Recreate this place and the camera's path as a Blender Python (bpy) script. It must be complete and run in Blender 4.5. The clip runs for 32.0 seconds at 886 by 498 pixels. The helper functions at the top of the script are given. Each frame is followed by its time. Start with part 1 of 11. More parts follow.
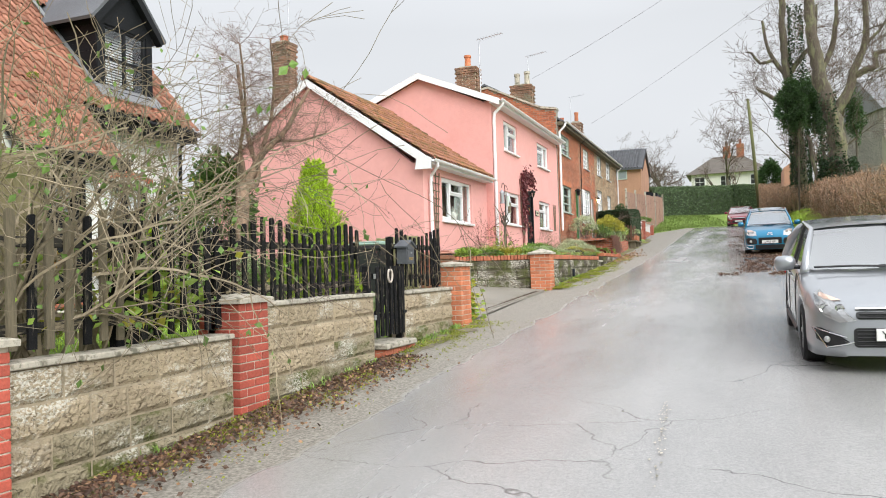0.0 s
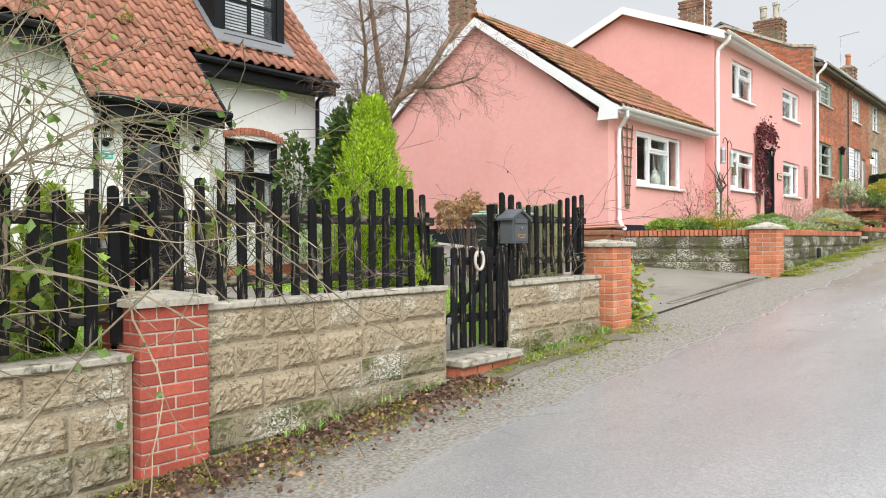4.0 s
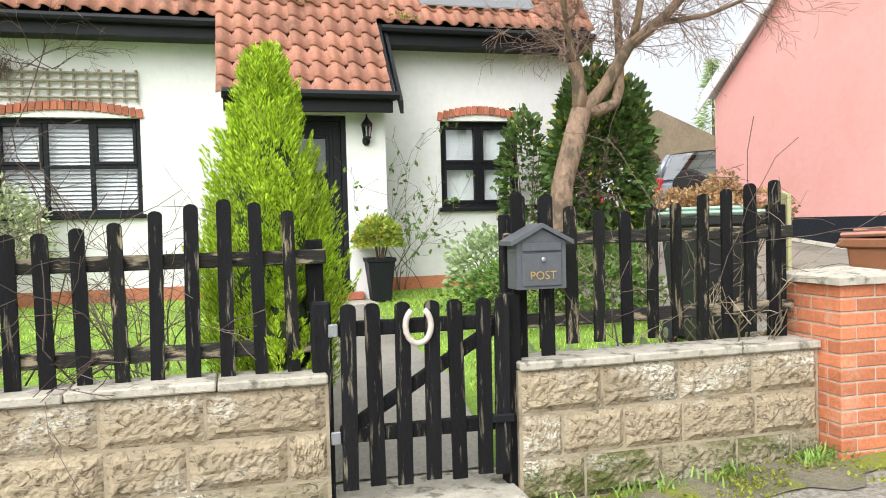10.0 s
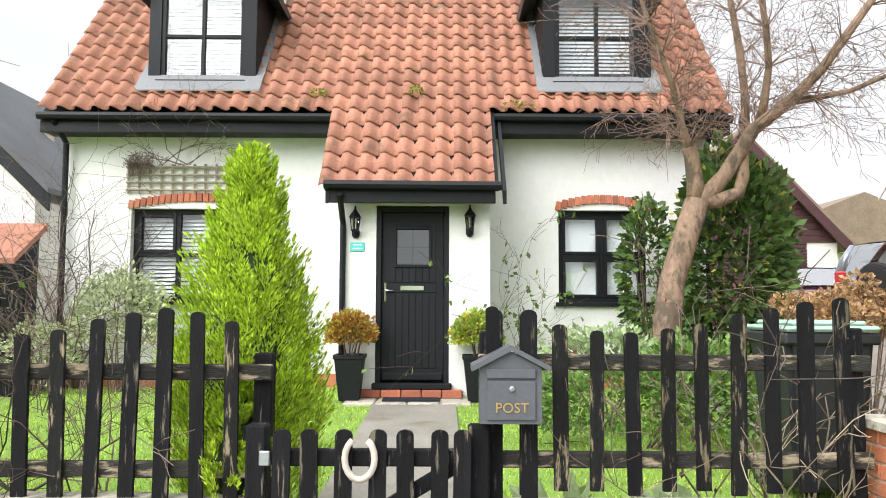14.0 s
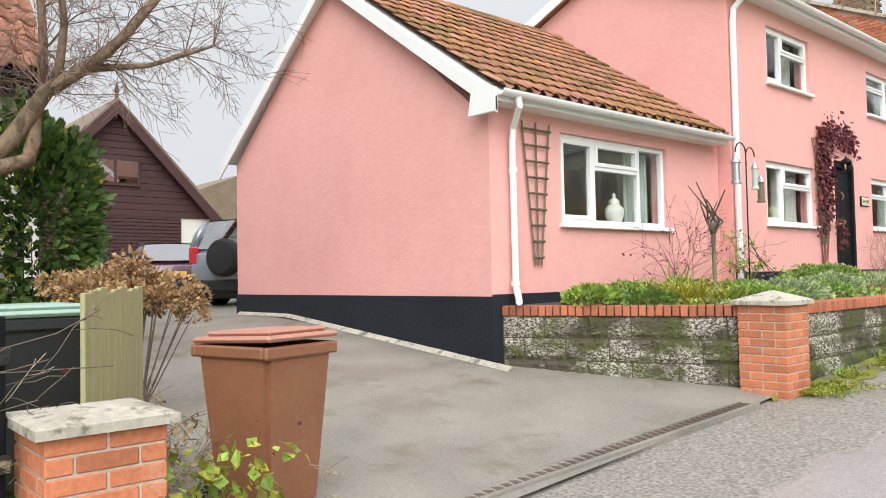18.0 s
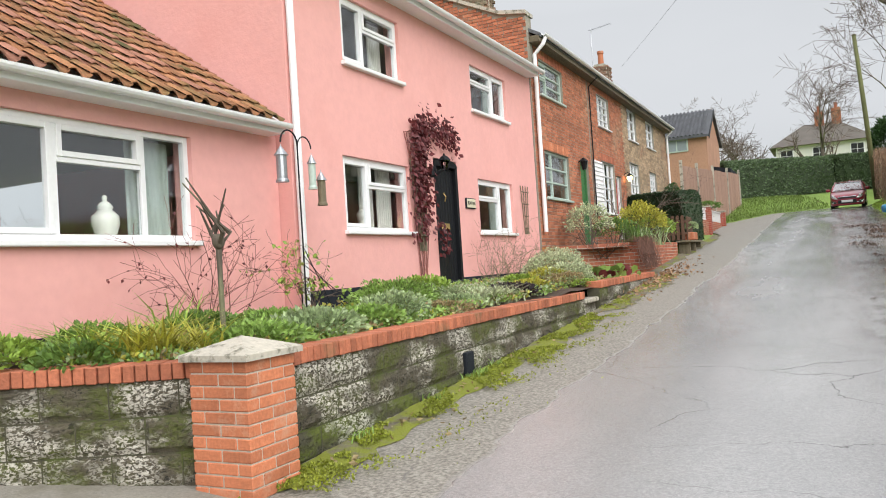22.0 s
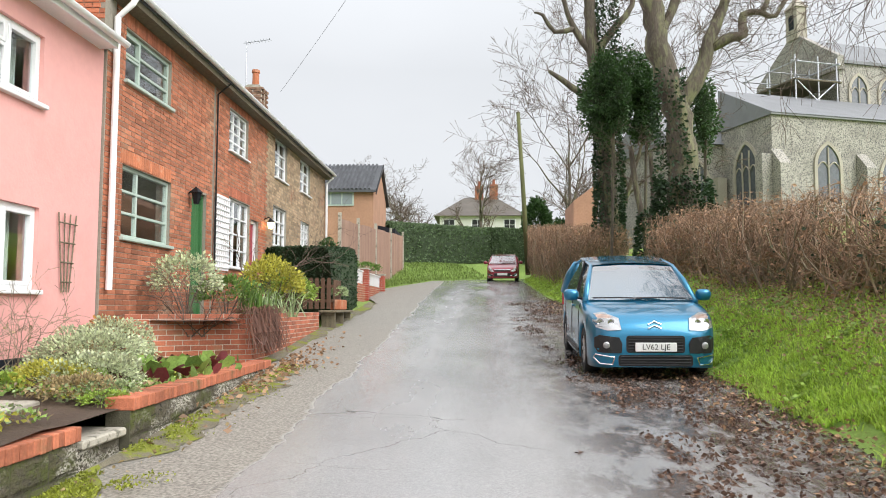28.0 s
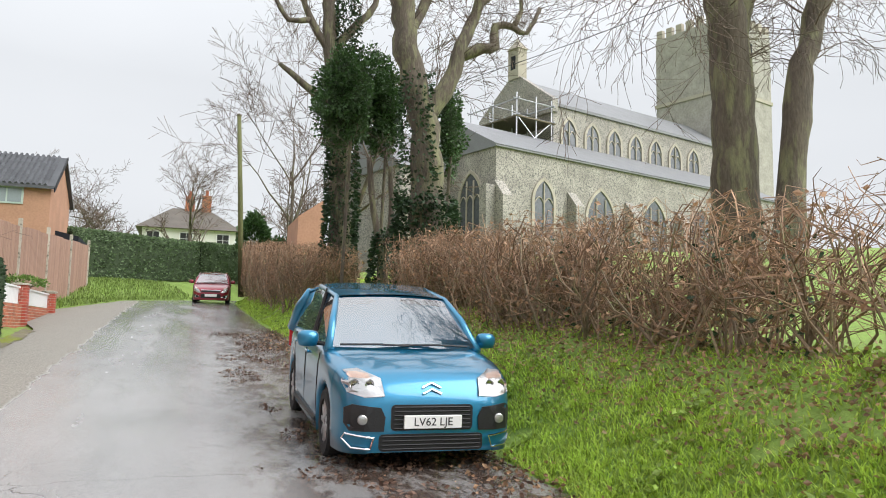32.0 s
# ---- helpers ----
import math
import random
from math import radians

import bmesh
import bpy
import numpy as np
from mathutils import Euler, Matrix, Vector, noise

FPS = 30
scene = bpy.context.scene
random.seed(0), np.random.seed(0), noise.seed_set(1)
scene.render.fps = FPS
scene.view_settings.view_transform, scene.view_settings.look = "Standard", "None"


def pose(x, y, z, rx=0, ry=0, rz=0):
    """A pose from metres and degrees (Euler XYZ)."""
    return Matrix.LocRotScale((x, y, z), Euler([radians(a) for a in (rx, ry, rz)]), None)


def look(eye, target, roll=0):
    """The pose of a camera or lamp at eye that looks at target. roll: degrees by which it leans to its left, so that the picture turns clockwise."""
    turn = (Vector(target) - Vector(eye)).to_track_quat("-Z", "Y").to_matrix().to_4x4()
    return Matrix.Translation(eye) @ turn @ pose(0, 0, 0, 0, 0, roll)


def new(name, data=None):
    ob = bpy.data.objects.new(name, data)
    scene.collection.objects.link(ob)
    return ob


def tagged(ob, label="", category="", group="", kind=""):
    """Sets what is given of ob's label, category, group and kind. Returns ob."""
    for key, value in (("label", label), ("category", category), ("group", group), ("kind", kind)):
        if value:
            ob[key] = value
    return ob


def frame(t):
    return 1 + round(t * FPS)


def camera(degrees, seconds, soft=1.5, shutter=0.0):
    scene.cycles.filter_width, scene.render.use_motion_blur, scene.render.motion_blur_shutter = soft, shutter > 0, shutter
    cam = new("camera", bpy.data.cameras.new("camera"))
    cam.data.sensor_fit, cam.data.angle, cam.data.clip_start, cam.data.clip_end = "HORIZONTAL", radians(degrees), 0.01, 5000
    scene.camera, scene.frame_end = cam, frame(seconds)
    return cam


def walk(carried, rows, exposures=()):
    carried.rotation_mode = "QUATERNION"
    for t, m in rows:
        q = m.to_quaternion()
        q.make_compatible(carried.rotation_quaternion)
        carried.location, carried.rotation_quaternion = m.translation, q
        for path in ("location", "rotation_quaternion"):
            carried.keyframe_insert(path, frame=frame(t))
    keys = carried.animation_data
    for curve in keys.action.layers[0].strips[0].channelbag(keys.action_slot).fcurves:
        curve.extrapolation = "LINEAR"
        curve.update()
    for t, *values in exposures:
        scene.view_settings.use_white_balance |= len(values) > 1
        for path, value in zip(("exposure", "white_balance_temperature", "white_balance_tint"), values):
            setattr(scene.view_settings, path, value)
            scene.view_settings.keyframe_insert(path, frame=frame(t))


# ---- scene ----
cam = camera(59.9, 32.0, soft=1.0)
METRES, EYE, TILT, LEAN, TURN = 22.7, 1.59, 0.0, 0.0, 21.05
ROWS = [
    (0.0, 0.0, 0.0, 0.0, 0.06, 1.86, 1.75),
    (0.5, 0.0073, 0.0179, 0.0006, 4.12, 1.72, 1.35),
    (1.0, 0.0124, 0.0362, 0.0003, 6.58, 1.3, 1.73),
    (1.5, 0.0173, 0.0554, 0.002, 8.35, 1.01, 2.38),
    (2.0, 0.0262, 0.0734, 0.0024, 10.84, 0.25, 2.17),
    (2.5, 0.0319, 0.0907, 0.0018, 12.91, -0.22, 1.73),
    (3.0, 0.0368, 0.1076, 0.0041, 14.91, -0.15, 1.49),
    (3.5, 0.0447, 0.1232, 0.0052, 17.07, 0.37, 0.78),
    (5.5, 0.0682, 0.1946, 0.0069, 22.78, -3.71, 1.53),
    (6.0, 0.0709, 0.2126, 0.01, 26.25, -3.5, 2.0),
    (6.5, 0.0774, 0.2303, 0.0111, 32.03, -2.34, 0.94),
    (7.0, 0.082, 0.2467, 0.0114, 34.22, -2.34, 1.32),
    (7.5, 0.0845, 0.2631, 0.0142, 37.4, -1.65, 2.39),
    (8.0, 0.0899, 0.2794, 0.0151, 43.57, -0.76, 1.97),
    (8.5, 0.0939, 0.2937, 0.016, 44.97, -0.72, 1.77),
    (9.0, 0.094, 0.3089, 0.0176, 47.17, -0.18, 2.08),
    (9.5, 0.0978, 0.3238, 0.0175, 50.82, -0.59, 2.42),
    (10.0, 0.1027, 0.3391, 0.0192, 54.37, -1.58, 1.49),
    (10.5, 0.1041, 0.3527, 0.0193, 57.02, -1.79, 0.63),
    (11.0, 0.1049, 0.365, 0.0212, 60.63, -1.36, 1.04),
    (11.5, 0.1085, 0.3764, 0.0229, 65.31, -1.13, 0.75),
    (12.0, 0.1085, 0.3836, 0.0232, 67.87, -0.32, 0.25),
    (12.5, 0.1073, 0.3877, 0.0246, 68.66, 1.49, -0.01),
    (13.0, 0.108, 0.3897, 0.0254, 69.12, 3.15, -0.17),
    (13.5, 0.1081, 0.3901, 0.0258, 69.26, 4.35, -0.27),
    (15.5, 0.107, 0.3912, 0.0258, 65.17, 5.34, 0.88),
    (16.0, 0.1074, 0.3935, 0.0255, 59.01, 4.3, 1.61),
    (16.5, 0.1117, 0.4012, 0.0251, 50.95, 3.15, 0.99),
    (17.0, 0.1174, 0.4106, 0.0259, 41.75, 2.33, 0.49),
    (17.5, 0.1215, 0.4233, 0.0258, 33.07, 2.2, 0.65),
    (18.0, 0.1252, 0.4377, 0.0275, 27.51, 2.3, 1.13),
    (18.5, 0.1323, 0.452, 0.0282, 24.82, 1.52, 0.7),
    (19.0, 0.1368, 0.4676, 0.0285, 22.23, 1.19, 0.74),
    (19.5, 0.1401, 0.485, 0.0308, 17.54, 1.96, 1.75),
    (20.0, 0.1471, 0.5014, 0.0315, 14.59, 2.65, 1.89),
    (20.5, 0.1535, 0.516, 0.0327, 11.99, 2.97, 2.23),
    (21.0, 0.1591, 0.5349, 0.034, 8.56, 2.93, 2.84),
    (21.5, 0.1684, 0.5528, 0.0336, 6.26, 2.38, 3.17),
    (22.0, 0.1761, 0.5711, 0.0343, 5.7, 1.67, 3.7),
    (22.5, 0.1802, 0.5915, 0.0369, 5.34, 1.64, 3.67),
    (23.0, 0.1871, 0.6094, 0.0381, 4.43, 2.05, 3.07),
    (23.5, 0.1919, 0.6264, 0.0388, 2.87, 2.81, 2.13),
    (24.0, 0.1945, 0.6462, 0.0413, -0.71, 3.28, 2.31),
    (24.5, 0.1998, 0.6652, 0.0414, -2.43, 3.51, 2.52),
    (26.5, 0.2239, 0.7405, 0.0461, -9.93, 2.34, 2.15),
    (27.0, 0.2315, 0.7608, 0.0487, -14.37, 2.64, 1.34),
    (27.5, 0.24, 0.7793, 0.0506, -17.09, 3.63, 0.35),
    (28.0, 0.2463, 0.7963, 0.0514, -18.53, 4.63, -0.06),
    (28.5, 0.252, 0.8139, 0.054, -20.69, 5.02, 0.1),
    (29.0, 0.2601, 0.831, 0.0543, -23.12, 5.19, -0.93),
    (29.5, 0.2685, 0.847, 0.0553, -25.89, 5.6, -1.21),
    (30.0, 0.2768, 0.8657, 0.0577, -28.65, 6.22, -0.55),
    (30.5, 0.2858, 0.8836, 0.0586, -30.53, 6.57, -0.64),
    (31.0, 0.2933, 0.9021, 0.0598, -33.48, 6.69, -0.81),
    (31.5, 0.3002, 0.921, 0.0624, -36.82, 6.58, -0.97),
    (32.0, 0.3095, 0.9386, 0.0636, -39.69, 6.44, -1.07),
]
walk(cam, [(t, pose(0, 0, EYE, TILT, LEAN, TURN) @ pose(METRES * x, METRES * y, METRES * z, 89.78 + pitch, roll, yaw)) for t, x, y, z, yaw, pitch, roll in ROWS],
     exposures=[(0, 0.36), (3.5, 0.32), (5.5, 0.38), (8, 0.52), (13, 0.78), (16, 0.68), (18.5, 0.25), (21, 0.18), (24, 0.28), (27, 0.42), (32, 0.42)])

# ---- world, sun ----
SUN_EL, SUN_AZ = 38.0, 128.0   # degrees: height, and compass direction from +y towards +x
world = bpy.data.worlds.new("overcast")
scene.world = world
world.use_nodes = True
wn, wl = world.node_tree.nodes, world.node_tree.links
wn.clear()
w_out = wn.new("ShaderNodeOutputWorld")
w_bg = wn.new("ShaderNodeBackground")
w_sky = wn.new("ShaderNodeTexSky")
w_sky.sky_type = "NISHITA"
w_sky.sun_disc = False
w_sky.sun_elevation = radians(SUN_EL)
w_sky.sun_rotation = radians(SUN_AZ)
w_sky.dust_density = 5.0
w_grey = wn.new("ShaderNodeHueSaturation")
w_grey.inputs["Saturation"].default_value = 0.12
w_tc = wn.new("ShaderNodeTexCoord")
w_map = wn.new("ShaderNodeMapping")
w_map.inputs["Scale"].default_value = (1.0, 1.0, 2.6)
w_noise = wn.new("ShaderNodeTexNoise")
w_noise.inputs["Scale"].default_value = 1.6
w_noise.inputs["Detail"].default_value = 4.0
w_ramp = wn.new("ShaderNodeValToRGB")
w_ramp.color_ramp.elements[0].position = 0.3
w_ramp.color_ramp.elements[0].color = (5.2, 5.42, 5.72, 1)
w_ramp.color_ramp.elements[1].position = 0.72
w_ramp.color_ramp.elements[1].color = (5.85, 6.05, 6.35, 1)
w_mix = wn.new("ShaderNodeMixRGB")
w_mix.inputs["Fac"].default_value = 0.8
wl.new(w_sky.outputs["Color"], w_grey.inputs["Color"])
wl.new(w_tc.outputs["Generated"], w_map.inputs["Vector"])
wl.new(w_map.outputs["Vector"], w_noise.inputs["Vector"])
wl.new(w_noise.outputs["Fac"], w_ramp.inputs["Fac"])
wl.new(w_grey.outputs["Color"], w_mix.inputs["Color1"])
wl.new(w_ramp.outputs["Color"], w_mix.inputs["Color2"])
# an overcast sky is brightest overhead
w_sep = wn.new("ShaderNodeSeparateXYZ")
wl.new(w_tc.outputs["Generated"], w_sep.inputs[0])
w_up = wn.new("ShaderNodeMapRange")
w_up.inputs["From Min"].default_value, w_up.inputs["From Max"].default_value = 0.3, 1.0
w_up.inputs["To Min"].default_value, w_up.inputs["To Max"].default_value = 1.17, 2.7
wl.new(w_sep.outputs["Z"], w_up.inputs["Value"])
w_zen = wn.new("ShaderNodeMixRGB")
w_zen.blend_type = "MULTIPLY"
w_zen.inputs["Fac"].default_value = 1.0
wl.new(w_mix.outputs["Color"], w_zen.inputs["Color1"])
wl.new(w_up.outputs["Result"], w_zen.inputs["Color2"])
wl.new(w_zen.outputs["Color"], w_bg.inputs["Color"])
w_bg.inputs["Strength"].default_value = 0.1
wl.new(w_bg.outputs["Background"], w_out.inputs["Surface"])

sun = new("sun", bpy.data.lights.new("sun", "SUN"))
sun.data.energy = 2.5
sun.data.angle = radians(60)
sun.data.color = (1.0, 0.99, 0.99)
_az, _el = radians(SUN_AZ), radians(SUN_EL)
sun.matrix_world = look((0, 0, 30), (-math.sin(_az) * math.cos(_el), -math.cos(_az) * math.cos(_el), 30 - math.sin(_el)))

# ---- materials ----
def shade(c, k):
    return tuple(min(1.0, v * k) for v in c[:3]) + (1,)


def mat(name, base, rough=0.8, var=0.18, big=1.2, fine=28.0, bump=0.25, bump_scale=70.0, metal=0.0, rand=0.0, island=0.0,
        second=None, second_scale=2.5, second_at=(0.55, 0.68), coat=0.0, spec=0.5, stretch=(1, 1, 1), rough_var=0.0, sheen_rough=None):
    """A painted, stony or leafy surface: two scales of variation, relief, and stains of a second colour."""
    m = bpy.data.materials.new(name)
    m.use_nodes = True
    n, l = m.node_tree.nodes, m.node_tree.links
    b = n["Principled BSDF"]
    b.inputs["Roughness"].default_value = rough
    b.inputs["Metallic"].default_value = metal
    b.inputs["Coat Weight"].default_value = coat
    b.inputs["Coat Roughness"].default_value = 0.05
    b.inputs["Specular IOR Level"].default_value = spec
    geo = n.new("ShaderNodeNewGeometry")
    mp = n.new("ShaderNodeMapping")
    mp.inputs["Scale"].default_value = stretch
    l.new(geo.outputs["Position"], mp.inputs["Vector"])
    a = n.new("ShaderNodeTexNoise")
    a.inputs["Scale"].default_value = big
    a.inputs["Detail"].default_value = 5
    l.new(mp.outputs["Vector"], a.inputs["Vector"])
    f = n.new("ShaderNodeTexNoise")
    f.inputs["Scale"].default_value = fine
    f.inputs["Detail"].default_value = 4
    l.new(mp.outputs["Vector"], f.inputs["Vector"])
    ad = n.new("ShaderNodeMath")
    ad.operation = "ADD"
    l.new(a.outputs["Fac"], ad.inputs[0])
    l.new(f.outputs["Fac"], ad.inputs[1])
    rp = n.new("ShaderNodeValToRGB")
    rp.color_ramp.elements[0].position = 0.33
    rp.color_ramp.elements[1].position = 0.67
    rp.color_ramp.elements[0].color = shade(base, 1 - var)
    rp.color_ramp.elements[1].color = shade(base, 1 + var)
    hf = n.new("ShaderNodeMath")
    hf.operation = "MULTIPLY"
    hf.inputs[1].default_value = 0.5
    l.new(ad.outputs[0], hf.inputs[0])
    l.new(hf.outputs[0], rp.inputs["Fac"])
    col = rp.outputs["Color"]
    if second:
        s = n.new("ShaderNodeTexNoise")
        s.inputs["Scale"].default_value = second_scale
        s.inputs["Detail"].default_value = 7
        s.inputs["Roughness"].default_value = 0.65
        l.new(mp.outputs["Vector"], s.inputs["Vector"])
        sr = n.new("ShaderNodeValToRGB")
        sr.color_ramp.elements[0].position, sr.color_ramp.elements[1].position = second_at
        l.new(s.outputs["Fac"], sr.inputs["Fac"])
        mx = n.new("ShaderNodeMixRGB")
        mx.inputs["Color2"].default_value = (*second[:3], 1)
        l.new(sr.outputs["Color"], mx.inputs["Fac"])
        l.new(col, mx.inputs["Color1"])
        col = mx.outputs["Color"]
    if rand or island:
        hs = n.new("ShaderNodeHueSaturation")
        mr = n.new("ShaderNodeMapRange")
        amount = rand or island
        mr.inputs["To Min"].default_value = 1 - amount
        mr.inputs["To Max"].default_value = 1 + amount
        if rand:
            oi = n.new("ShaderNodeObjectInfo")
            l.new(oi.outputs["Random"], mr.inputs["Value"])
        else:
            l.new(geo.outputs["Random Per Island"], mr.inputs["Value"])
        l.new(mr.outputs["Result"], hs.inputs["Value"])
        l.new(col, hs.inputs["Color"])
        col = hs.outputs["Color"]
    l.new(col, b.inputs["Base Color"])
    if rough_var:
        rr = n.new("ShaderNodeMapRange")
        rr.inputs["From Min"].default_value, rr.inputs["From Max"].default_value = 0.3, 0.7
        rr.inputs["To Min"].default_value = max(0.02, rough - rough_var)
        rr.inputs["To Max"].default_value = min(1.0, rough + rough_var)
        l.new(a.outputs["Fac"], rr.inputs["Value"])
        l.new(rr.outputs["Result"], b.inputs["Roughness"])
    if bump:
        bn = n.new("ShaderNodeTexNoise")
        bn.inputs["Scale"].default_value = bump_scale
        bn.inputs["Detail"].default_value = 5
        l.new(mp.outputs["Vector"], bn.inputs["Vector"])
        bu = n.new("ShaderNodeBump")
        bu.inputs["Strength"].default_value = bump
        bu.inputs["Distance"].default_value = 0.02
        l.new(bn.outputs["Fac"], bu.inputs["Height"])
        l.new(bu.outputs["Normal"], b.inputs["Normal"])
    return m


def leaf(name, base, rand=0.3, second=None, trans=0.25, rough=0.55):
    m = mat(name, base, rough=rough, var=0.3, big=3.0, fine=40.0, bump=0.0, island=rand, second=second, second_scale=1.6)
    m.node_tree.nodes["Principled BSDF"].inputs["Subsurface Weight"].default_value = 0.0
    n, l = m.node_tree.nodes, m.node_tree.links
    b = n["Principled BSDF"]
    t = n.new("ShaderNodeBsdfTranslucent")
    l.new(b.inputs["Base Color"].links[0].from_socket, t.inputs["Color"])
    mx = n.new("ShaderNodeMixShader")
    mx.inputs["Fac"].default_value = trans
    l.new(b.outputs[0], mx.inputs[1])
    l.new(t.outputs[0], mx.inputs[2])
    l.new(mx.outputs[0], n["Material Output"].inputs["Surface"])
    return m


def glass_mat(name, tint=(0.9, 0.95, 0.95), rough=0.02):
    m = bpy.data.materials.new(name)
    m.use_nodes = True
    b = m.node_tree.nodes["Principled BSDF"]
    b.inputs["Base Color"].default_value = (*tint, 1)
    b.inputs["Roughness"].default_value = rough
    b.inputs["Transmission Weight"].default_value = 1.0
    b.inputs["IOR"].default_value = 1.5
    return m


M = {}
M["pink"] = mat("pink_render", (0.76, 0.385, 0.35), rough=0.85, var=0.05, big=0.5, fine=9, bump=0.2, bump_scale=22, second=(0.72, 0.35, 0.31), second_scale=0.9, second_at=(0.5, 0.75))
M["white_wall"] = mat("white_render", (0.73, 0.725, 0.705), rough=0.85, var=0.05, big=0.8, fine=12, bump=0.4, bump_scale=18, second=(0.62, 0.62, 0.58), second_scale=1.2, second_at=(0.62, 0.85))
M["white_paint"] = mat("white_paint", (0.80, 0.80, 0.80), rough=0.35, var=0.04, bump=0.05)
M["black_paint"] = mat("black_paint", (0.009, 0.010, 0.012), rough=0.5, var=0.3, bump=0.15, rough_var=0.1, spec=0.22)
M["plinth"] = mat("black_plinth", (0.013, 0.016, 0.022), rough=0.8, spec=0.3, var=0.25, bump=0.3, bump_scale=30)
M["tile"] = mat("clay_pantile", (0.37, 0.165, 0.108), rough=0.8, var=0.24, big=0.9, fine=30, bump=0.3, bump_scale=60, rand=0.2, second=(0.15, 0.095, 0.06), second_scale=2.4, second_at=(0.55, 0.72))
M["tile_stuff"] = mat("clay_pantile_far", (0.37, 0.165, 0.108), rough=0.8, var=0.24, big=0.9, fine=30, bump=0.3, bump_scale=60, island=0.2, second=(0.15, 0.095, 0.06), second_scale=2.4, second_at=(0.55, 0.72))
M["tile_moss"] = mat("mossy_pantile", (0.36, 0.16, 0.075), rough=0.85, var=0.35, big=1.2, fine=26, bump=0.35, rand=0.25, second=(0.115, 0.10, 0.035), second_scale=1.5, second_at=(0.46, 0.66))
M["tile_grey"] = mat("dark_pantile", (0.075, 0.078, 0.085), rough=0.7, var=0.25, bump=0.2, island=0.2)
M["slate"] = mat("slate", (0.10, 0.105, 0.115), rough=0.6, var=0.25, bump=0.2)
M["brick"] = mat("red_brick", (0.42, 0.135, 0.075), rough=0.85, var=0.25, big=2.0, fine=40, bump=0.4, rand=0.25, second=(0.30, 0.17, 0.10), second_scale=3.0, second_at=(0.55, 0.75))
M["brick_orange"] = mat("orange_brick", (0.50, 0.17, 0.08), rough=0.8, var=0.2, big=2.5, fine=40, bump=0.3, rand=0.18, second=(0.50, 0.29, 0.19), second_scale=5.0, second_at=(0.54, 0.72))
M["brick_cope"] = mat("coping_brick", (0.41, 0.135, 0.07), rough=0.85, var=0.28, big=2.0, fine=40, bump=0.4, rand=0.25, second=(0.15, 0.115, 0.055), second_scale=2.2, second_at=(0.57, 0.72))
M["brick_buff"] = mat("buff_brick", (0.40, 0.285, 0.18), rough=0.88, var=0.28, big=0.7, fine=40, bump=0.4, island=0.3, second=(0.33, 0.17, 0.10), second_scale=0.9, second_at=(0.55, 0.7))
M["brick_stuff"] = mat("weathered_brick", (0.43, 0.155, 0.082), rough=0.88, var=0.28, big=0.7, fine=40, bump=0.4, island=0.3, second=(0.38, 0.25, 0.155), second_scale=0.7, second_at=(0.53, 0.70))
M["mortar"] = mat("mortar", (0.52, 0.46, 0.38), rough=0.95, var=0.15, bump=0.4)
M["mortar_grey"] = mat("grey_mortar", (0.30, 0.27, 0.22), rough=0.95, var=0.2, bump=0.4)
def stone_mat(name, base, pit_shade, lichen, lichen_at, moss=None, moss_at=(.55, .66), rand=.12):
    """Rock-faced block: wandering ridges with shade painted into their pits, pale lichen on the high spots, moss in
    patches.
    """
    m = mat(name, base, rough=.92, var=.16, big=1.6, fine=40, bump=0, rand=rand)
    n, l = m.node_tree.nodes, m.node_tree.links
    b = n["Principled BSDF"]
    geo = n.new("ShaderNodeNewGeometry")
    mp = n.new("ShaderNodeMapping")
    mp.inputs["Scale"].default_value = (1, 1, 1.7)
    l.new(geo.outputs["Position"], mp.inputs["Vector"])

    def tex(scale, detail, distort=0.0, src=None):
        t = n.new("ShaderNodeTexNoise")
        t.inputs["Scale"].default_value = scale
        t.inputs["Detail"].default_value = detail
        t.inputs["Roughness"].default_value = .6
        t.inputs["Distortion"].default_value = distort
        l.new(src or mp.outputs["Vector"], t.inputs["Vector"])
        return t.outputs["Fac"]

    def rmp(src, a, c):
        r = n.new("ShaderNodeValToRGB")
        r.color_ramp.elements[0].position, r.color_ramp.elements[1].position = a, c
        l.new(src, r.inputs["Fac"])
        return r.outputs["Color"]

    def blend(fac, c1, c2):
        k = n.new("ShaderNodeMixRGB")
        l.new(fac, k.inputs["Fac"])
        l.new(c1, k.inputs["Color1"])
        k.inputs["Color2"].default_value = (*c2, 1)
        return k.outputs["Color"]

    def times(a, c):
        k = n.new("ShaderNodeMath")
        k.operation = "MULTIPLY"
        l.new(a, k.inputs[0])
        l.new(c, k.inputs[1])
        return k.outputs[0]
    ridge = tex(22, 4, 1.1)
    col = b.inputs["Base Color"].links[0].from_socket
    # low parts of the relief coloured darker, as shade in the hollows
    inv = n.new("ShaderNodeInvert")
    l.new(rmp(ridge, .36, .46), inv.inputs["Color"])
    col = blend(inv.outputs[0], col, pit_shade)
    if moss:
        col = blend(times(rmp(tex(2.6, 8), *moss_at), rmp(tex(30, 3), .30, .5)), col, moss)
    col = blend(times(rmp(tex(1.5, 5), lichen_at, lichen_at + .12), rmp(tex(36, 4, .8), .47, .55)), col, lichen)
    l.new(col, b.inputs["Base Color"])
    bu = n.new("ShaderNodeBump")
    bu.inputs["Strength"].default_value = .9
    bu.inputs["Distance"].default_value = .022
    l.new(ridge, bu.inputs["Height"])
    l.new(bu.outputs["Normal"], b.inputs["Normal"])
    return m


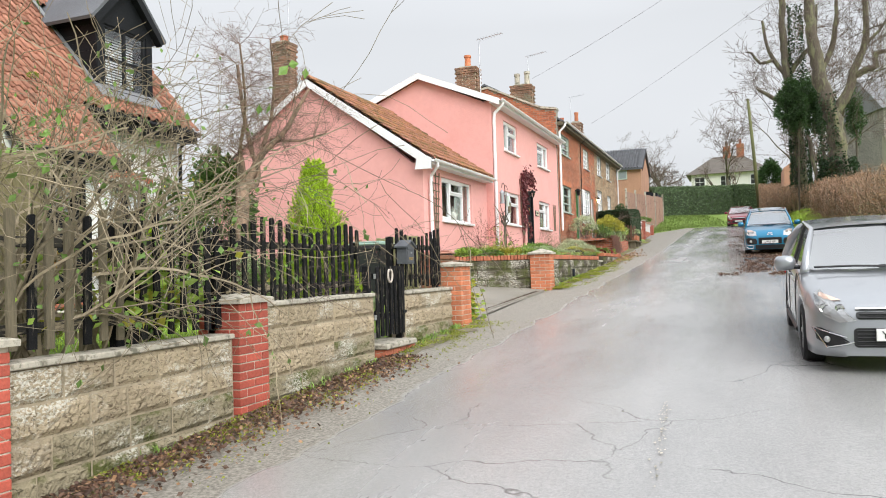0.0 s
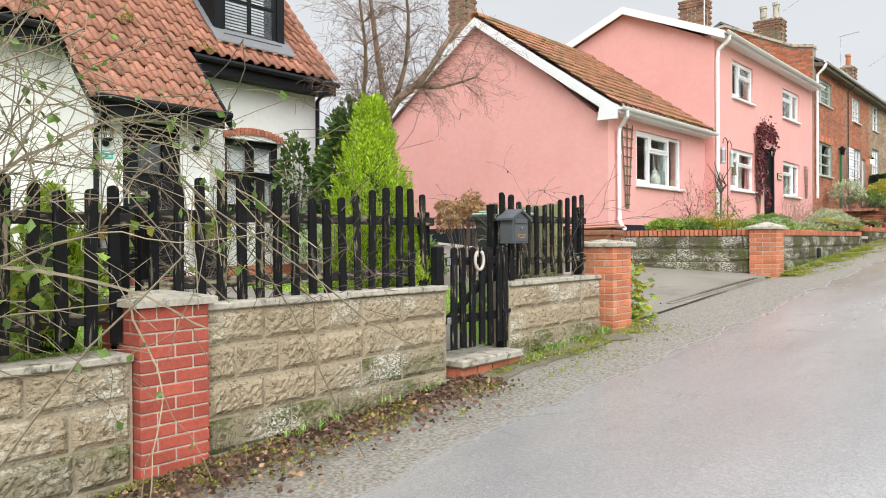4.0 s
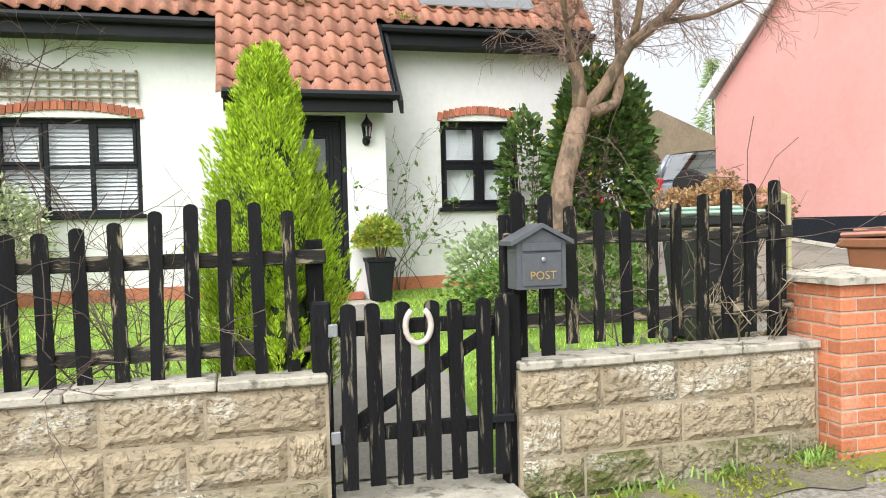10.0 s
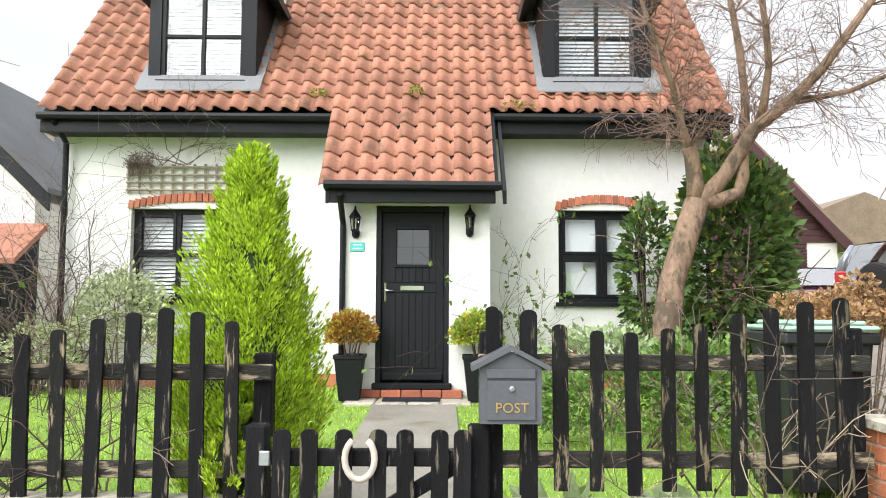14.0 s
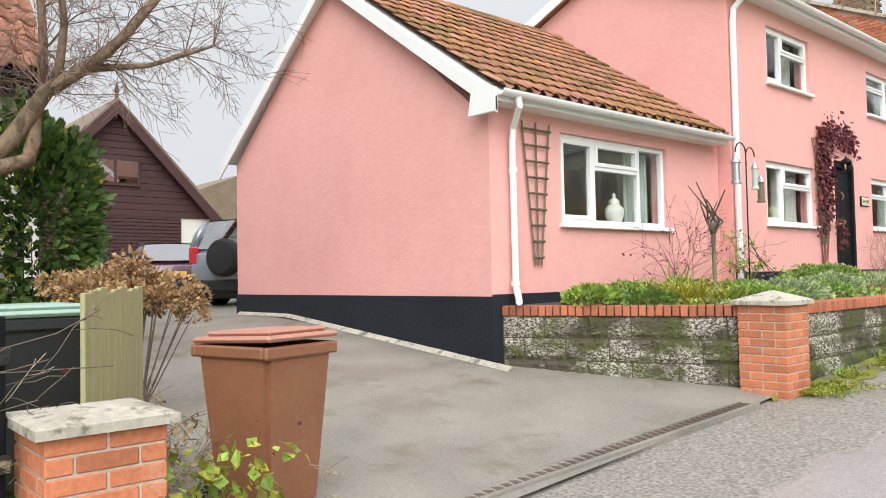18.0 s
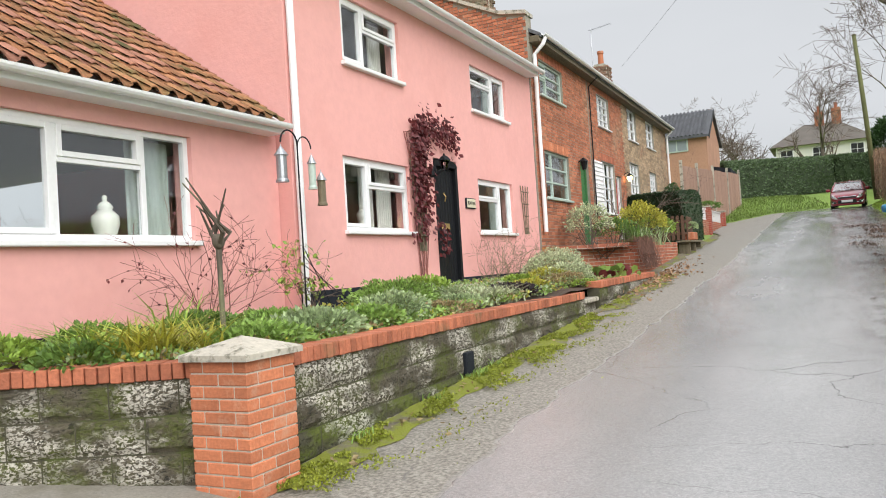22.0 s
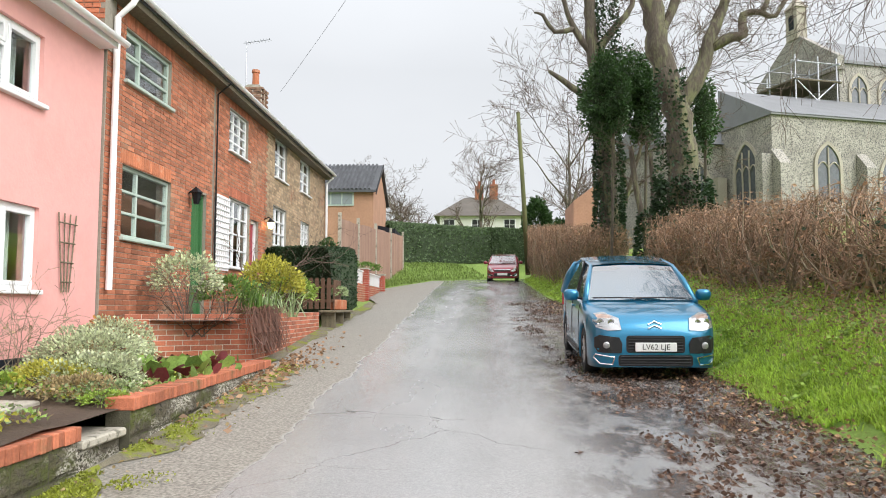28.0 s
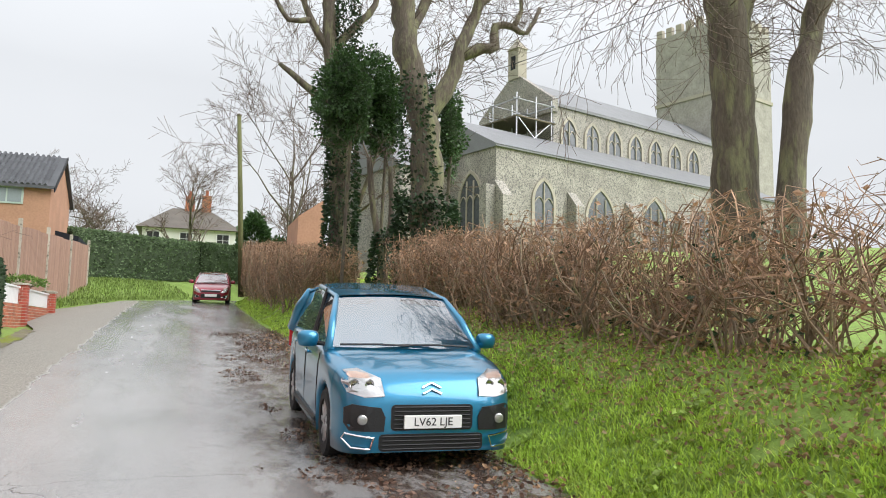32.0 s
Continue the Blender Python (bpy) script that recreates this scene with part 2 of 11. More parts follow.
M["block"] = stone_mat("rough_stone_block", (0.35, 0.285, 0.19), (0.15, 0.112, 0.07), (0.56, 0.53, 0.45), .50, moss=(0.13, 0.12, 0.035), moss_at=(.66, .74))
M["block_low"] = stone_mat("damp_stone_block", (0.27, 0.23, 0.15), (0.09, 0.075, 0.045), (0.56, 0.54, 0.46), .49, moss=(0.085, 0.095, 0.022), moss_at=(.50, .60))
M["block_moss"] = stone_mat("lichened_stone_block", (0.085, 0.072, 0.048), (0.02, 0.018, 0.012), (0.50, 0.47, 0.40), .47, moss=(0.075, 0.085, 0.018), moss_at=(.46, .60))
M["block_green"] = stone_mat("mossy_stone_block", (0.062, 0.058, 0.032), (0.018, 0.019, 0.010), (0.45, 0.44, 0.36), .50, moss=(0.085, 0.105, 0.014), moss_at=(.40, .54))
M["dark_joint"] = mat("mossy_joint", (0.07, 0.065, 0.04), rough=.95, var=.3, bump=.4, second=(0.07, 0.085, 0.02), second_scale=4, second_at=(.5, .6))
M["margin"] = mat("block_margin", (0.36, 0.30, 0.21), rough=.95, var=.2, big=4, bump=.4, second=(0.15, 0.13, 0.08), second_scale=5, second_at=(.55, .7))
M["coping"] = mat("concrete_coping", (0.43, 0.395, 0.325), rough=0.9, var=0.22, big=3, bump=0.35, rand=0.1, second=(0.17, 0.16, 0.12), second_scale=9.0, second_at=(0.53, 0.62))
M["concrete"] = mat("drive_concrete", (0.245, 0.226, 0.19), rough=0.72, var=0.25, big=1.6, fine=45, bump=0.35, bump_scale=70, second=(0.15, 0.136, 0.095), second_scale=1.7, second_at=(0.52, 0.72), rough_var=0.2)
M["grass"] = mat("lawn_turf", (0.20, 0.33, 0.05), rough=0.9, var=0.3, big=1.5, fine=50, bump=0.8, bump_scale=90)
M["field"] = mat("rough_turf", (0.20, 0.30, 0.06), rough=0.95, var=0.3, big=0.7, fine=20, bump=0.9, bump_scale=40, second=(0.13, 0.09, 0.05), second_scale=0.8, second_at=(0.58, 0.7))
M["soil"] = mat("garden_soil", (0.075, 0.05, 0.033), rough=0.95, var=0.35, bump=0.9, bump_scale=40)
M["moss"] = mat("moss", (0.20, 0.22, 0.03), rough=0.95, var=0.35, big=4, fine=60, bump=0.9, bump_scale=90)
M["wood_dark"] = mat("flaking_black_wood", (0.008, 0.008, 0.009), rough=0.7, spec=0.16, var=0.4, stretch=(6, 6, 0.7), big=3, fine=25, bump=0.4, second=(0.15, 0.13, 0.095), second_scale=5.0, second_at=(0.58, 0.65), rand=0.3)
M["wood_flaked"] = mat("black_paint_flaked_to_bare_wood", (0.012, 0.012, 0.011), rough=0.8, spec=0.16, var=0.4, stretch=(5, 5, 0.9), big=3, fine=25, bump=0.5, second=(0.23, 0.19, 0.12), second_scale=6.0, second_at=(0.55, 0.62), rand=0.3)
M["rail_flaked"] = mat("weathered_fence_rail", (0.03, 0.028, 0.024), rough=0.85, spec=0.16, var=0.4, stretch=(3, .7, 3), big=3, fine=25, bump=0.5, second=(0.27, 0.225, 0.15), second_scale=6.0, second_at=(0.52, 0.60), rand=0.2)
M["wood_grey"] = mat("weathered_wood", (0.15, 0.125, 0.08), rough=0.85, var=0.35, stretch=(6, 6, 0.7), big=3, fine=25, bump=0.4, rand=0.2)
M["bark"] = mat("bark", (0.105, 0.085, 0.066), rough=0.95, var=0.4, stretch=(1, 1, 0.25), big=5, fine=30, bump=1.0, bump_scale=25, second=(0.19, 0.185, 0.105), second_scale=4.5, second_at=(0.48, 0.62))
M["twig"] = mat("twig", (0.125, 0.09, 0.07), rough=0.9, var=0.35, bump=0.3, island=0.25)
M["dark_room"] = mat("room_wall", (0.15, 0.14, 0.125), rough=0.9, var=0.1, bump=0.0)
M["glass"] = glass_mat("window_glass")
M["glass"].node_tree.nodes["Principled BSDF"].inputs["Coat Weight"].default_value = 0.4
M["glass"].node_tree.nodes["Principled BSDF"].inputs["Coat IOR"].default_value = 1.9
M["curtain"] = mat("curtain", (0.62, 0.60, 0.54), rough=0.9, var=0.1, bump=0.1)
M["flint"] = mat("flint_wall", (0.36, 0.335, 0.295), rough=0.9, var=0.35, big=1.0, fine=12, bump=0.8, bump_scale=14, second=(0.13, 0.125, 0.118), second_scale=13.0, second_at=(0.5, 0.57))
M["stone"] = mat("limestone", (0.38, 0.345, 0.28), rough=0.85, var=0.2, big=1.0, bump=0.3)
# near-black green for solid cores, standing in for shade deep among leaves
M["inner_shade"] = mat("inner_shade_shell", (0.03, 0.05, 0.018), rough=.95, var=.4, bump=.8, bump_scale=30)
M["lead"] = mat("lead_roof", (0.19, 0.193, 0.20), rough=0.6, var=0.15, bump=0.2)


# ---- building tools ----
def obj(name, verts, faces, material, parent=None, label="", smooth=False):
    """One mesh object; verts in world metres (or the local ones of a thing still at the origin)."""
    off = Vector((0, 0, 0))
    if parent is not None:
        root = parent
        while root.parent is not None:
            root = root.parent
        off = root.location
    me = bpy.data.meshes.new(name)
    me.from_pydata([(v[0] - off.x, v[1] - off.y, v[2] - off.z) for v in verts], [], faces)
    me.materials.append(material)
    if smooth:
        me.polygons.foreach_set("use_smooth", [True] * len(me.polygons))
    me.update()
    ob = new(name, me)
    if parent is not None:
        ob.parent = parent
    if label:
        tagged(ob, label)
    return ob


def part(name, bm, material, parent, label="", smooth=False):
    me = bpy.data.meshes.new(name)
    off = Vector((0, 0, 0))
    root = parent
    while root is not None and root.parent is not None:
        root = root.parent
    if root is not None:
        off = root.location
    bmesh.ops.translate(bm, verts=bm.verts, vec=-off)
    bm.to_mesh(me)
    bm.free()
    me.materials.append(material)
    if smooth:
        me.polygons.foreach_set("use_smooth", [True] * len(me.polygons))
    ob = new(name, me)
    ob.parent = parent
    if label:
        tagged(ob, label)
    return ob


def thing(name, loc, label, category, group="", kind=""):
    e = new(name)
    e.location = loc
    e.empty_display_size = 0.1
    return tagged(e, label, category, group, kind)


def chamfer_box(lo, hi, c=0.006):
    """Verts and faces of a box with cut edges."""
    c = min(c, *[(hi[i] - lo[i]) * 0.45 for i in range(3)])
    vs, ix = [], {}
    for sx in (0, 1):
        for sy in (0, 1):
            for sz in (0, 1):
                s = (sx, sy, sz)
                for a in range(3):
                    p = []
                    for i in range(3):
                        edge = hi[i] if s[i] else lo[i]
                        p.append(edge if i == a else edge + (-c if s[i] else c))
                    ix[(s, a)] = len(vs)
                    vs.append(tuple(p))
    fs = []
    for a in range(3):
        b, d = (a + 1) % 3, (a + 2) % 3
        for sa in (0, 1):
            q = []
            for sb, sd in ((0, 0), (1, 0), (1, 1), (0, 1)):
                s = [0, 0, 0]
                s[a], s[b], s[d] = sa, sb, sd
                q.append(ix[(tuple(s), a)])
            fs.append(q if sa else q[::-1])
    for a in range(3):
        b, d = (a + 1) % 3, (a + 2) % 3
        for sb in (0, 1):
            for sd in (0, 1):
                s0, s1 = [0, 0, 0], [0, 0, 0]
                s0[b] = s1[b] = sb
                s0[d] = s1[d] = sd
                s1[a] = 1
                s0, s1 = tuple(s0), tuple(s1)
                q = [ix[(s0, b)], ix[(s1, b)], ix[(s1, d)], ix[(s0, d)]]
                fs.append(q if sb != sd else q[::-1])
    for sx in (0, 1):
        for sy in (0, 1):
            for sz in (0, 1):
                s = (sx, sy, sz)
                q = [ix[(s, 0)], ix[(s, 1)], ix[(s, 2)]]
                fs.append(q if (sx + sy + sz) % 2 else q[::-1])
    return vs, fs


def cbox(name, lo, hi, material, parent=None, label="", c=0.006):
    v, f = chamfer_box(lo, hi, c)
    return obj(name, v, f, material, parent, label)


def merge(lists):
    """Joins (verts, faces) lists."""
    V, F = [], []
    for v, f in lists:
        k = len(V)
        V.extend(v)
        F.extend([[i + k for i in q] for q in f])
    return V, F


def moved(vf, m):
    return [tuple(m @ Vector(p)) for p in vf[0]], vf[1]


def prism(poly, axis, a, b):
    """A polygon of 2D points, extruded along an axis from a to b. axis 1: points are (x, z); axis 0: (y, z); axis 2: (x, y)."""
    def P(p, h):
        return (p[0], h, p[1]) if axis == 1 else (h, p[0], p[1]) if axis == 0 else (p[0], p[1], h)
    n = len(poly)
    v = [P(p, a) for p in poly] + [P(p, b) for p in poly]
    f = [list(range(n))[::-1], list(range(n, 2 * n))]
    f += [[i, (i + 1) % n, n + (i + 1) % n, n + i] for i in range(n)]
    area = sum(poly[i][0] * poly[(i + 1) % n][1] - poly[(i + 1) % n][0] * poly[i][1] for i in range(n))
    flip = (area < 0) != (axis == 1) 
    if (b < a) != flip:
        f = [q[::-1] for q in f]
    return v, f


def tube(points, radii, sides=8, cap=True):
    """A tapered round bar along points."""
    V, F = [], []
    up = Vector((0, 0, 1))
    n = len(points)
    pts = [Vector(p) for p in points]
    if not hasattr(radii, "__len__"):
        radii = [radii] * n
    prev = None
    for i in range(n):
        d = (pts[min(i + 1, n - 1)] - pts[max(i - 1, 0)]).normalized()
        if prev is None:
            a = d.cross(up if abs(d.z) < 0.95 else Vector((1, 0, 0))).normalized()
        else:
            a = (prev - d * prev.dot(d)).normalized()
        prev = a
        b = d.cross(a)
        for k in range(sides):
            t = 2 * math.pi * k / sides
            V.append(tuple(pts[i] + (a * math.cos(t) + b * math.sin(t)) * radii[i]))
    for i in range(n - 1):
        for k in range(sides):
            k2 = (k + 1) % sides
            F.append([i * sides + k, i * sides + k2, (i + 1) * sides + k2, (i + 1) * sides + k])
    if cap:
        F.append(list(range(sides))[::-1])
        F.append([(n - 1) * sides + k for k in range(sides)])
    return V, F


def lathe(profile, centre, sides=16):
    """Turns (radius, height) points about the vertical through centre."""
    V, F = [], []
    for r, h in profile:
        for k in range(sides):
            t = 2 * math.pi * k / sides
            V.append((centre[0] + r * math.cos(t), centre[1] + r * math.sin(t), centre[2] + h))
    for i in range(len(profile) - 1):
        for k in range(sides):
            k2 = (k + 1) % sides
            F.append([i * sides + k, i * sides + k2, (i + 1) * sides + k2, (i + 1) * sides + k])
    F.append(list(range(sides))[::-1])
    F.append([(len(profile) - 1) * sides + k for k in range(sides)])
    return V, F


def pierced(x, thick, y0, y1, z0, z1, holes):
    """A wall that faces +x, its face at x, with openings (y0, y1, z0, z1) through it."""
    ys = sorted({y0, y1, *[h[0] for h in holes], *[h[1] for h in holes]})
    zs = sorted({z0, z1, *[h[2] for h in holes], *[h[3] for h in holes]})
    solid = {}
    for i in range(len(ys) - 1):
        for k in range(len(zs) - 1):
            cy, cz = (ys[i] + ys[i + 1]) / 2, (zs[k] + zs[k + 1]) / 2
            solid[i, k] = not any(h[0] < cy < h[1] and h[2] < cz < h[3] for h in holes)
    V, F = [], []
    xb = x - thick

    def quad(a, b, c, d):
        k = len(V)
        V.extend([a, b, c, d])
        F.append([k, k + 1, k + 2, k + 3])
    for (i, k), s in solid.items():
        if not s:
            continue
        a, b, c, d = ys[i], ys[i + 1], zs[k], zs[k + 1]
        quad((x, a, c), (x, b, c), (x, b, d), (x, a, d))
        quad((xb, b, c), (xb, a, c), (xb, a, d), (xb, b, d))
        if not solid.get((i - 1, k), False):
            quad((xb, a, c), (x, a, c), (x, a, d), (xb, a, d))
        if not solid.get((i + 1, k), False):
            quad((x, b, c), (xb, b, c), (xb, b, d), (x, b, d))
        if not solid.get((i, k - 1), False):
            quad((x, a, c), (xb, a, c), (xb, b, c), (x, b, c))
        if not solid.get((i, k + 1), False):
            quad((xb, a, d), (x, a, d), (x, b, d), (xb, b, d))
    return V, F


def lerp(a, b, t):
    return a + (b - a) * t


def smooth(t):
    t = max(0.0, min(1.0, t))
    return t * t * (3 - 2 * t)


def ease(table, y):
    """A value from rows of (y, value), eased from row to row."""
    if y <= table[0][0]:
        return table[0][1]
    for (a, va), (b, vb) in zip(table, table[1:]):
        if y <= b:
            return lerp(va, vb, (y - a) / (b - a))
    return table[-1][1]

# ---- ground and road ----
RISE = ((-60, -3.0), (0, 0.0), (32, 2.032), (42, 2.86), (50, 3.5), (60, 4.22), (80, 5.2), (130, 6.6))
EDGE_L = ((-60, -4.1), (43, -4.4), (46, -5.2), (51, -5.2), (60, -3.6), (66, -0.9), (75, 6.0), (95, 26.0))
EDGE_R = ((-60, 1.75), (30, 1.75), (40, 1.35), (48, 1.0), (60, 1.1), (66, 3.2), (75, 10.5), (95, 31.0))


def road_z(y):
    return ease(RISE, y)


def land(x, y):
    """Height of the ground sheet."""
    z = road_z(y)
    xr, xl = ease(EDGE_R, y), ease(EDGE_L, y)
    if x > xr:
        d = x - xr
        z += 1.05 * smooth(d / 1.9) + 0.14 * max(0.0, min(d - 1.5, 14.0))
        z += 0.07 * noise.noise(Vector((x * 0.9, y * 0.9, 0))) * smooth(d)
    if x < -4.05 and y < 43:
        if y > 11.4:
            z += 0.1 * min(-4.05 - x, 6.6) * smooth((y - 11.4) / 1.0)
    if x < xl and y >= 43:
        d = (xl - x) * smooth((y - 43) / 3.0)
        z += 0.75 * smooth(d / 2.2) + 0.06 * min(d, 10) + 0.05 * noise.noise(Vector((x, y, 3)))
    return z


def sheet(xs, ys, height):
    V = [(x, y, height(x, y)) for y in ys for x in xs]
    n = len(xs)
    F = [[j * n + i, j * n + i + 1, (j + 1) * n + i + 1, (j + 1) * n + i] for j in range(len(ys) - 1) for i in range(n - 1)]
    return V, F


def span(*stops):
    """Values through stops of (value, step)."""
    out = []
    for (a, s), (b, _) in zip(stops, stops[1:]):
        k = max(1, round((b - a) / s))
        out += [a + (b - a) * i / k for i in range(k)]
    return out + [stops[-1][0]]


gx = span((-900, 200), (-100, 20), (-24, 2), (-6, 0.5), (0, 0.5), (7, 1), (20, 5), (100, 200), (900, 1))
gy = span((-900, 200), (-60, 10), (-4, 1), (0, 0.5), (70, 2), (130, 20), (300, 200), (1500, 1))
ground = tagged(obj("ground", *sheet(gx, gy, lambda x, y: land(x, y) - (0.06 if ease(EDGE_L, y) - 0.6 < x < ease(EDGE_R, y) + 0.35 else 0.0)), M["field"], smooth=True), "rough grassy ground under the village lane", "ground", kind="structure")


def asphalt_mat():
    m = bpy.data.materials.new("wet_asphalt")
    m.use_nodes = True
    n, l = m.node_tree.nodes, m.node_tree.links
    b = n["Principled BSDF"]
    geo = n.new("ShaderNodeNewGeometry")
    sep = n.new("ShaderNodeSeparateXYZ")
    l.new(geo.outputs["Position"], sep.inputs[0])

    def noise_node(scale, detail=5, vec=None, stretch=None, rough=0.55):
        t = n.new("ShaderNodeTexNoise")
        t.inputs["Scale"].default_value = scale
        t.inputs["Detail"].default_value = detail
        t.inputs["Roughness"].default_value = rough
        src = vec or geo.outputs["Position"]
        if stretch:
            mp = n.new("ShaderNodeMapping")
            mp.inputs["Scale"].default_value = stretch
            l.new(src, mp.inputs["Vector"])
            src = mp.outputs["Vector"]
        l.new(src, t.inputs["Vector"])
        return t

    def ramp(src, a, ca, c, cc):
        r = n.new("ShaderNodeValToRGB")
        r.color_ramp.elements[0].position, r.color_ramp.elements[0].color = a, (*ca, 1)
        r.color_ramp.elements[1].position, r.color_ramp.elements[1].color = c, (*cc, 1)
        l.new(src, r.inputs["Fac"])
        return r

    def maths(op, a, c):
        k = n.new("ShaderNodeMath")
        k.operation = op
        for i, v in enumerate((a, c)):
            if isinstance(v, (int, float)):
                k.inputs[i].default_value = v
            else:
                l.new(v, k.inputs[i])
        return k.outputs[0]

    def mix(fac, a, c):
        k = n.new("ShaderNodeMixRGB")
        l.new(fac, k.inputs["Fac"])
        for i, v in (("Color1", a), ("Color2", c)):
            if isinstance(v, tuple):
                k.inputs[i].default_value = (*v, 1)
            else:
                l.new(v, k.inputs[i])
        return k.outputs["Color"]
    big = noise_node(0.55, 5, stretch=(1, 0.35, 1))
    fine = noise_node(160, 2)
    mid = noise_node(9, 5)
    base = ramp(big.outputs["Fac"], 0.35, (0.26, 0.256, 0.254), 0.68, (0.36, 0.355, 0.35)).outputs["Color"]
    grit = ramp(fine.outputs["Fac"], 0.35, (0.8, 0.8, 0.8), 0.7, (1.2, 1.19, 1.17)).outputs["Color"]
    mul = n.new("ShaderNodeMixRGB")
    mul.blend_type = "MULTIPLY"
    mul.inputs["Fac"].default_value = 1.0
    l.new(base, mul.inputs["Color1"])
    l.new(grit, mul.inputs["Color2"])
    speck = n.new("ShaderNodeMixRGB")
    speck.blend_type = "MULTIPLY"
    speck.inputs["Fac"].default_value = 1.0
    l.new(mul.outputs["Color"], speck.inputs["Color1"])
    l.new(ramp(noise_node(48, 3, rough=0.7).outputs["Fac"], 0.36, (0.88, 0.88, 0.88), 0.66, (1.12, 1.115, 1.105)).outputs["Color"], speck.inputs["Color2"])
    col = speck.outputs["Color"]
    # the older, paler strip along the left side
    wob = noise_node(1.2, 4)
    xs = maths("ADD", sep.outputs["X"], maths("MULTIPLY", maths("SUBTRACT", wob.outputs["Fac"], 0.5), 0.5))
    strip = ramp(xs, 0.0, (1, 1, 1), 0.02, (0, 0, 0))
    shift = maths("ADD", xs, 3.05)
    l.new(shift, strip.inputs["Fac"])
    strip.color_ramp.elements[1].position = 0.06
    pale = mix(ramp(noise_node(38, 4).outputs["Fac"], 0.36, (0, 0, 0), 0.64, (1, 1, 1)).outputs["Color"], (0.13, 0.118, 0.096), (0.34, 0.315, 0.27))
    col = mix(strip.outputs["Color"], col, pale)
    # leaf mould and mud on the lay-by to the right
    mudx = ramp(maths("MULTIPLY", maths("ADD", xs, 0.75), 0.8), 0.0, (0, 0, 0), 0.6, (1, 1, 1))
    mudy = ramp(maths("MULTIPLY", maths("SUBTRACT", sep.outputs["Y"], 17.5), 0.2), 0.0, (0, 0, 0), 1.0, (1, 1, 1))
    mudn = noise_node(2.6, 9, stretch=(1, 0.5, 1), rough=0.72)
    mudm = ramp(mudn.outputs["Fac"], 0.46, (0, 0, 0), 0.55, (1, 1, 1))
    mudf = maths("MULTIPLY", maths("MULTIPLY", mudx.outputs["Color"], mudy.outputs["Color"]), maths("ADD", maths("MULTIPLY", mudm.outputs["Color"], 0.72), 0.25))
    col = mix(mudf, col, (0.075, 0.052, 0.041))
    # worn wheel tracks along the lane: smoother, wet sheen painted by a darker crown between
    tw = noise_node(0.8, 5, stretch=(1, 0.3, 1))
    tx = maths("ADD", sep.outputs["X"], maths("MULTIPLY", maths("SUBTRACT", tw.outputs["Fac"], 0.5), 0.7))
    crown = maths("ABSOLUTE", maths("ADD", tx, 2.0), 0)
    cr = ramp(crown, 0.12, (1, 1, 1), 0.42, (0, 0, 0))
    col = mix(maths("MULTIPLY", cr.outputs["Color"], 0.10), col, (0.12, 0.116, 0.11))
    # cracks
    warp = noise_node(1.7, 4)
    wv = n.new("ShaderNodeVectorMath")
    wv.operation = "MULTIPLY_ADD"
    wv.inputs[1].default_value = (.55, .55, 0)
    l.new(warp.outputs["Color"], wv.inputs[0])
    l.new(geo.outputs["Position"], wv.inputs[2])
    flat = n.new("ShaderNodeMapping")
    flat.inputs["Scale"].default_value = (.75, 1.0, 0)
    l.new(wv.outputs[0], flat.inputs["Vector"])
    vor = n.new("ShaderNodeTexVoronoi")
    vor.feature = "DISTANCE_TO_EDGE"
    vor.inputs["Scale"].default_value = 0.75
    l.new(flat.outputs["Vector"], vor.inputs["Vector"])
    line = ramp(vor.outputs["Distance"], 0.0, (1, 1, 1), 0.0038, (0, 0, 0))
    some = ramp(noise_node(0.6, 3).outputs["Fac"], 0.45, (0, 0, 0), 0.56, (1, 1, 1))
    crack = maths("MULTIPLY", line.outputs["Color"], some.outputs["Color"])
    col = mix(crack, col, (0.10, 0.095, 0.09))
    l.new(col, b.inputs["Base Color"])
    # wet film: smooth patches run along the lane
    wet = noise_node(0.9, 6, stretch=(1.0, 0.22, 1), rough=0.6)
    rr = ramp(wet.outputs["Fac"], 0.38, (0.09,) * 3, 0.64, (0.27,) * 3)
    dry = mix(strip.outputs["Color"], rr.outputs["Color"], (0.62, 0.62, 0.62))
    dry = mix(maths("MULTIPLY", cr.outputs["Color"], 0.2), dry, (0.5, 0.5, 0.5))
    l.new(dry, b.inputs["Roughness"])
    b.inputs["Specular IOR Level"].default_value = 0.7
    bu = n.new("ShaderNodeBump")
    bu.inputs["Strength"].default_value = 0.22
    bu.inputs["Distance"].default_value = 0.006
    h = maths("ADD", maths("ADD", fine.outputs["Fac"], maths("MULTIPLY", mudn.outputs["Fac"], maths("MULTIPLY", mudf, 5.0))), maths("MULTIPLY", crack, -0.8))
    l.new(h, bu.inputs["Height"])
    l.new(bu.outputs["Normal"], b.inputs["Normal"])
    return m


M["asphalt"] = asphalt_mat()


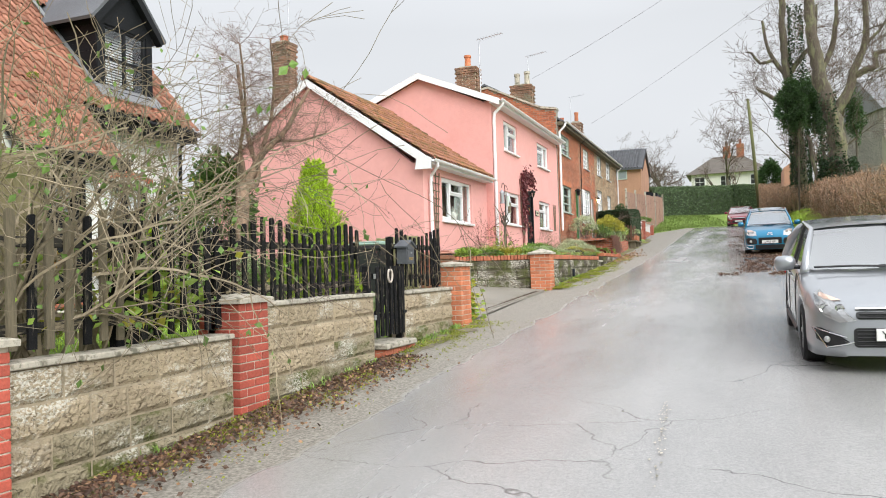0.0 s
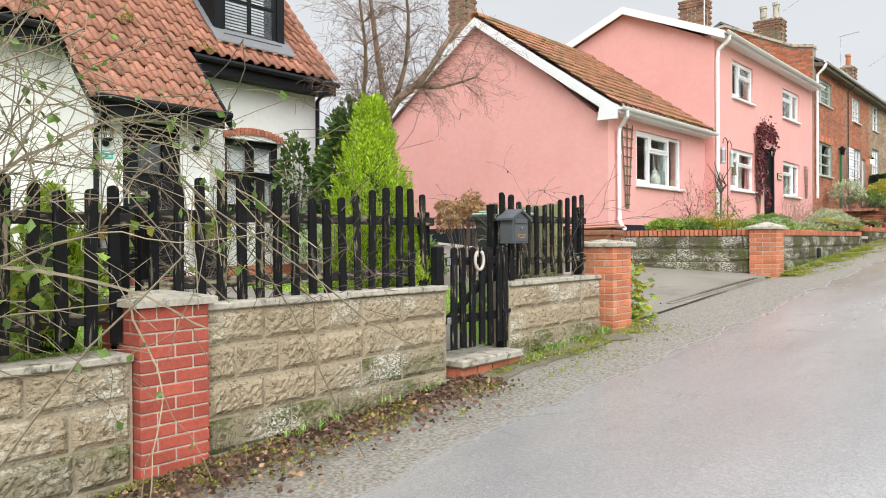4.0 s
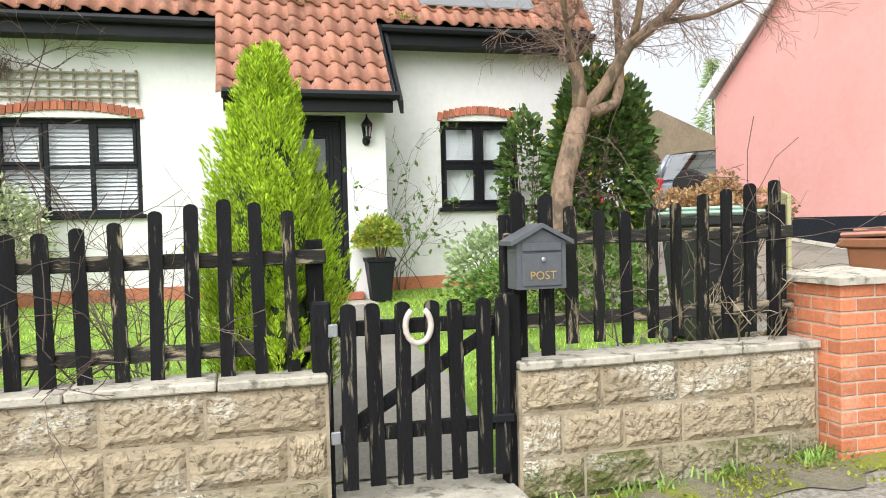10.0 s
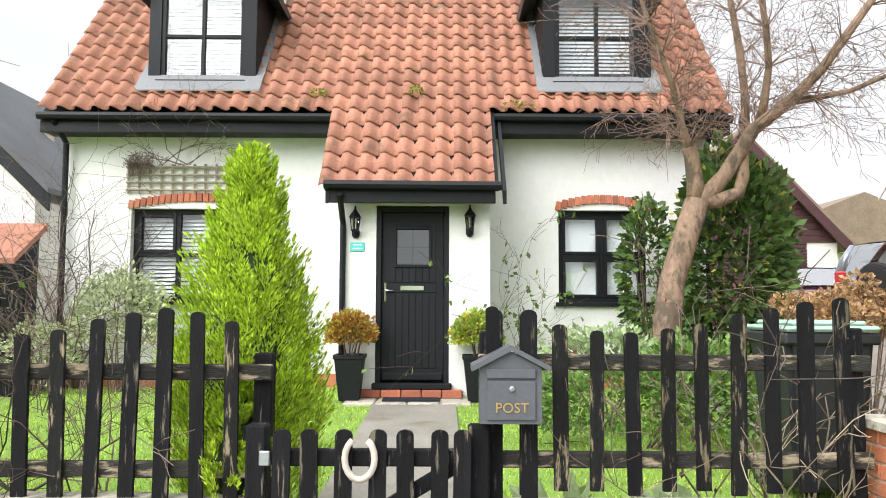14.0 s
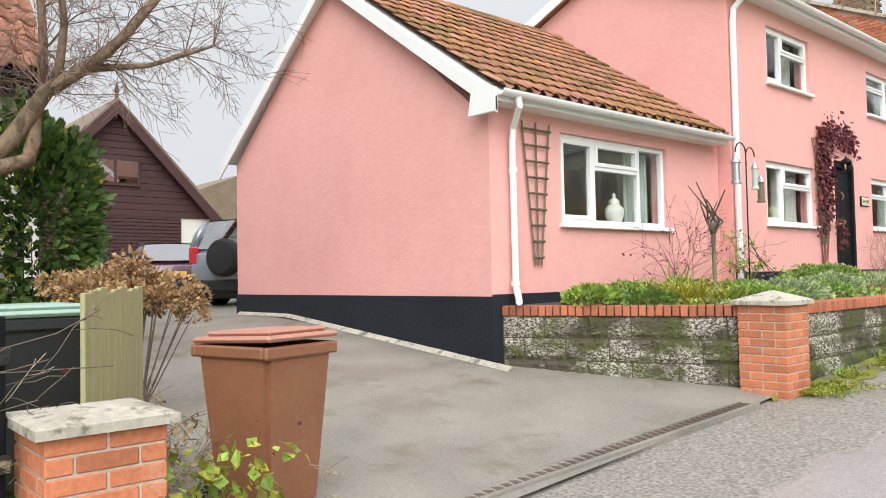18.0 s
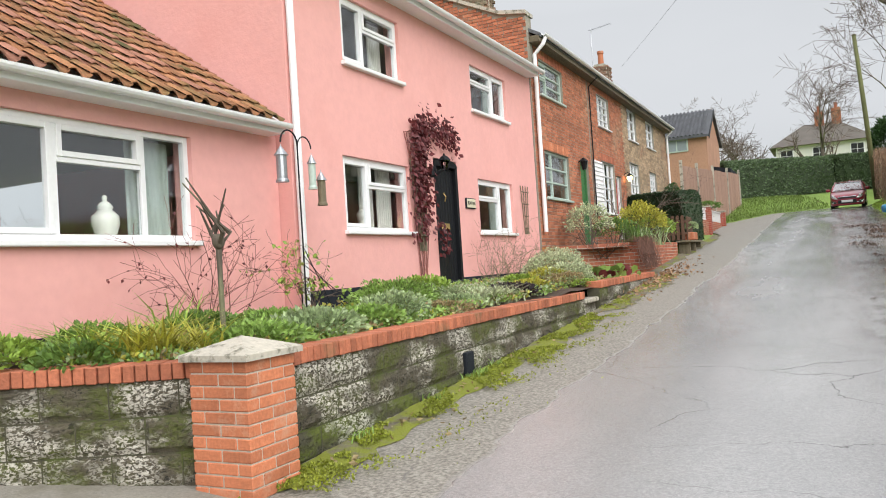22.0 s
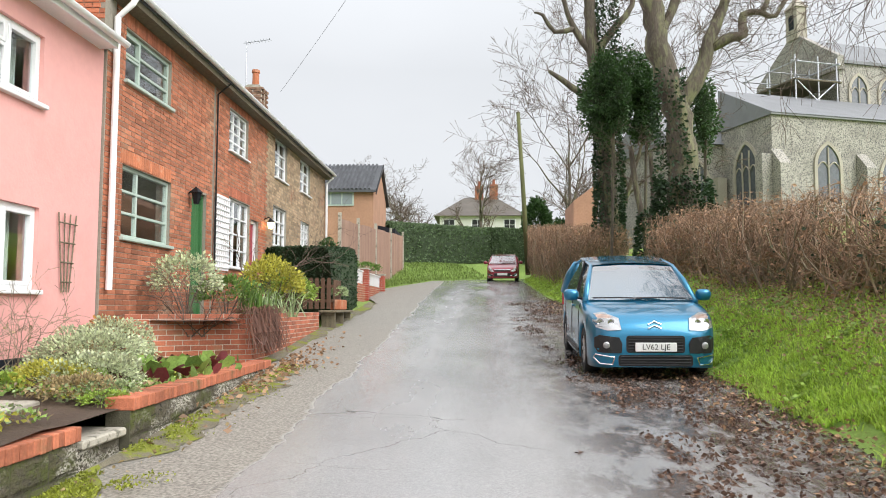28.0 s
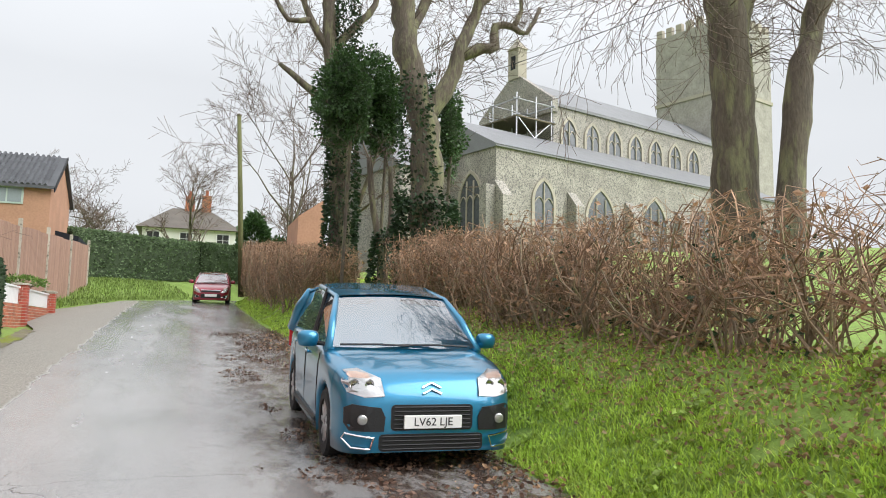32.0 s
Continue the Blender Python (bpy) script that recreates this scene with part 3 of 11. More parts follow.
def road_sheet():
    V, F = [], []
    ys = span((-60, 6), (-2, 0.4), (66, 0.4), (95, 0.5))
    n = 25
    for y in ys:
        a, c = ease(EDGE_L, y), ease(EDGE_R, y)
        for i in range(n):
            t = i / (n - 1)
            x = lerp(a - 0.04, c + 0.1, t)
            ragged = 0.10 * noise.noise(Vector((0, y * 1.7, 5))) * (1 if t == 1 else 0)
            worn = 0.012 * noise.noise(Vector((x * 0.8, y * 0.5, 9))) - 0.02 * smooth(abs(t - 0.5) * 2) 
            V.append((x + ragged, y, road_z(y) + 0.012 + worn))
    for j in range(len(ys) - 1):
        for i in range(n - 1):
            F.append([j * n + i, j * n + i + 1, (j + 1) * n + i + 1, (j + 1) * n + i])
    return V, F


road = tagged(obj("road", *road_sheet(), M["asphalt"], smooth=True), "wet cracked grey asphalt village lane", "road", kind="structure")
drive = tagged(obj("driveway", *sheet(span((-22, 1), (-4.12, 1)), span((11.75, 0.5), (19, 0.5)), lambda x, y: land(x, y) + 0.012 + 0.004 * noise.noise(Vector((x, y, 1)))), M["concrete"], smooth=True), "stained concrete driveway beside the pink house", "driveway", kind="structure")


def lawn_z(x, y):
    return 1.02 + 0.03 * (-4.5 - x) + 0.02 * noise.noise(Vector((x * 0.7, y * 0.7, 2)))


lawn = tagged(obj("lawn", *sheet(span((-10.45, 0.3), (-4.42, 1)), span((-2, 0.4), (8.2, 0.1), (9.5, 0.4), (11.7, 1)), lambda x, y: lawn_z(x, y) - (0.40 * smooth((x + 5.5) / .8) if 8.38 < y < 9.32 else 0.0)), M["grass"], smooth=True), "short bright green wet cottage lawn", "lawn", kind="structure")

# ---- windows and roofs ----
def window(name, x, y0, y1, z0, z1, cols, material, label, bar=0.05, depth=0.07, recess=0.05, sill=0.05, sill_mat=None, sash=0.04, glass="glass"):
    """A window in a wall that faces +x. cols: (share of the width, ((share of the height from the top, opens), ...))."""
    w = thing(name, (x, (y0 + y1) / 2, z0), label, "window", kind="structure")
    xf, xb = x - recess, x - recess - depth
    fr = merge([chamfer_box((xb, y0, z0), (xf, y0 + bar, z1), 0.004), chamfer_box((xb, y1 - bar, z0), (xf, y1, z1), 0.004),
                chamfer_box((xb + .001, y0 + bar, z0), (xf - .001, y1 - bar, z0 + bar), 0.004), chamfer_box((xb + .001, y0 + bar, z1 - bar), (xf - .001, y1 - bar, z1), 0.004)])
    obj("window_frame", *fr, material, w)
    iy0, iy1, iz0, iz1 = y0 + bar, y1 - bar, z0 + bar, z1 - bar
    tot = sum(c[0] for c in cols)
    ya = iy0
    for ci, (share, rows) in enumerate(cols):
        yb = ya + (iy1 - iy0) * share / tot
        if ci < len(cols) - 1:
            cbox("mullion", (xb + .003, yb - bar * .45, iz0), (xf - .002, yb + bar * .45, iz1), material, w, c=.004)
        rt = sum(r[0] for r in rows)
        zt = iz1
        for ri, (rs, opens) in enumerate(rows):
            zb = zt - (iz1 - iz0) * rs / rt
            a = ya + (bar * .45 if ci else 0)
            c = yb - (bar * .45 if ci < len(cols) - 1 else 0)
            t = zt - (bar * .4 if ri else 0)
            d = zb + (bar * .4 if ri < len(rows) - 1 else 0)
            if ri < len(rows) - 1:
                cbox("transom", (xb + .004, a, zb - bar * .4), (xf - .003, c, zb + bar * .4), material, w, c=.004)
            if opens:
                s = sash
                ring = merge([chamfer_box((xb + .01, a, d), (xf + .012, a + s, t), .004), chamfer_box((xb + .01, c - s, d), (xf + .012, c, t), .004),
                              chamfer_box((xb + .01, a + s, d), (xf + .011, c - s, d + s), .004), chamfer_box((xb + .01, a + s, t - s), (xf + .011, c - s, t), .004)])
                obj("casement", *ring, material, w)
            g = obj("pane", *prism([(a, d), (c, d), (c, t), (a, t)], 0, xb + depth * .45, xb + depth * .45 + .006), M[glass], w)
            g.visible_shadow = False
            zt = zb
        ya = yb
    if sill:
        cbox("window_sill", (xf - .02, y0 - .04, z0 - sill), (x + .07, y1 + .04, z0 + .002), sill_mat or material, w, c=.008)
    return w


def pantile():
    """One clay pantile: an S in section, laid along +u (across) and +v (up the slope), 0.21 wide, 0.33 long."""
    W, L, th, n = 0.235, 0.345, 0.018, 9
    V, F = [], []
    for v, lift in ((0.0, 0.034), (L, 0.0)):
        for s in (0, 1):
            for i in range(n):
                u = i / (n - 1)
                h = 0.034 * math.sin(u * 2 * math.pi * 0.93 + 0.3) + 0.012
                V.append((u * W, v, h + lift + (0 if s else -th)))
    k = n
    for i in range(n - 1):
        F.append([k + i, k + i + 1, 3 * k + i + 1, 3 * k + i])
        F.append([i, i + 1, k + i + 1, k + i])
    return V, F


def tiles_on(parent, origin, across, up, cols, rows, keep, materials, near, gauge=0.285, pitch=0.21, seed=1):
    """Lays pantiles from origin in courses. near(c, r): whether a tile is one of those laid singly; the rest is joined."""
    rnd = random.Random(seed)
    a, u = Vector(across).normalized(), Vector(up).normalized()
    nrm = a.cross(u)
    v, f = pantile()
    shared = []
    for mt in materials:
        me = bpy.data.meshes.new("pantile")
        me.from_pydata(v, [], f)
        me.materials.append(mt)
        me.polygons.foreach_set("use_smooth", [True] * len(me.polygons))
        shared.append(me)
    rest = []
    single = 0
    for r in range(rows):
        for c in range(cols):
            if not keep(c, r):
                continue
            p = Vector(origin) + a * (c * pitch + rnd.uniform(-.004, .004)) + u * (r * gauge + rnd.uniform(-.006, .006)) + nrm * rnd.uniform(0, .004)
            tw = rnd.uniform(-.012, .012)
            a2 = (a + u * tw).normalized()
            u2 = (u - a * tw).normalized()
            m = Matrix(((a2.x, u2.x, nrm.x, p.x), (a2.y, u2.y, nrm.y, p.y), (a2.z, u2.z, nrm.z, p.z), (0, 0, 0, 1)))
            if single < 300 and near(c, r):
                ob = new("pantile", rnd.choice(shared))
                ob.parent = parent
                root = parent
                while root.parent is not None:
                    root = root.parent
                ob.matrix_basis = Matrix.Translation(-root.location) @ m
                single += 1
            else:
                rest.append(moved((v, f), m))
    if rest:
        o = obj("pantile_field", *merge(rest), M["tile_stuff"], parent, smooth=True)
        tagged(o, kind="stuff")


# ---- white cottage ----
CX = -10.45
cottage = thing("white_cottage", (CX, 8.4, 1.15), "white rendered cottage with red pantile roof and black trim", "house")
holes = [(5.24, 6.87, 2.25, 3.40), (10.58, 11.69, 2.25, 3.40), (8.05, 9.64, 1.15, 4.0)]
obj("front_wall", *pierced(CX, 0.3, 4.4, 12.46, 0.7, 4.55, holes), M["white_wall"], cottage)
obj("brick_plinth", *pierced(CX + .02, .28, 4.42, 12.44, 0.8, 1.36, [(8.05, 9.64, 0.8, 1.36)]), M["brick_stuff"], cottage, "low red brick base course")
PITCH = math.tan(radians(50))
RX, RZ = -13.6, 4.62 + 3.45 * PITCH
for yy, d in ((4.4, .28), (12.46, -.28)):
    obj("gable_wall", *prism([(CX - .01, .7), (CX - .01, 4.45), (RX, RZ - .25), (2 * RX - CX, 4.45), (2 * RX - CX, .7)], 1, yy, yy + d), M["white_wall"], cottage)
obj("back_wall", *prism([(4.4, .7), (12.46, .7), (12.46, 4.4), (4.4, 4.4)], 0, 2 * RX - CX, 2 * RX - CX + .3), M["white_wall"], cottage)
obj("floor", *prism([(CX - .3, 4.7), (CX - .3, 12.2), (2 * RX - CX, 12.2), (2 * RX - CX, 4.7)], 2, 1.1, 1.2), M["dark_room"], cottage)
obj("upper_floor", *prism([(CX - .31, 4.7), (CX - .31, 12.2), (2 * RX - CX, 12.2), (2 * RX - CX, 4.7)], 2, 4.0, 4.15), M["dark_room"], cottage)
sl = Vector((-1, 0, PITCH)).normalized()
nr = Vector((PITCH, 0, 1)).normalized()


def slope_slab(name, x0, z0, length, y0, y1, material, parent, th=0.06):
    """A roof board that rises from (x0, z0) towards -x."""
    a = Vector((x0, 0, z0))
    b = a + sl * length
    dn = nr * -th
    poly = [(a.x, a.z), (b.x, b.z), (b.x + dn.x, b.z + dn.z), (a.x + dn.x, a.z + dn.z)]
    return obj(name, *prism(poly, 1, y0, y1), material, parent)


LEN = (RX - -10.1) / sl.x
slope_slab("roof_board", -10.1, 4.50, LEN, 4.24, 12.62, M["black_paint"], cottage)
obj("rear_roof", *prism([(RX, RZ - .08), (2 * RX + 10.1, 4.5), (2 * RX + 10.1, 4.4), (RX, RZ - .2)], 1, 4.24, 12.62), M["tile_stuff"], cottage)
PLEN = 1.36
slope_slab("porch_roof_board", -9.2, 3.49, PLEN + .1, 7.84, 9.75, M["black_paint"], cottage)


def in_dormer(y, s):
    return any(abs(y - c) < .74 and .48 < s < 2.9 for c in (6.08, 11.08))


# one slope from the porch eaves to the ridge
tiles_on(cottage, Vector((-10.06, 4.22, 4.53)) - sl * 1.40, (0, 1, 0), sl, 40, 23,
         lambda c, r: (r >= 5 or 17 <= c < 26) and not in_dormer(4.22 + c * .21 + .1, (r - 5) * .285 + .14),
         [M["tile"]], lambda c, r: r < 16 and 8 <= c < 36)
for a, b in ((4.24, 7.84), (9.75, 12.62)):
    cbox("fascia", (-10.12, a, 4.28), (-10.08, b, 4.50), M["black_paint"], cottage)
    obj("soffit", *prism([(-10.12, 4.30), (-10.44, 4.30), (-10.44, 4.33), (-10.12, 4.33)], 1, a, b), M["black_paint"], cottage)
    obj("gutter", *tube([(-10.02, a, 4.47), (-10.02, b, 4.46)], .05, 8), M["black_paint"], cottage)
cbox("porch_fascia", (-9.22, 7.90, 3.31), (-9.18, 9.71, 3.52), M["black_paint"], cottage)
obj("porch_gutter", *tube([(-9.12, 7.85, 3.50), (-9.12, 9.77, 3.49)], .05, 8), M["black_paint"], cottage)
obj("downpipe", *tube([(-9.12, 8.02, 3.4), (-9.3, 8.02, 3.25), (-9.46, 8.02, 3.1), (-9.46, 8.02, 1.3)], .034, 8), M["black_paint"], cottage)
obj("downpipe", *tube([(-10.03, 4.42, 4.43), (-10.35, 4.44, 4.2), (-10.38, 4.44, 1.2)], .036, 8), M["black_paint"], cottage)
obj("downpipe", *tube([(-10.03, 12.42, 4.43), (-10.35, 12.42, 4.2), (-10.38, 12.42, 1.2)], .036, 8), M["black_paint"], cottage)
# porch walls
PX = -9.5
obj("porch_wall", *pierced(PX, .15, 8.02, 9.67, .9, 3.5, [(8.39, 9.21, 1.0, 3.32)]), M["white_wall"], cottage)
for yy, d in ((8.02, .15), (9.67, -.15)):
    obj("porch_cheek", *prism([(PX - .15, .9), (PX - .15, 3.5), (-9.3 - .15, 3.5), (-10.45, 4.4), (-10.45, .9)][0:2] + [(-9.9, 3.95), (-10.44, 4.45), (-10.44, .9)], 1, yy, yy + d), M["white_wall"], cottage)
    obj("porch_rake", *prism([(-9.18, 3.30), (-9.18, 3.45), (-10.1, 4.50), (-10.1, 4.33)], 1, yy - math.copysign(.16, d), yy - math.copysign(.12, d)), M["black_paint"], cottage)
two = ((1, 0), (1, 0))
win_l = window("window_1", CX, 5.24, 6.87, 2.25, 3.40, ((1, ((1, 1), (1, 0))), (1, ((1, 0), (1, 0))), (1, ((1, 1), (1, 0)))), M["black_paint"], "black framed cottage casement window with blinds", bar=.06, recess=.10, sill=.05)
win_r = window("window_2", CX, 10.58, 11.69, 2.25, 3.40, ((1, ((1, 1), (1, 1))), (1, ((1, 1), (1, 1)))), M["black_paint"], "black framed cottage casement window with white blind", bar=.06, recess=.10, sill=.05)
for c0, c1 in ((5.24, 6.87), (10.58, 11.69)):
    k = int((c1 - c0 + .1) / .078)
    arch = thing("brick_arch", (CX, (c0 + c1) / 2, 3.4), "shallow red brick arch over the cottage window", "brick arch", kind="structure")
    for i in range(k):
        t = (i + .5) / k
        yy = lerp(c0 - .05, c1 + .05, t)
        zz = 3.385 + .10 * (1 - (2 * t - 1) ** 2)
        b = chamfer_box((-.02, -.033, 0), (.03, .033, .11), .004)
        obj("brick", *moved(b, Matrix.Translation((CX, yy, zz)) @ Matrix.Rotation((.5 - t) * -.35, 4, 'X')), M["brick"], arch)
for c in (6.08, 11.08):
    d = thing("dormer", (-10.62, c, 5.0), "black weatherboarded dormer window on the pantile roof", "dormer", group="dormers")
    x = -10.42
    base = 4.90
    top = 4.53 + (-10.06 - x) * PITCH
    obj("front_frame", *pierced(x, .1, c - .68, c + .68, base, 6.42, [(c - .53, c + .53, base + .12, 6.2)]), M["black_paint"], d)
    gable = [(c - .68, 6.42), (c + .68, 6.42), (c, 7.02)]
    obj("gable_board", *prism(gable, 0, x - .1, x - .002), M["black_paint"], d)
    for s in (-1, 1):
        obj("barge_board", *prism([(c + s * .86, 6.22), (c, 7.16), (c, 6.98), (c + s * .80, 6.10)], 0, x, x + .14), M["black_paint"], d)
        cheek = []
        for k in range(9):
            z = base + .02 + k * .155
            cheek.append(moved(chamfer_box((-1.75, -.01, 0), (0, .012, .15), .004), Matrix.Translation((x - .02, c + s * .67, z)) @ Matrix.Rotation(s * -.08, 4, 'X')))
        for b in cheek:
            obj("weatherboard", *b, M["black_paint"], d)
        obj("dormer_roof", *prism([(c + s * .9, 6.17), (c, 7.19), (c, 7.25), (c + s * .93, 6.22)], 0, x + .14, x - 2.2), M["slate"], d)
        ya, yb = sorted((c + s * .685, c + s * .78))
        obj("lead_flashing", *prism([(x, top + .105), (x - 1.5, top + .105 + 1.5 * PITCH), (x - 1.5, top + .085 + 1.5 * PITCH), (x, top + .085)], 1, ya, yb), M["lead"], d)
    obj("lead_apron", *prism([(x - .01, top + .14), (x + .19, top + .14 - .2 * PITCH), (x + .19, top + .12 - .2 * PITCH), (x - .01, top + .12)], 1, c - .78, c + .78), M["lead"], d)
    window("window_3" if c < 8 else "window_4", x, c - .53, c + .53, base + .12, 6.2, ((1, ((1, 0), (1, 0))), (1, ((1, 0), (1, 0)))), M["black_paint"], "black framed dormer window with slatted blind", bar=.055, recess=.02, sill=.04)

# ---- pink house: low wing and main block ----
P1X, P2X = -6.58, -6.38
pink_wing = thing("pink_house_wing", (P1X, 18, 1.6), "pink rendered single storey wing with mossy pantile roof", "house")
obj("front_wall", *pierced(P1X, .25, 15.97, 20.65, 1.0, 4.06, [(17.12, 19.31, 2.80, 3.85)]), M["pink"], pink_wing)
RG = (-9.45, 6.22)
W1 = [(P1X - .25, 1.9), (P1X - .25, 4.06), RG, (-12.3, 4.06), (-12.3, 1.9)]
obj("gable_wall", *prism([(p[0], p[1]) for p in W1], 1, 15.97, 16.2), M["pink"], pink_wing)
obj("back_wall", *prism([(16.0, 1.0), (20.9, 1.0), (20.9, 4.08), (16.0, 4.08)], 0, -12.3, -12.05), M["pink"], pink_wing)
obj("plinth", *prism([(-6.56, .9), (-6.56, 2.0), (-12.32, 2.0), (-12.32, .9)], 1, 15.955, 16.2), M["plinth"], pink_wing, "black painted plinth")
obj("front_plinth", *prism([(15.97, 1.0), (20.7, 1.0), (20.7, 2.02), (15.97, 2.02)], 0, P1X, P1X + .012), M["plinth"], pink_wing)
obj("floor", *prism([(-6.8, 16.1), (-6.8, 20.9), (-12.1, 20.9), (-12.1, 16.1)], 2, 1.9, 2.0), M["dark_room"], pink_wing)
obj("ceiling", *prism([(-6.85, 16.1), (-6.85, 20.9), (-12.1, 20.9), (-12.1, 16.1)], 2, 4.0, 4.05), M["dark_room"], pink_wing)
T1 = (RG[1] - 4.12) / (RG[0] - -6.42)
s1 = Vector((-1, 0, -T1)).normalized()
n1 = Vector((-T1, 0, 1)).normalized()
obj("roof_board", *prism([(-6.36, 4.13), (RG[0], RG[1] + .03), (-12.5, 4.18), (-12.5, 4.1), (RG[0], RG[1] - .06), (-6.36, 4.05)], 1, 15.82, 20.54), M["white_paint"], pink_wing)
tiles_on(pink_wing, Vector((-6.31, 15.82, 4.13)), (0, 1, 0), s1, 22, 13, lambda c, r: True, [M["tile_moss"], M["tile_moss"], M["tile"]], lambda c, r: True, gauge=.29, seed=7)
for k in range(11):
    obj("ridge_tile", *moved(prism([(.13 * math.cos(a * math.pi / 6), .12 * math.sin(a * math.pi / 6)) for a in range(7)] + [(.11 * math.cos(a * math.pi / 6), .10 * math.sin(a * math.pi / 6)) for a in range(6, -1, -1)], 1, 0, .45), Matrix.Translation((RG[0], 15.8 + k * .435, RG[1] + .03 + (k % 2) * .004))), M["tile_moss"], pink_wing)
for (xa, za), (xb, zb) in (((-6.30, 4.05), (RG[0], RG[1] + .05)), ((-12.58, 4.05), (RG[0], RG[1] + .05))):
    obj("barge_board", *prism([(xa, za - .02), (xb, zb - .02), (xb, zb - .19), (xa, za - .19)], 1, 15.80, 15.825), M["white_paint"], pink_wing)
obj("box_end", *prism([(-6.30, 3.88), (-6.30, 4.12), (-6.62, 4.26), (-6.70, 3.88)], 1, 15.79, 15.83), M["white_paint"], pink_wing)
cbox("fascia", (-6.36, 15.82, 4.0), (-6.335, 20.52, 4.08), M["white_paint"], pink_wing)
obj("soffit", *prism([(-6.36, 4.005), (-6.58, 4.005), (-6.58, 4.02), (-6.36, 4.02)], 1, 15.98, 20.52), M["white_paint"], pink_wing)


def gutter(parent, x, y0, y1, z, material, r=.055):
    pts = [(r * math.cos(a), r * math.sin(a)) for a in [math.pi + i * math.pi / 8 for i in range(9)]]
    inner = [(p[0] * .85, p[1] * .85) for p in reversed(pts)]
    return obj("gutter", *prism([(x + p[0], z + p[1]) for p in pts + inner], 1, y0, y1), material, parent, smooth=False)


gutter(pink_wing, -6.27, 15.84, 20.52, 4.1, M["white_paint"], .06)
obj("downpipe", *tube([(-6.27, 16.1, 4.05), (-6.27, 16.12, 3.96), (-6.48, 16.24, 3.78), (-6.5, 16.24, 3.62), (-6.5, 16.25, 2.1), (-6.42, 16.2, 1.98), (-6.32, 16.1, 1.94)], .036, 10), M["white_paint"], pink_wing, "white plastic downpipe")
for z in (3.3, 2.1):
    obj("pipe_collar", *tube([(-6.5, 16.245, z), (-6.5, 16.245, z + .06)], .046, 10), M["white_paint"], pink_wing)

pink_house = thing("pink_house", (P2X, 24.9, 1.9), "two storey pink rendered house with white windows", "house")
h2 = [(21.86, 23.38, 5.13, 6.02), (25.88, 27.55, 5.13, 5.95), (21.72, 23.44, 2.93, 3.90), (25.94, 27.58, 2.96, 3.92), (24.25, 25.08, 2.15, 4.12)]
obj("front_wall", *pierced(P2X, .25, 20.66, 28.98, 1.4, 6.35, h2), M["pink"], pink_house)
G2 = (-8.52, 7.22)
B2 = 2 * G2[0] - P2X
for yy in (20.66, 28.73):
    obj("gable_wall", *prism([(P2X - .25, 1.4), (P2X - .25, 6.3), (P2X - .12, 6.3), G2, (B2, 6.3), (B2, 1.4)], 1, yy, yy + .25), M["pink"], pink_house)
obj("back_wall", *prism([(20.7, 1.4), (28.9, 1.4), (28.9, 6.4), (20.7, 6.4)], 0, B2, B2 + .25), M["pink"], pink_house)
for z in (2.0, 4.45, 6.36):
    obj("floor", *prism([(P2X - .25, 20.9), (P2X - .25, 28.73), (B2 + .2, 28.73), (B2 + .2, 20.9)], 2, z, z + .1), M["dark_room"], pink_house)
obj("roof", *prism([(-6.12, 6.36), (G2[0], G2[1] + .12), (2 * G2[0] + 6.12, 6.36), (2 * G2[0] + 6.12, 6.26), (G2[0], G2[1] + .02), (-6.12, 6.26)], 1, 20.5, 28.85), M["tile_stuff"], pink_house)
for (xa, za) in ((-6.08, 6.36), (2 * G2[0] + 6.08, 6.36)):
    obj("barge_board", *prism([(xa, za), (G2[0], G2[1] + .14), (G2[0], G2[1] - .04), (xa, za - .18)], 1, 20.47, 20.5), M["white_paint"], pink_house)
cbox("fascia", (-6.14, 20.5, 6.25), (-6.115, 28.85, 6.34), M["white_paint"], pink_house)
obj("soffit", *prism([(-6.14, 6.26), (-6.38, 6.26), (-6.38, 6.28), (-6.14, 6.28)], 1, 20.5, 28.85), M["white_paint"], pink_house)
gutter(pink_house, -6.05, 20.48, 28.95, 6.36, M["white_paint"], .06)
obj("front_plinth", *pierced(P2X + .012, .012, 20.7, 28.95, 1.4, 2.2, [(24.25, 25.08, 1.4, 2.2)]), M["plinth"], pink_house)
obj("downpipe", *tube([(-6.05, 20.75, 6.3), (-6.08, 20.75, 6.2), (-6.3, 20.73, 6.0), (-6.32, 20.72, 5.8), (-6.32, 20.72, 2.0)], .045, 10), M["white_paint"], pink_house, "white plastic downpipe")
WP = M["white_paint"]
top2 = ((.36, 0), (.64, 0))
window("window_5", P1X, 17.12, 19.31, 2.80, 3.85, ((.30, ((1, 1),)), (.45, ((.32, 1), (.68, 0))), (.25, ((1, 0),))), WP, "white plastic picture window of the pink wing", bar=.06, sash=.05)
window("window_6", P2X, 21.72, 23.44, 2.93, 3.90, ((.37, ((1, 1),)), (.63, ((.36, 1), (.64, 0)))), WP, "white plastic casement window in pink wall", bar=.055, sash=.045)
window("window_7", P2X, 21.86, 23.38, 5.13, 6.02, ((.37, ((1, 1),)), (.63, ((.36, 1), (.64, 0)))), WP, "white upstairs casement window in pink wall", bar=.055, sash=.045)
window("window_8", P2X, 25.88, 27.55, 5.13, 5.95, ((.62, ((.36, 1), (.64, 0))), (.38, ((1, 1),))), WP, "white upstairs casement window in pink wall", bar=.055, sash=.045)
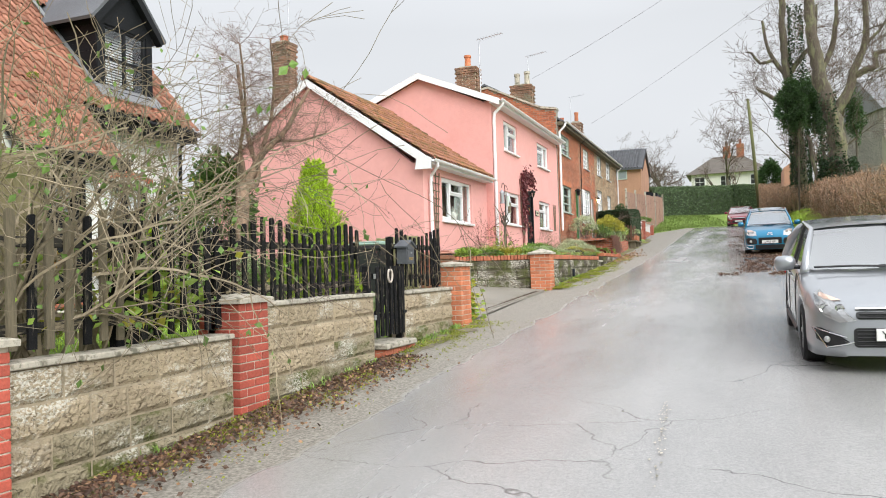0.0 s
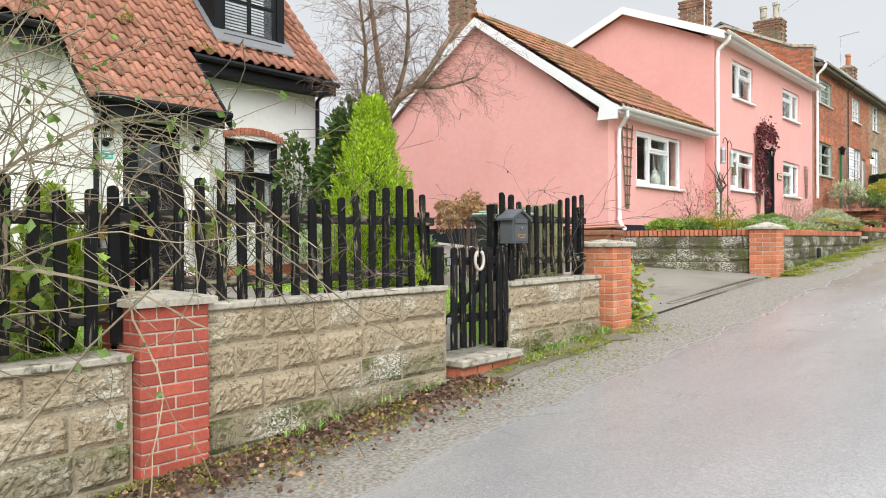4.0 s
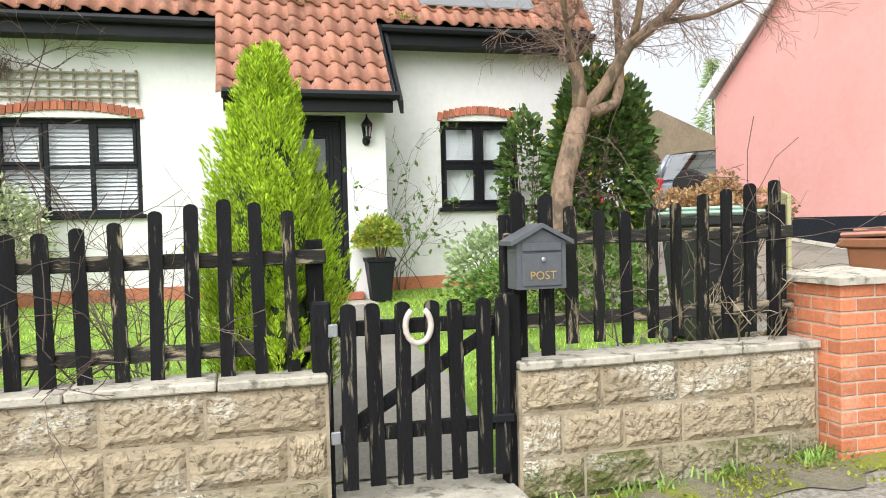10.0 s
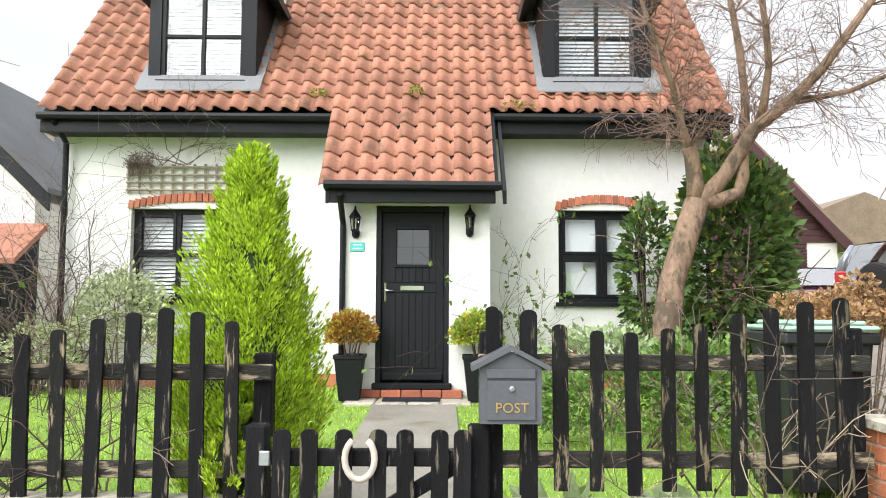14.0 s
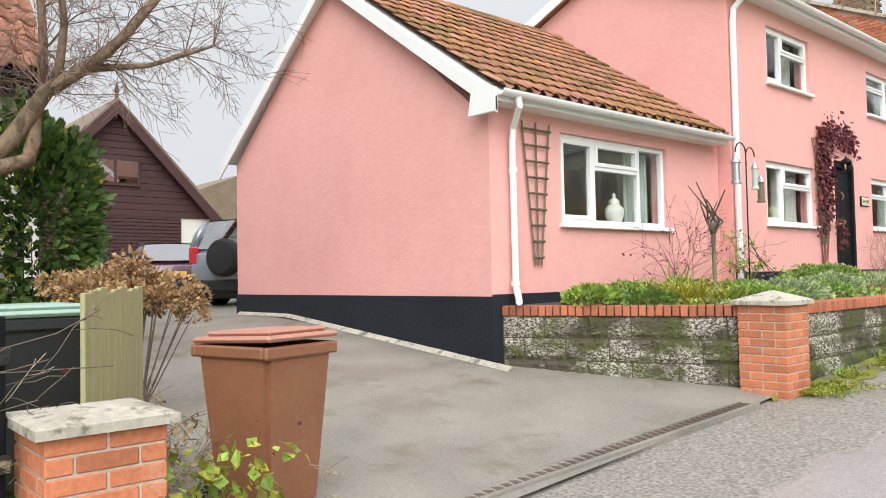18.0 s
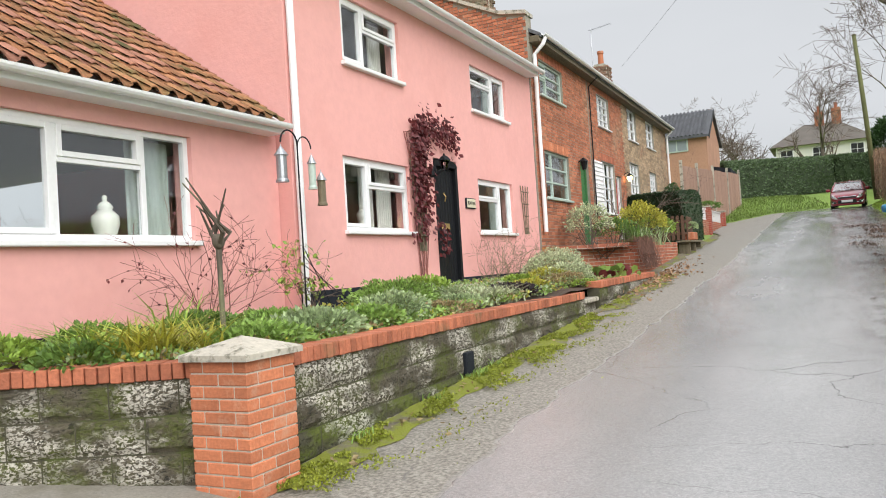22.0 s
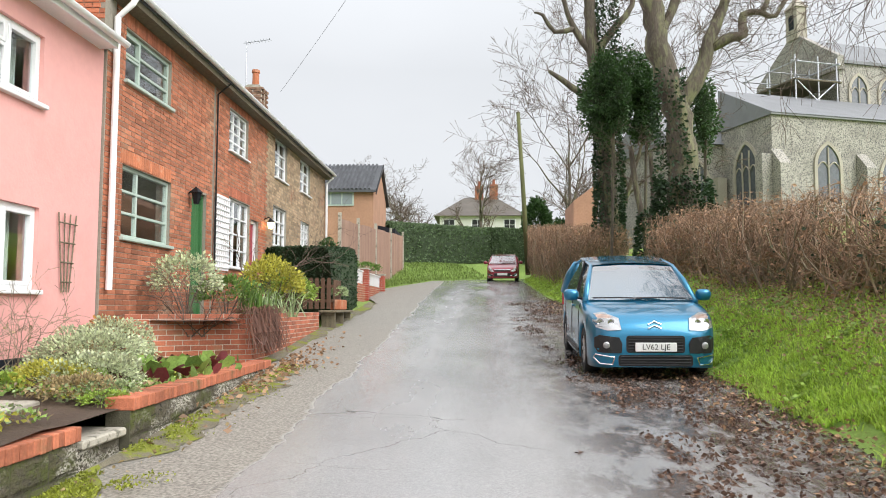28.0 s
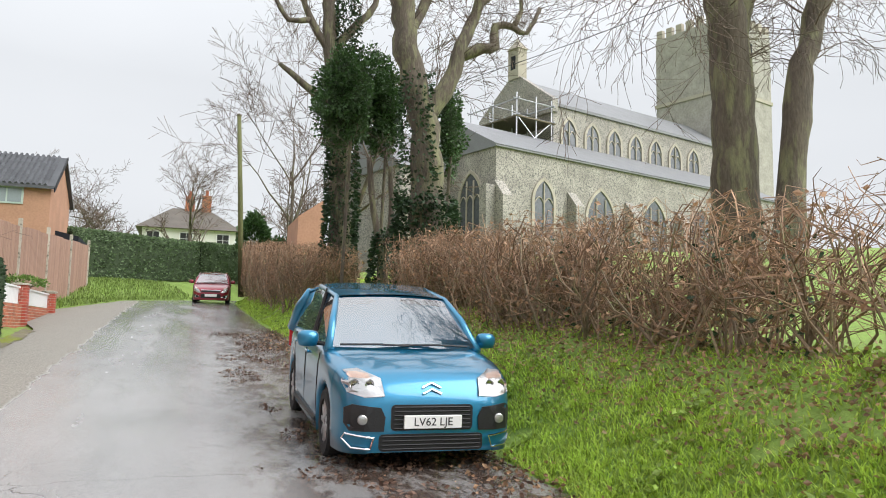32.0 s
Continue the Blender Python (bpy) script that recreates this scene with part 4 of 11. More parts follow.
window("window_9", P2X, 25.94, 27.58, 2.96, 3.92, ((.62, ((.36, 1), (.64, 0))), (.38, ((1, 1),))), WP, "white plastic casement window in pink wall", bar=.055, sash=.045)

# ---- brick terrace ----
BX = -6.35
terrace = thing("brick_terrace", (BX, 36.5, 2.2), "weathered red brick terrace of three cottages", "house")
bh = [(29.55, 31.22, 6.05, 6.82), (29.56, 31.32, 3.77, 4.82), (34.23, 35.53, 6.0, 6.88), (32.25, 33.0, 2.5, 4.86), (34.30, 35.75, 3.6, 5.03), (35.82, 36.45, 2.9, 4.75),
      (37.8, 39.05, 6.06, 7.08), (40.55, 41.88, 6.12, 7.08), (37.7, 39.07, 4.0, 5.32), (40.7, 41.87, 4.3, 5.29)]
obj("front_wall", *pierced(BX, .25, 29.0, 44.2, 1.6, 7.2, bh), M["mortar_grey"], terrace)
obj("end_wall", *prism([(BX, 1.6), (BX, 7.2), (-9.2, 8.9), (-12.0, 7.2), (-12.0, 1.6)], 1, 44.0, 44.22), M["brick_stuff"], terrace)
obj("parapet_wall", *prism([(BX + .02, 6.3), (BX + .02, 7.62), (-6.9, 7.72), (-9.0, 8.72), (-9.9, 8.6), (-11.6, 7.6), (-11.6, 6.3)], 1, 28.872, 29.2), M["mortar_grey"], terrace, "brick party wall raised above the pink roof")
obj("parapet_coping", *prism([(BX + .05, 7.62), (BX + .05, 7.70), (-6.9, 7.80), (-9.0, 8.80), (-9.9, 8.68), (-9.9, 8.6), (-9.0, 8.72), (-6.9, 7.72)], 1, 28.8, 29.26), M["coping"], terrace)
obj("back_wall", *prism([(29, 1.6), (44.2, 1.6), (44.2, 7.2), (29, 7.2)], 0, -12.0, -11.75), M["brick_stuff"], terrace)
for z in (2.4, 5.5, 7.2):
    obj("floor", *prism([(BX - .25, 29.2), (BX - .25, 44.0), (-11.8, 44.0), (-11.8, 29.2)], 2, z, z + .1), M["dark_room"], terrace)
obj("roof", *prism([(-6.08, 7.22), (-9.2, 8.98), (-12.3, 7.22), (-12.3, 7.14), (-9.2, 8.9), (-6.08, 7.14)], 1, 29.0, 44.3), M["slate"], terrace)
gutter(terrace, -6.03, 29.1, 44.3, 7.22, M["white_paint"], .055)
obj("eaves_board", *prism([(-6.10, 7.05), (-6.10, 7.18), (-6.34, 7.18), (-6.34, 7.05)], 1, 29.0, 44.25), M["wood_grey"], terrace)
obj("downpipe", *tube([(-6.03, 29.2, 7.15), (-6.08, 29.15, 7.0), (-6.27, 29.12, 6.8), (-6.27, 29.12, 3.0)], .045, 10), M["white_paint"], terrace, "white plastic downpipe")
obj("downpipe", *tube([(-6.05, 33.35, 7.1), (-6.29, 33.35, 6.9), (-6.29, 33.35, 3.0)], .017, 8), M["black_paint"], terrace)
obj("downpipe", *tube([(-6.05, 44.1, 7.1), (-6.27, 44.1, 6.9), (-6.27, 44.1, 3.4)], .04, 8), M["white_paint"], terrace)
M["sage"] = mat("sage_green_paint", (0.42, 0.50, 0.44), rough=.45, var=.08, bump=.05)
g6 = tuple((1, ((1, 0), (1, 0), (1, 0))) for _ in range(2))
g8 = tuple((1, ((1, 0), (1, 0), (1, 0), (1, 0))) for _ in range(3))
window("window_10", BX, 29.55, 31.22, 6.05, 6.82, ((.34, ((1, 1), (1, 0))), (.66, ((1, 0), (1, 0), (1, 0)))), M["sage"], "sage green casement window in red brick wall", bar=.05, sill=.05)
window("window_11", BX, 29.56, 31.32, 3.77, 4.82, ((.34, ((1, 0), (1, 0), (1, 0))), (.66, ((1, 0), (1, 0), (1, 0)))), M["sage"], "sage green casement window in red brick wall", bar=.05, sill=.05)
window("window_12", BX, 34.23, 35.53, 6.0, 6.88, g8, WP, "white small paned cottage window", bar=.04, sill=.04)
window("window_13", BX, 34.30, 35.75, 3.6, 5.03, g8, WP, "white small paned cottage window", bar=.04, sill=.04)
window("window_14", BX, 37.8, 39.05, 6.06, 7.08, g6, WP, "white sash window in brick wall", bar=.05, sill=.04)
window("window_15", BX, 40.55, 41.88, 6.12, 7.08, g6, WP, "white sash window in brick wall", bar=.05, sill=.04)
window("window_16", BX, 37.7, 39.07, 4.0, 5.32, g8, WP, "white small paned cottage window", bar=.05, sill=.04)
window("window_17", BX, 40.7, 41.87, 4.3, 5.29, g8, WP, "white small paned cottage window", bar=.05, sill=.04)

# ---- boundary wall of the cottage ----
def rough_blocks(count=6):
    """A few rock-faced stone blocks, 0.44 long, 0.21 high, the face towards +x inside a plain margin."""
    made = []
    for k in range(count):
        nu, nv = 22, 11
        V, F = [], []
        for j in range(nv + 1):
            for i in range(nu + 1):
                u, v = i / nu, j / nv
                edge = min(min(u, 1 - u) * .44, min(v, 1 - v) * .21)
                inner = smooth((edge - .012) / .022)
                p = Vector((u * 7, v * 5.5, k * 7.3))
                h = .004 + inner * (.006 + .020 * abs(noise.noise(p + Vector((0, noise.noise(p * .7) * 1.5, 0)))) + .010 * (1 + noise.noise(p * 2.3)))
                V.append((h if 0 < i < nu and 0 < j < nv else 0.0, (u - .5) * .44, v * .21))
        n = nu + 1
        for j in range(nv):
            for i in range(nu):
                F.append([j * n + i, j * n + i + 1, (j + 1) * n + i + 1, (j + 1) * n + i])
        k0 = len(V)
        V += [(-.05, -.22, 0), (-.05, .22, 0), (-.05, .22, .21), (-.05, -.22, .21)]
        F += [[0, k0, k0 + 1, nu][::-1], [nu, k0 + 1, k0 + 2, n * nv + nu][::-1], [n * nv + nu, k0 + 2, k0 + 3, n * nv][::-1], [n * nv, k0 + 3, k0, 0][::-1]]
        made.append((V, F))
    return made


BLOCKS = {}
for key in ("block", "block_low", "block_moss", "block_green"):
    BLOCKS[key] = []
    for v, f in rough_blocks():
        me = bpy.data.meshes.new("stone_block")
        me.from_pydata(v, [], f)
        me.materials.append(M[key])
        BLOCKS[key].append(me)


def block_wall(name, y0, y1, top, label, x=-4.15, key="block", mossy=0.16, cope=True, ground_z=road_z, seed=3, course=.225):
    """A wall of rock-faced blocks along y, its face towards +x."""
    rnd = random.Random(seed)
    w = thing(name, (x, (y0 + y1) / 2, ground_z((y0 + y1) / 2)), label, "garden wall")
    base = ground_z(y0) - .25
    obj("core", *prism([(y0, base), (y1, base), (y1, top - .005), (y0, top - .005)], 0, x - .2, x - .001), M["margin"], w)
    z, r = top - course, 0
    while z > base:
        y = y0 + .01
        first = True
        while y < y1 - .05:
            L = rnd.choice((.44, .44, .44, .34))
            if first and r % 2:
                L = .22
            first = False
            L = min(L, y1 - .01 - y)
            if y1 - .01 - (y + L) < .12:
                L = y1 - .01 - y
            near_ground = z - ground_z(y + L / 2)
            if near_ground > -course:
                b = new("stone_block", rnd.choice(BLOCKS["block_low" if near_ground < mossy else key]))
                b.parent = w
                b.matrix_basis = Matrix.Translation((x - w.location.x, y + L / 2 - w.location.y, z + .008 - w.location.z)) @ Matrix.Diagonal((rnd.uniform(.7, 1.3), (L - .014) / .44, (course - .016) / .21, 1))
            y += L
        z -= course
        r += 1
    if cope:
        y = y0
        while y < y1 - .02:
            L = min(rnd.uniform(.55, .65), y1 - y)
            dz = rnd.uniform(-.004, .004)
            cbox("coping_slab", (x - .23, y + .003, top + dz), (x + .035, y + L - .003, top + .044 + dz), M["coping"], w, c=.008)
            y += L
    return w


def brick_pillar(name, x1, y0, size, zb, top, material, label, peak=.05, over=.04):
    """A square brick pillar with a stone cap; x1 is its road side."""
    w = thing(name, (x1 - size / 2, y0 + size / 2, zb), label, "pillar", group="brick pillars")
    n = round((top - zb) / .075)
    obj("core", *prism([(x1 - size + .008, y0 + .008), (x1 - .008, y0 + .008), (x1 - .008, y0 + size - .008), (x1 - size + .008, y0 + size - .008)], 2, zb - .3, top), M["mortar"], w)
    h = size / 2
    cx, cy = x1 - h, y0 + h
    d = .1
    for k in range(-3, n):
        z0, z1 = zb + k * .075 + .005, zb + (k + 1) * .075 - .005
        for s in (-1, 1):
            rows = [((-h, -.005), (-1, s)), ((.005, h), (-1, s))]
            for a, b in ((-h, -.006), (.006, h)):
                lo, hi = ((a, s * h - (d if s > 0 else 0)), (b, s * h + (0 if s > 0 else d))) if k % 2 else ((s * h - (d if s > 0 else 0), a), (s * h + (0 if s > 0 else d), b))
                cbox("brick", (cx + lo[0], cy + lo[1], z0), (cx + hi[0], cy + hi[1], z1), material, w, c=.005)
            lo, hi = ((s * h - (d if s > 0 else 0), -h + d + .01), (s * h + (0 if s > 0 else d), h - d - .01)) if k % 2 else ((-h + d + .01, s * h - (d if s > 0 else 0)), (h - d - .01, s * h + (0 if s > 0 else d)))
            cbox("brick", (cx + lo[0], cy + lo[1], z0), (cx + hi[0], cy + hi[1], z1), material, w, c=.005)
    o = h + over
    V = [(cx + sx * o, cy + sy * o, top) for sx, sy in ((-1, -1), (1, -1), (1, 1), (-1, 1))] + [(cx + sx * o, cy + sy * o, top + .038) for sx, sy in ((-1, -1), (1, -1), (1, 1), (-1, 1))] + [(cx, cy, top + .042 + peak)]
    V += [(cx + sx * (o - .012), cy + sy * (o - .012), top + .045) for sx, sy in ((-1, -1), (1, -1), (1, 1), (-1, 1))]
    F = [[3, 2, 1, 0]] + [[i, (i + 1) % 4, 4 + (i + 1) % 4, 4 + i] for i in range(4)] + [[4 + i, 4 + (i + 1) % 4, 9 + (i + 1) % 4, 9 + i] for i in range(4)] + [[9 + i, 9 + (i + 1) % 4, 8] for i in range(4)]
    obj("cap_stone", *(V, F), M["coping"], w, "weathered concrete pillar cap")
    return w


M["brick_red"] = mat("dark_red_brick", (0.40, 0.085, 0.055), rough=0.8, var=0.22, big=2.5, fine=40, bump=0.3, rand=0.2, second=(0.50, 0.25, 0.2), second_scale=4.0, second_at=(0.66, 0.8))
block_wall("garden_wall", 3.36, 5.60, 1.06, "pale rock-faced stone block garden wall with coping", seed=3)
block_wall("garden_wall", 6.06, 8.38, 1.31, "buff rock-faced stone block garden wall with coping", seed=5)
block_wall("garden_wall", 9.31, 11.06, 1.30, "buff rock-faced stone block garden wall beside the gate", seed=8)
block_wall("garden_wall", -3.0, 2.9, 1.02, "pale rock-faced stone block garden wall with coping", seed=9)
brick_pillar("brick_pillar", -4.08, 5.61, .44, .31, 1.36, M["brick_red"], "red brick wall pillar with pale stone cap")
brick_pillar("brick_pillar", -4.08, 2.92, .44, .14, 1.22, M["brick_red"], "red brick wall pillar with pale stone cap")
brick_pillar("brick_pillar", -3.98, 11.06, .45, .68, 1.655, M["brick_orange"], "orange brick gate pillar with lichened cap", peak=.04)
brick_pillar("brick_pillar", -3.99, 17.0, .45, 1.08, 1.905, M["brick_orange"], "orange brick pillar at the flower bed corner", peak=.09)

# ---- picket fence and gate ----
def picket(name, y, x, z0, z1, parent, w=.075, t=.022, lean=0.0, material=None):
    n = 7
    pts = [(-w / 2, 0), (w / 2, 0)] + [(w / 2 * math.cos(i * math.pi / (n - 1)), (z1 - z0 - w * .35) + w * .35 * math.sin(i * math.pi / (n - 1))) for i in range(n)]
    vf = prism(pts, 0, -t / 2, t / 2)
    return obj(name, *moved(vf, Matrix.Translation((x, y, z0)) @ Matrix.Rotation(lean, 4, 'X')), material or M["wood_dark"], parent)


def picket_fence(name, y0, y1, z0, rails, top, label, x=-4.27, step=.152, seed=1, bare=.1, worn=.2):
    rnd = random.Random(seed)
    f = thing(name, (x, (y0 + y1) / 2, z0), label, "fence", group="picket fences")
    for z in rails:
        cbox("rail", (x - .055, y0, z - .035), (x - .013, y1, z + .035), M["rail_flaked"], f, c=.006)
    y = y0 + .06
    while y < y1 - .03:
        picket("picket", y + rnd.uniform(-.008, .008), x + rnd.uniform(-.003, .006), z0 + rnd.uniform(0, .03), top(y) + rnd.uniform(-.012, .012), f, w=rnd.uniform(.057, .068), lean=rnd.uniform(-.02, .02), material=M["wood_grey"] if rnd.random() < bare else M["wood_flaked"] if rnd.random() < worn else None)
        y += step
    for yy in (y0 + .05, y1 - .05):
        cbox("post", (x - .14, yy - .04, z0 - .3), (x - .058, yy + .04, top(yy) - .12), M["wood_dark"], f, c=.006)
    return f


scallop = lambda y: 2.10 + .07 * math.cos((y - 7.93) / 1.55 * 2 * math.pi)
picket_fence("picket_fence", 3.0, 4.55, 1.14, (1.30, 1.86), lambda y: 2.08 + .07 * math.cos((y - 4.6) / 1.5 * 6.283), "old grey picket fence of bare weathered wood", seed=22, bare=.6)
picket_fence("picket_fence", 4.6, 5.7, 1.14, (1.30, 1.86), lambda y: 2.08 + .07 * math.cos((y - 4.6) / 1.5 * 6.283), "old black picket fence with flaking paint and bare tips", seed=2, bare=.25, worn=.5)
picket_fence("picket_fence", 5.75, 8.40, 1.33, (1.47, 1.89), scallop, "black picket fence with scalloped top on the garden wall", seed=4, bare=0, worn=.12)
picket_fence("picket_fence", 9.30, 11.02, 1.37, (1.52, 1.94), lambda y: 2.145 + .075 * math.cos((y - 10.85) / 1.75 * 6.283), "black picket fence with scalloped top and flaking paint beside the gate", seed=6, bare=.0, worn=.45)

gate = thing("garden_gate", (-4.17, 8.84, .75), "black painted picket gate with horseshoe", "gate")
for i, y in enumerate((8.47, 8.60, 8.73, 8.87, 9.00, 9.13, 9.22)):
    picket("slat", y, -4.14, .80 + .01 * (i % 2), 1.67, gate, w=.072, lean=(-.01, .012, -.006)[i % 3])
for z in (1.05, 1.55):
    cbox("rail", (-4.20, 8.43, z - .035), (-4.153, 9.25, z + .035), M["wood_dark"], gate)
obj("brace", *moved(chamfer_box((-.02, -.46, -.03), (.02, .46, .03), .005), Matrix.Translation((-4.178, 8.84, 1.30)) @ Matrix.Rotation(radians(31), 4, 'X')), M["wood_dark"], gate)
M["steel"] = mat("galvanised_steel", (0.42, 0.43, 0.45), rough=.4, metal=.9, var=.15, bump=.1)
for z in (1.05, 1.55):
    cbox("hinge", (-4.148, 8.385, z - .03), (-4.130, 8.43, z + .03), M["steel"], gate, "galvanised hinge", c=.004)
hs = [(-4.115, 8.805 + .062 * math.sin(a), 1.555 - .085 * math.cos(a)) for a in [radians(d) for d in range(-150, 151, 20)]]
obj("horseshoe", *tube(hs, .015, 6), mat("old_horseshoe", (0.50, 0.44, 0.38), rough=.6, var=.2), gate, "pale rusted horseshoe", smooth=True)
cbox("latch", (-4.12, 9.16, 1.06), (-4.10, 9.27, 1.10), M["black_paint"], gate)
for y in (8.36, 9.30):
    gp = thing("gate_post", (-4.22, y, .7), "square black painted gate post", "post", group="gate posts")
    cbox("shaft", (-4.27, y - .045, .4), (-4.18, y + .045, 1.68), M["wood_dark"], gp, c=.01)
step = thing("gate_step", (-4.1, 8.85, .6), "worn concrete step with a brick below the gate", "step")
cbox("tread", (-4.5, 8.40, .66), (-3.98, 9.30, .73), M["coping"], step, c=.015)
for i in range(4):
    cbox("brick", (-4.4, 8.44 + i * .225, .56), (-4.03, 8.65 + i * .225, .655), M["brick"], step)
cbox("lower_tread", (-4.4, 8.38, .40), (-3.92, 8.75, .555), M["coping"], step, c=.02)
path = tagged(obj("garden_path", *sheet(span((-9.2, .4), (-4.45, 1)), span((8.42, .2), (9.28, .2)), lambda x, y: lawn_z(x, y) + .02 - (.30 * smooth((x + 5.3) / .9))), M["concrete"], smooth=True), "pale concrete garden path to the cottage door", "path", kind="structure")

# ---- post box on two pickets ----
M["box_grey"] = mat("grey_painted_metal", (0.085, 0.090, 0.10), rough=.5, var=.15, bump=.15)
M["brass"] = mat("brass_letters", (0.55, 0.38, 0.15), rough=.4, metal=.6, var=.1, bump=0)
box = thing("post_box", (-4.14, 9.43, 1.70), "grey metal post box with pitched lid on the fence", "post box")
obj("body", *prism([(9.30, 1.70), (9.555, 1.70), (9.555, 1.93), (9.428, 1.995), (9.30, 1.93)], 0, -4.24, -4.10), M["box_grey"], box)
for a, b in (((9.265, 1.915), (9.428, 2.0)), ((9.428, 2.0), (9.59, 1.915))):
    obj("lid", *prism([a, b, (b[0], b[1] + .022), (a[0], a[1] + .022)], 0, -4.26, -4.075), M["box_grey"], box)
cbox("flap", (-4.10, 9.325, 1.885), (-4.088, 9.53, 1.925), M["box_grey"], box, c=.004)
cbox("front_panel", (-4.10, 9.325, 1.715), (-4.090, 9.53, 1.875), M["box_grey"], box, c=.004)
obj("lock", *moved(lathe([(.011, 0), (.011, .012), (.007, .014)], (0, 0, 0), 10), Matrix.Translation((-4.09, 9.43, 1.845)) @ Matrix.Rotation(radians(90), 4, 'Y')), M["steel"], box, "round chrome lock")


def lettering(name, text, size, m, material, parent, label="", extrude=.0015):
    cu = bpy.data.curves.new(name, "FONT")
    cu.body, cu.size, cu.extrude = text, size, extrude
    cu.align_x, cu.align_y = "CENTER", "CENTER"
    cu.resolution_u = 3
    tmp = bpy.data.objects.new(name, cu)
    scene.collection.objects.link(tmp)
    me = bpy.data.meshes.new_from_object(tmp.evaluated_get(bpy.context.evaluated_depsgraph_get()))
    bpy.data.objects.remove(tmp)
    me.materials.clear()
    me.materials.append(material)
    ob = new(name, me)
    ob.parent = parent
    root = parent
    while root is not None and root.parent is not None:
        root = root.parent
    off = root.location if root is not None else Vector((0, 0, 0))
    ob.matrix_basis = Matrix.Translation(-off) @ m
    if label:
        tagged(ob, label)
    return ob


FACE_X = Matrix(((0, 0, 1, 0), (1, 0, 0, 0), (0, 1, 0, 0), (0, 0, 0, 1)))
lettering("lettering", "POST", .058, Matrix.Translation((-4.087, 9.43, 1.765)) @ FACE_X, M["brass"], box, "gold POST lettering")
for y in (9.37, 9.52):
    pp = picket("box_stake", y, -4.265, 1.3, 2.17, box, w=.07)

# ---- cottage door ----
door = thing("door_1", (-9.56, 8.8, 1.33), "black composite cottage door with small leaded pane", "door", kind="structure")
BP = M["black_paint"]
fr = [chamfer_box((-9.62, 8.39, 1.34), (-9.51, 8.45, 3.31), .006), chamfer_box((-9.62, 9.15, 1.34), (-9.51, 9.21, 3.31), .006), chamfer_box((-9.619, 8.45, 3.25), (-9.511, 9.15, 3.31), .006)]
obj("door_frame", *merge(fr), BP, door)
cbox("threshold", (-9.66, 8.36, 1.28), (-9.42, 9.24, 1.345), BP, door, c=.01)
leafx = -9.56
obj("door_leaf", *pierced(leafx, .045, 8.455, 9.145, 1.36, 3.245, [(8.62, 8.98, 2.66, 3.06)]), BP, door)
for i in range(7):
    y = 8.535 + i * .0755
    for a, b in (((1.5, 2.33), (2.46, 2.62)) if .0 < i < 6 else ((1.5, 2.33), (2.46, 3.15))):
        cbox("board", (leafx, y + .003, a), (leafx + .008, y + .0725, b), BP, door, c=.003)
cbox("mid_rail", (leafx, 8.535, 2.345), (leafx + .010, 9.065, 2.445), BP, door, c=.004)
cbox("weather_bar", (leafx, 8.46, 1.37), (leafx + .05, 9.14, 1.45), BP, door, c=.012)
ring = [chamfer_box((leafx - .02, 8.585, 2.625), (leafx + .02, 8.62, 3.095), .005), chamfer_box((leafx - .02, 8.98, 2.625), (leafx + .02, 9.015, 3.095), .005), chamfer_box((leafx - .019, 8.62, 2.625), (leafx + .019, 8.98, 2.66), .005), chamfer_box((leafx - .019, 8.62, 3.06), (leafx + .019, 8.98, 3.095), .005)]
obj("pane_frame", *merge(ring), BP, door)
for a, b, c, d in ((8.62, 8.797, 2.66, 2.857), (8.803, 8.98, 2.66, 2.857), (8.62, 8.797, 2.863, 3.06), (8.803, 8.98, 2.863, 3.06)):
    obj("pane", *prism([(a, c), (b, c), (b, d), (a, d)], 0, leafx - .03, leafx - .024), M["glass"], door).visible_shadow = False
cbox("came", (leafx - .032, 8.797, 2.66), (leafx - .02, 8.803, 3.06), M["lead"], door, c=.001)
cbox("came", (leafx - .033, 8.62, 2.857), (leafx - .021, 8.98, 2.863), M["lead"], door, c=.001)
M["chrome"] = mat("chrome", (0.75, 0.75, 0.76), rough=.15, metal=1.0, var=.05, bump=0)
cbox("letter_plate", (leafx + .008, 8.66, 2.365), (leafx + .022, 8.93, 2.425), M["chrome"], door, "chrome letter plate", c=.006)
cbox("handle_plate", (leafx, 8.475, 2.24), (leafx + .012, 8.505, 2.46), M["chrome"], door, "chrome handle plate", c=.005)
obj("handle", *tube([(leafx + .01, 8.49, 2.37), (leafx + .05, 8.49, 2.37), (leafx + .05, 8.58, 2.365)], .009, 8), M["chrome"], door, "chrome lever handle", smooth=True)
sill = thing("door_step", (-9.3, 8.77, 1.2), "brick and stone step with black boot scraper mat", "step")
for i in range(4):
    cbox("slab", (-9.45, 8.10 + i * .34, 1.13), (-8.98, 8.425 + i * .34, 1.185), M["coping"], sill, c=.012)
for i in range(5):
    cbox("brick", (-9.5, 8.24 + i * .225, 1.19), (-9.40, 8.455 + i * .225, 1.275), M["brick"], sill)
mat_ob = thing("door_mat", (-9.22, 8.82, 1.19), "dark rubber mat on the door step", "door mat")
cbox("pad", (-9.36, 8.5, 1.186), (-9.1, 9.1, 1.205), M["plinth"], mat_ob, c=.004)


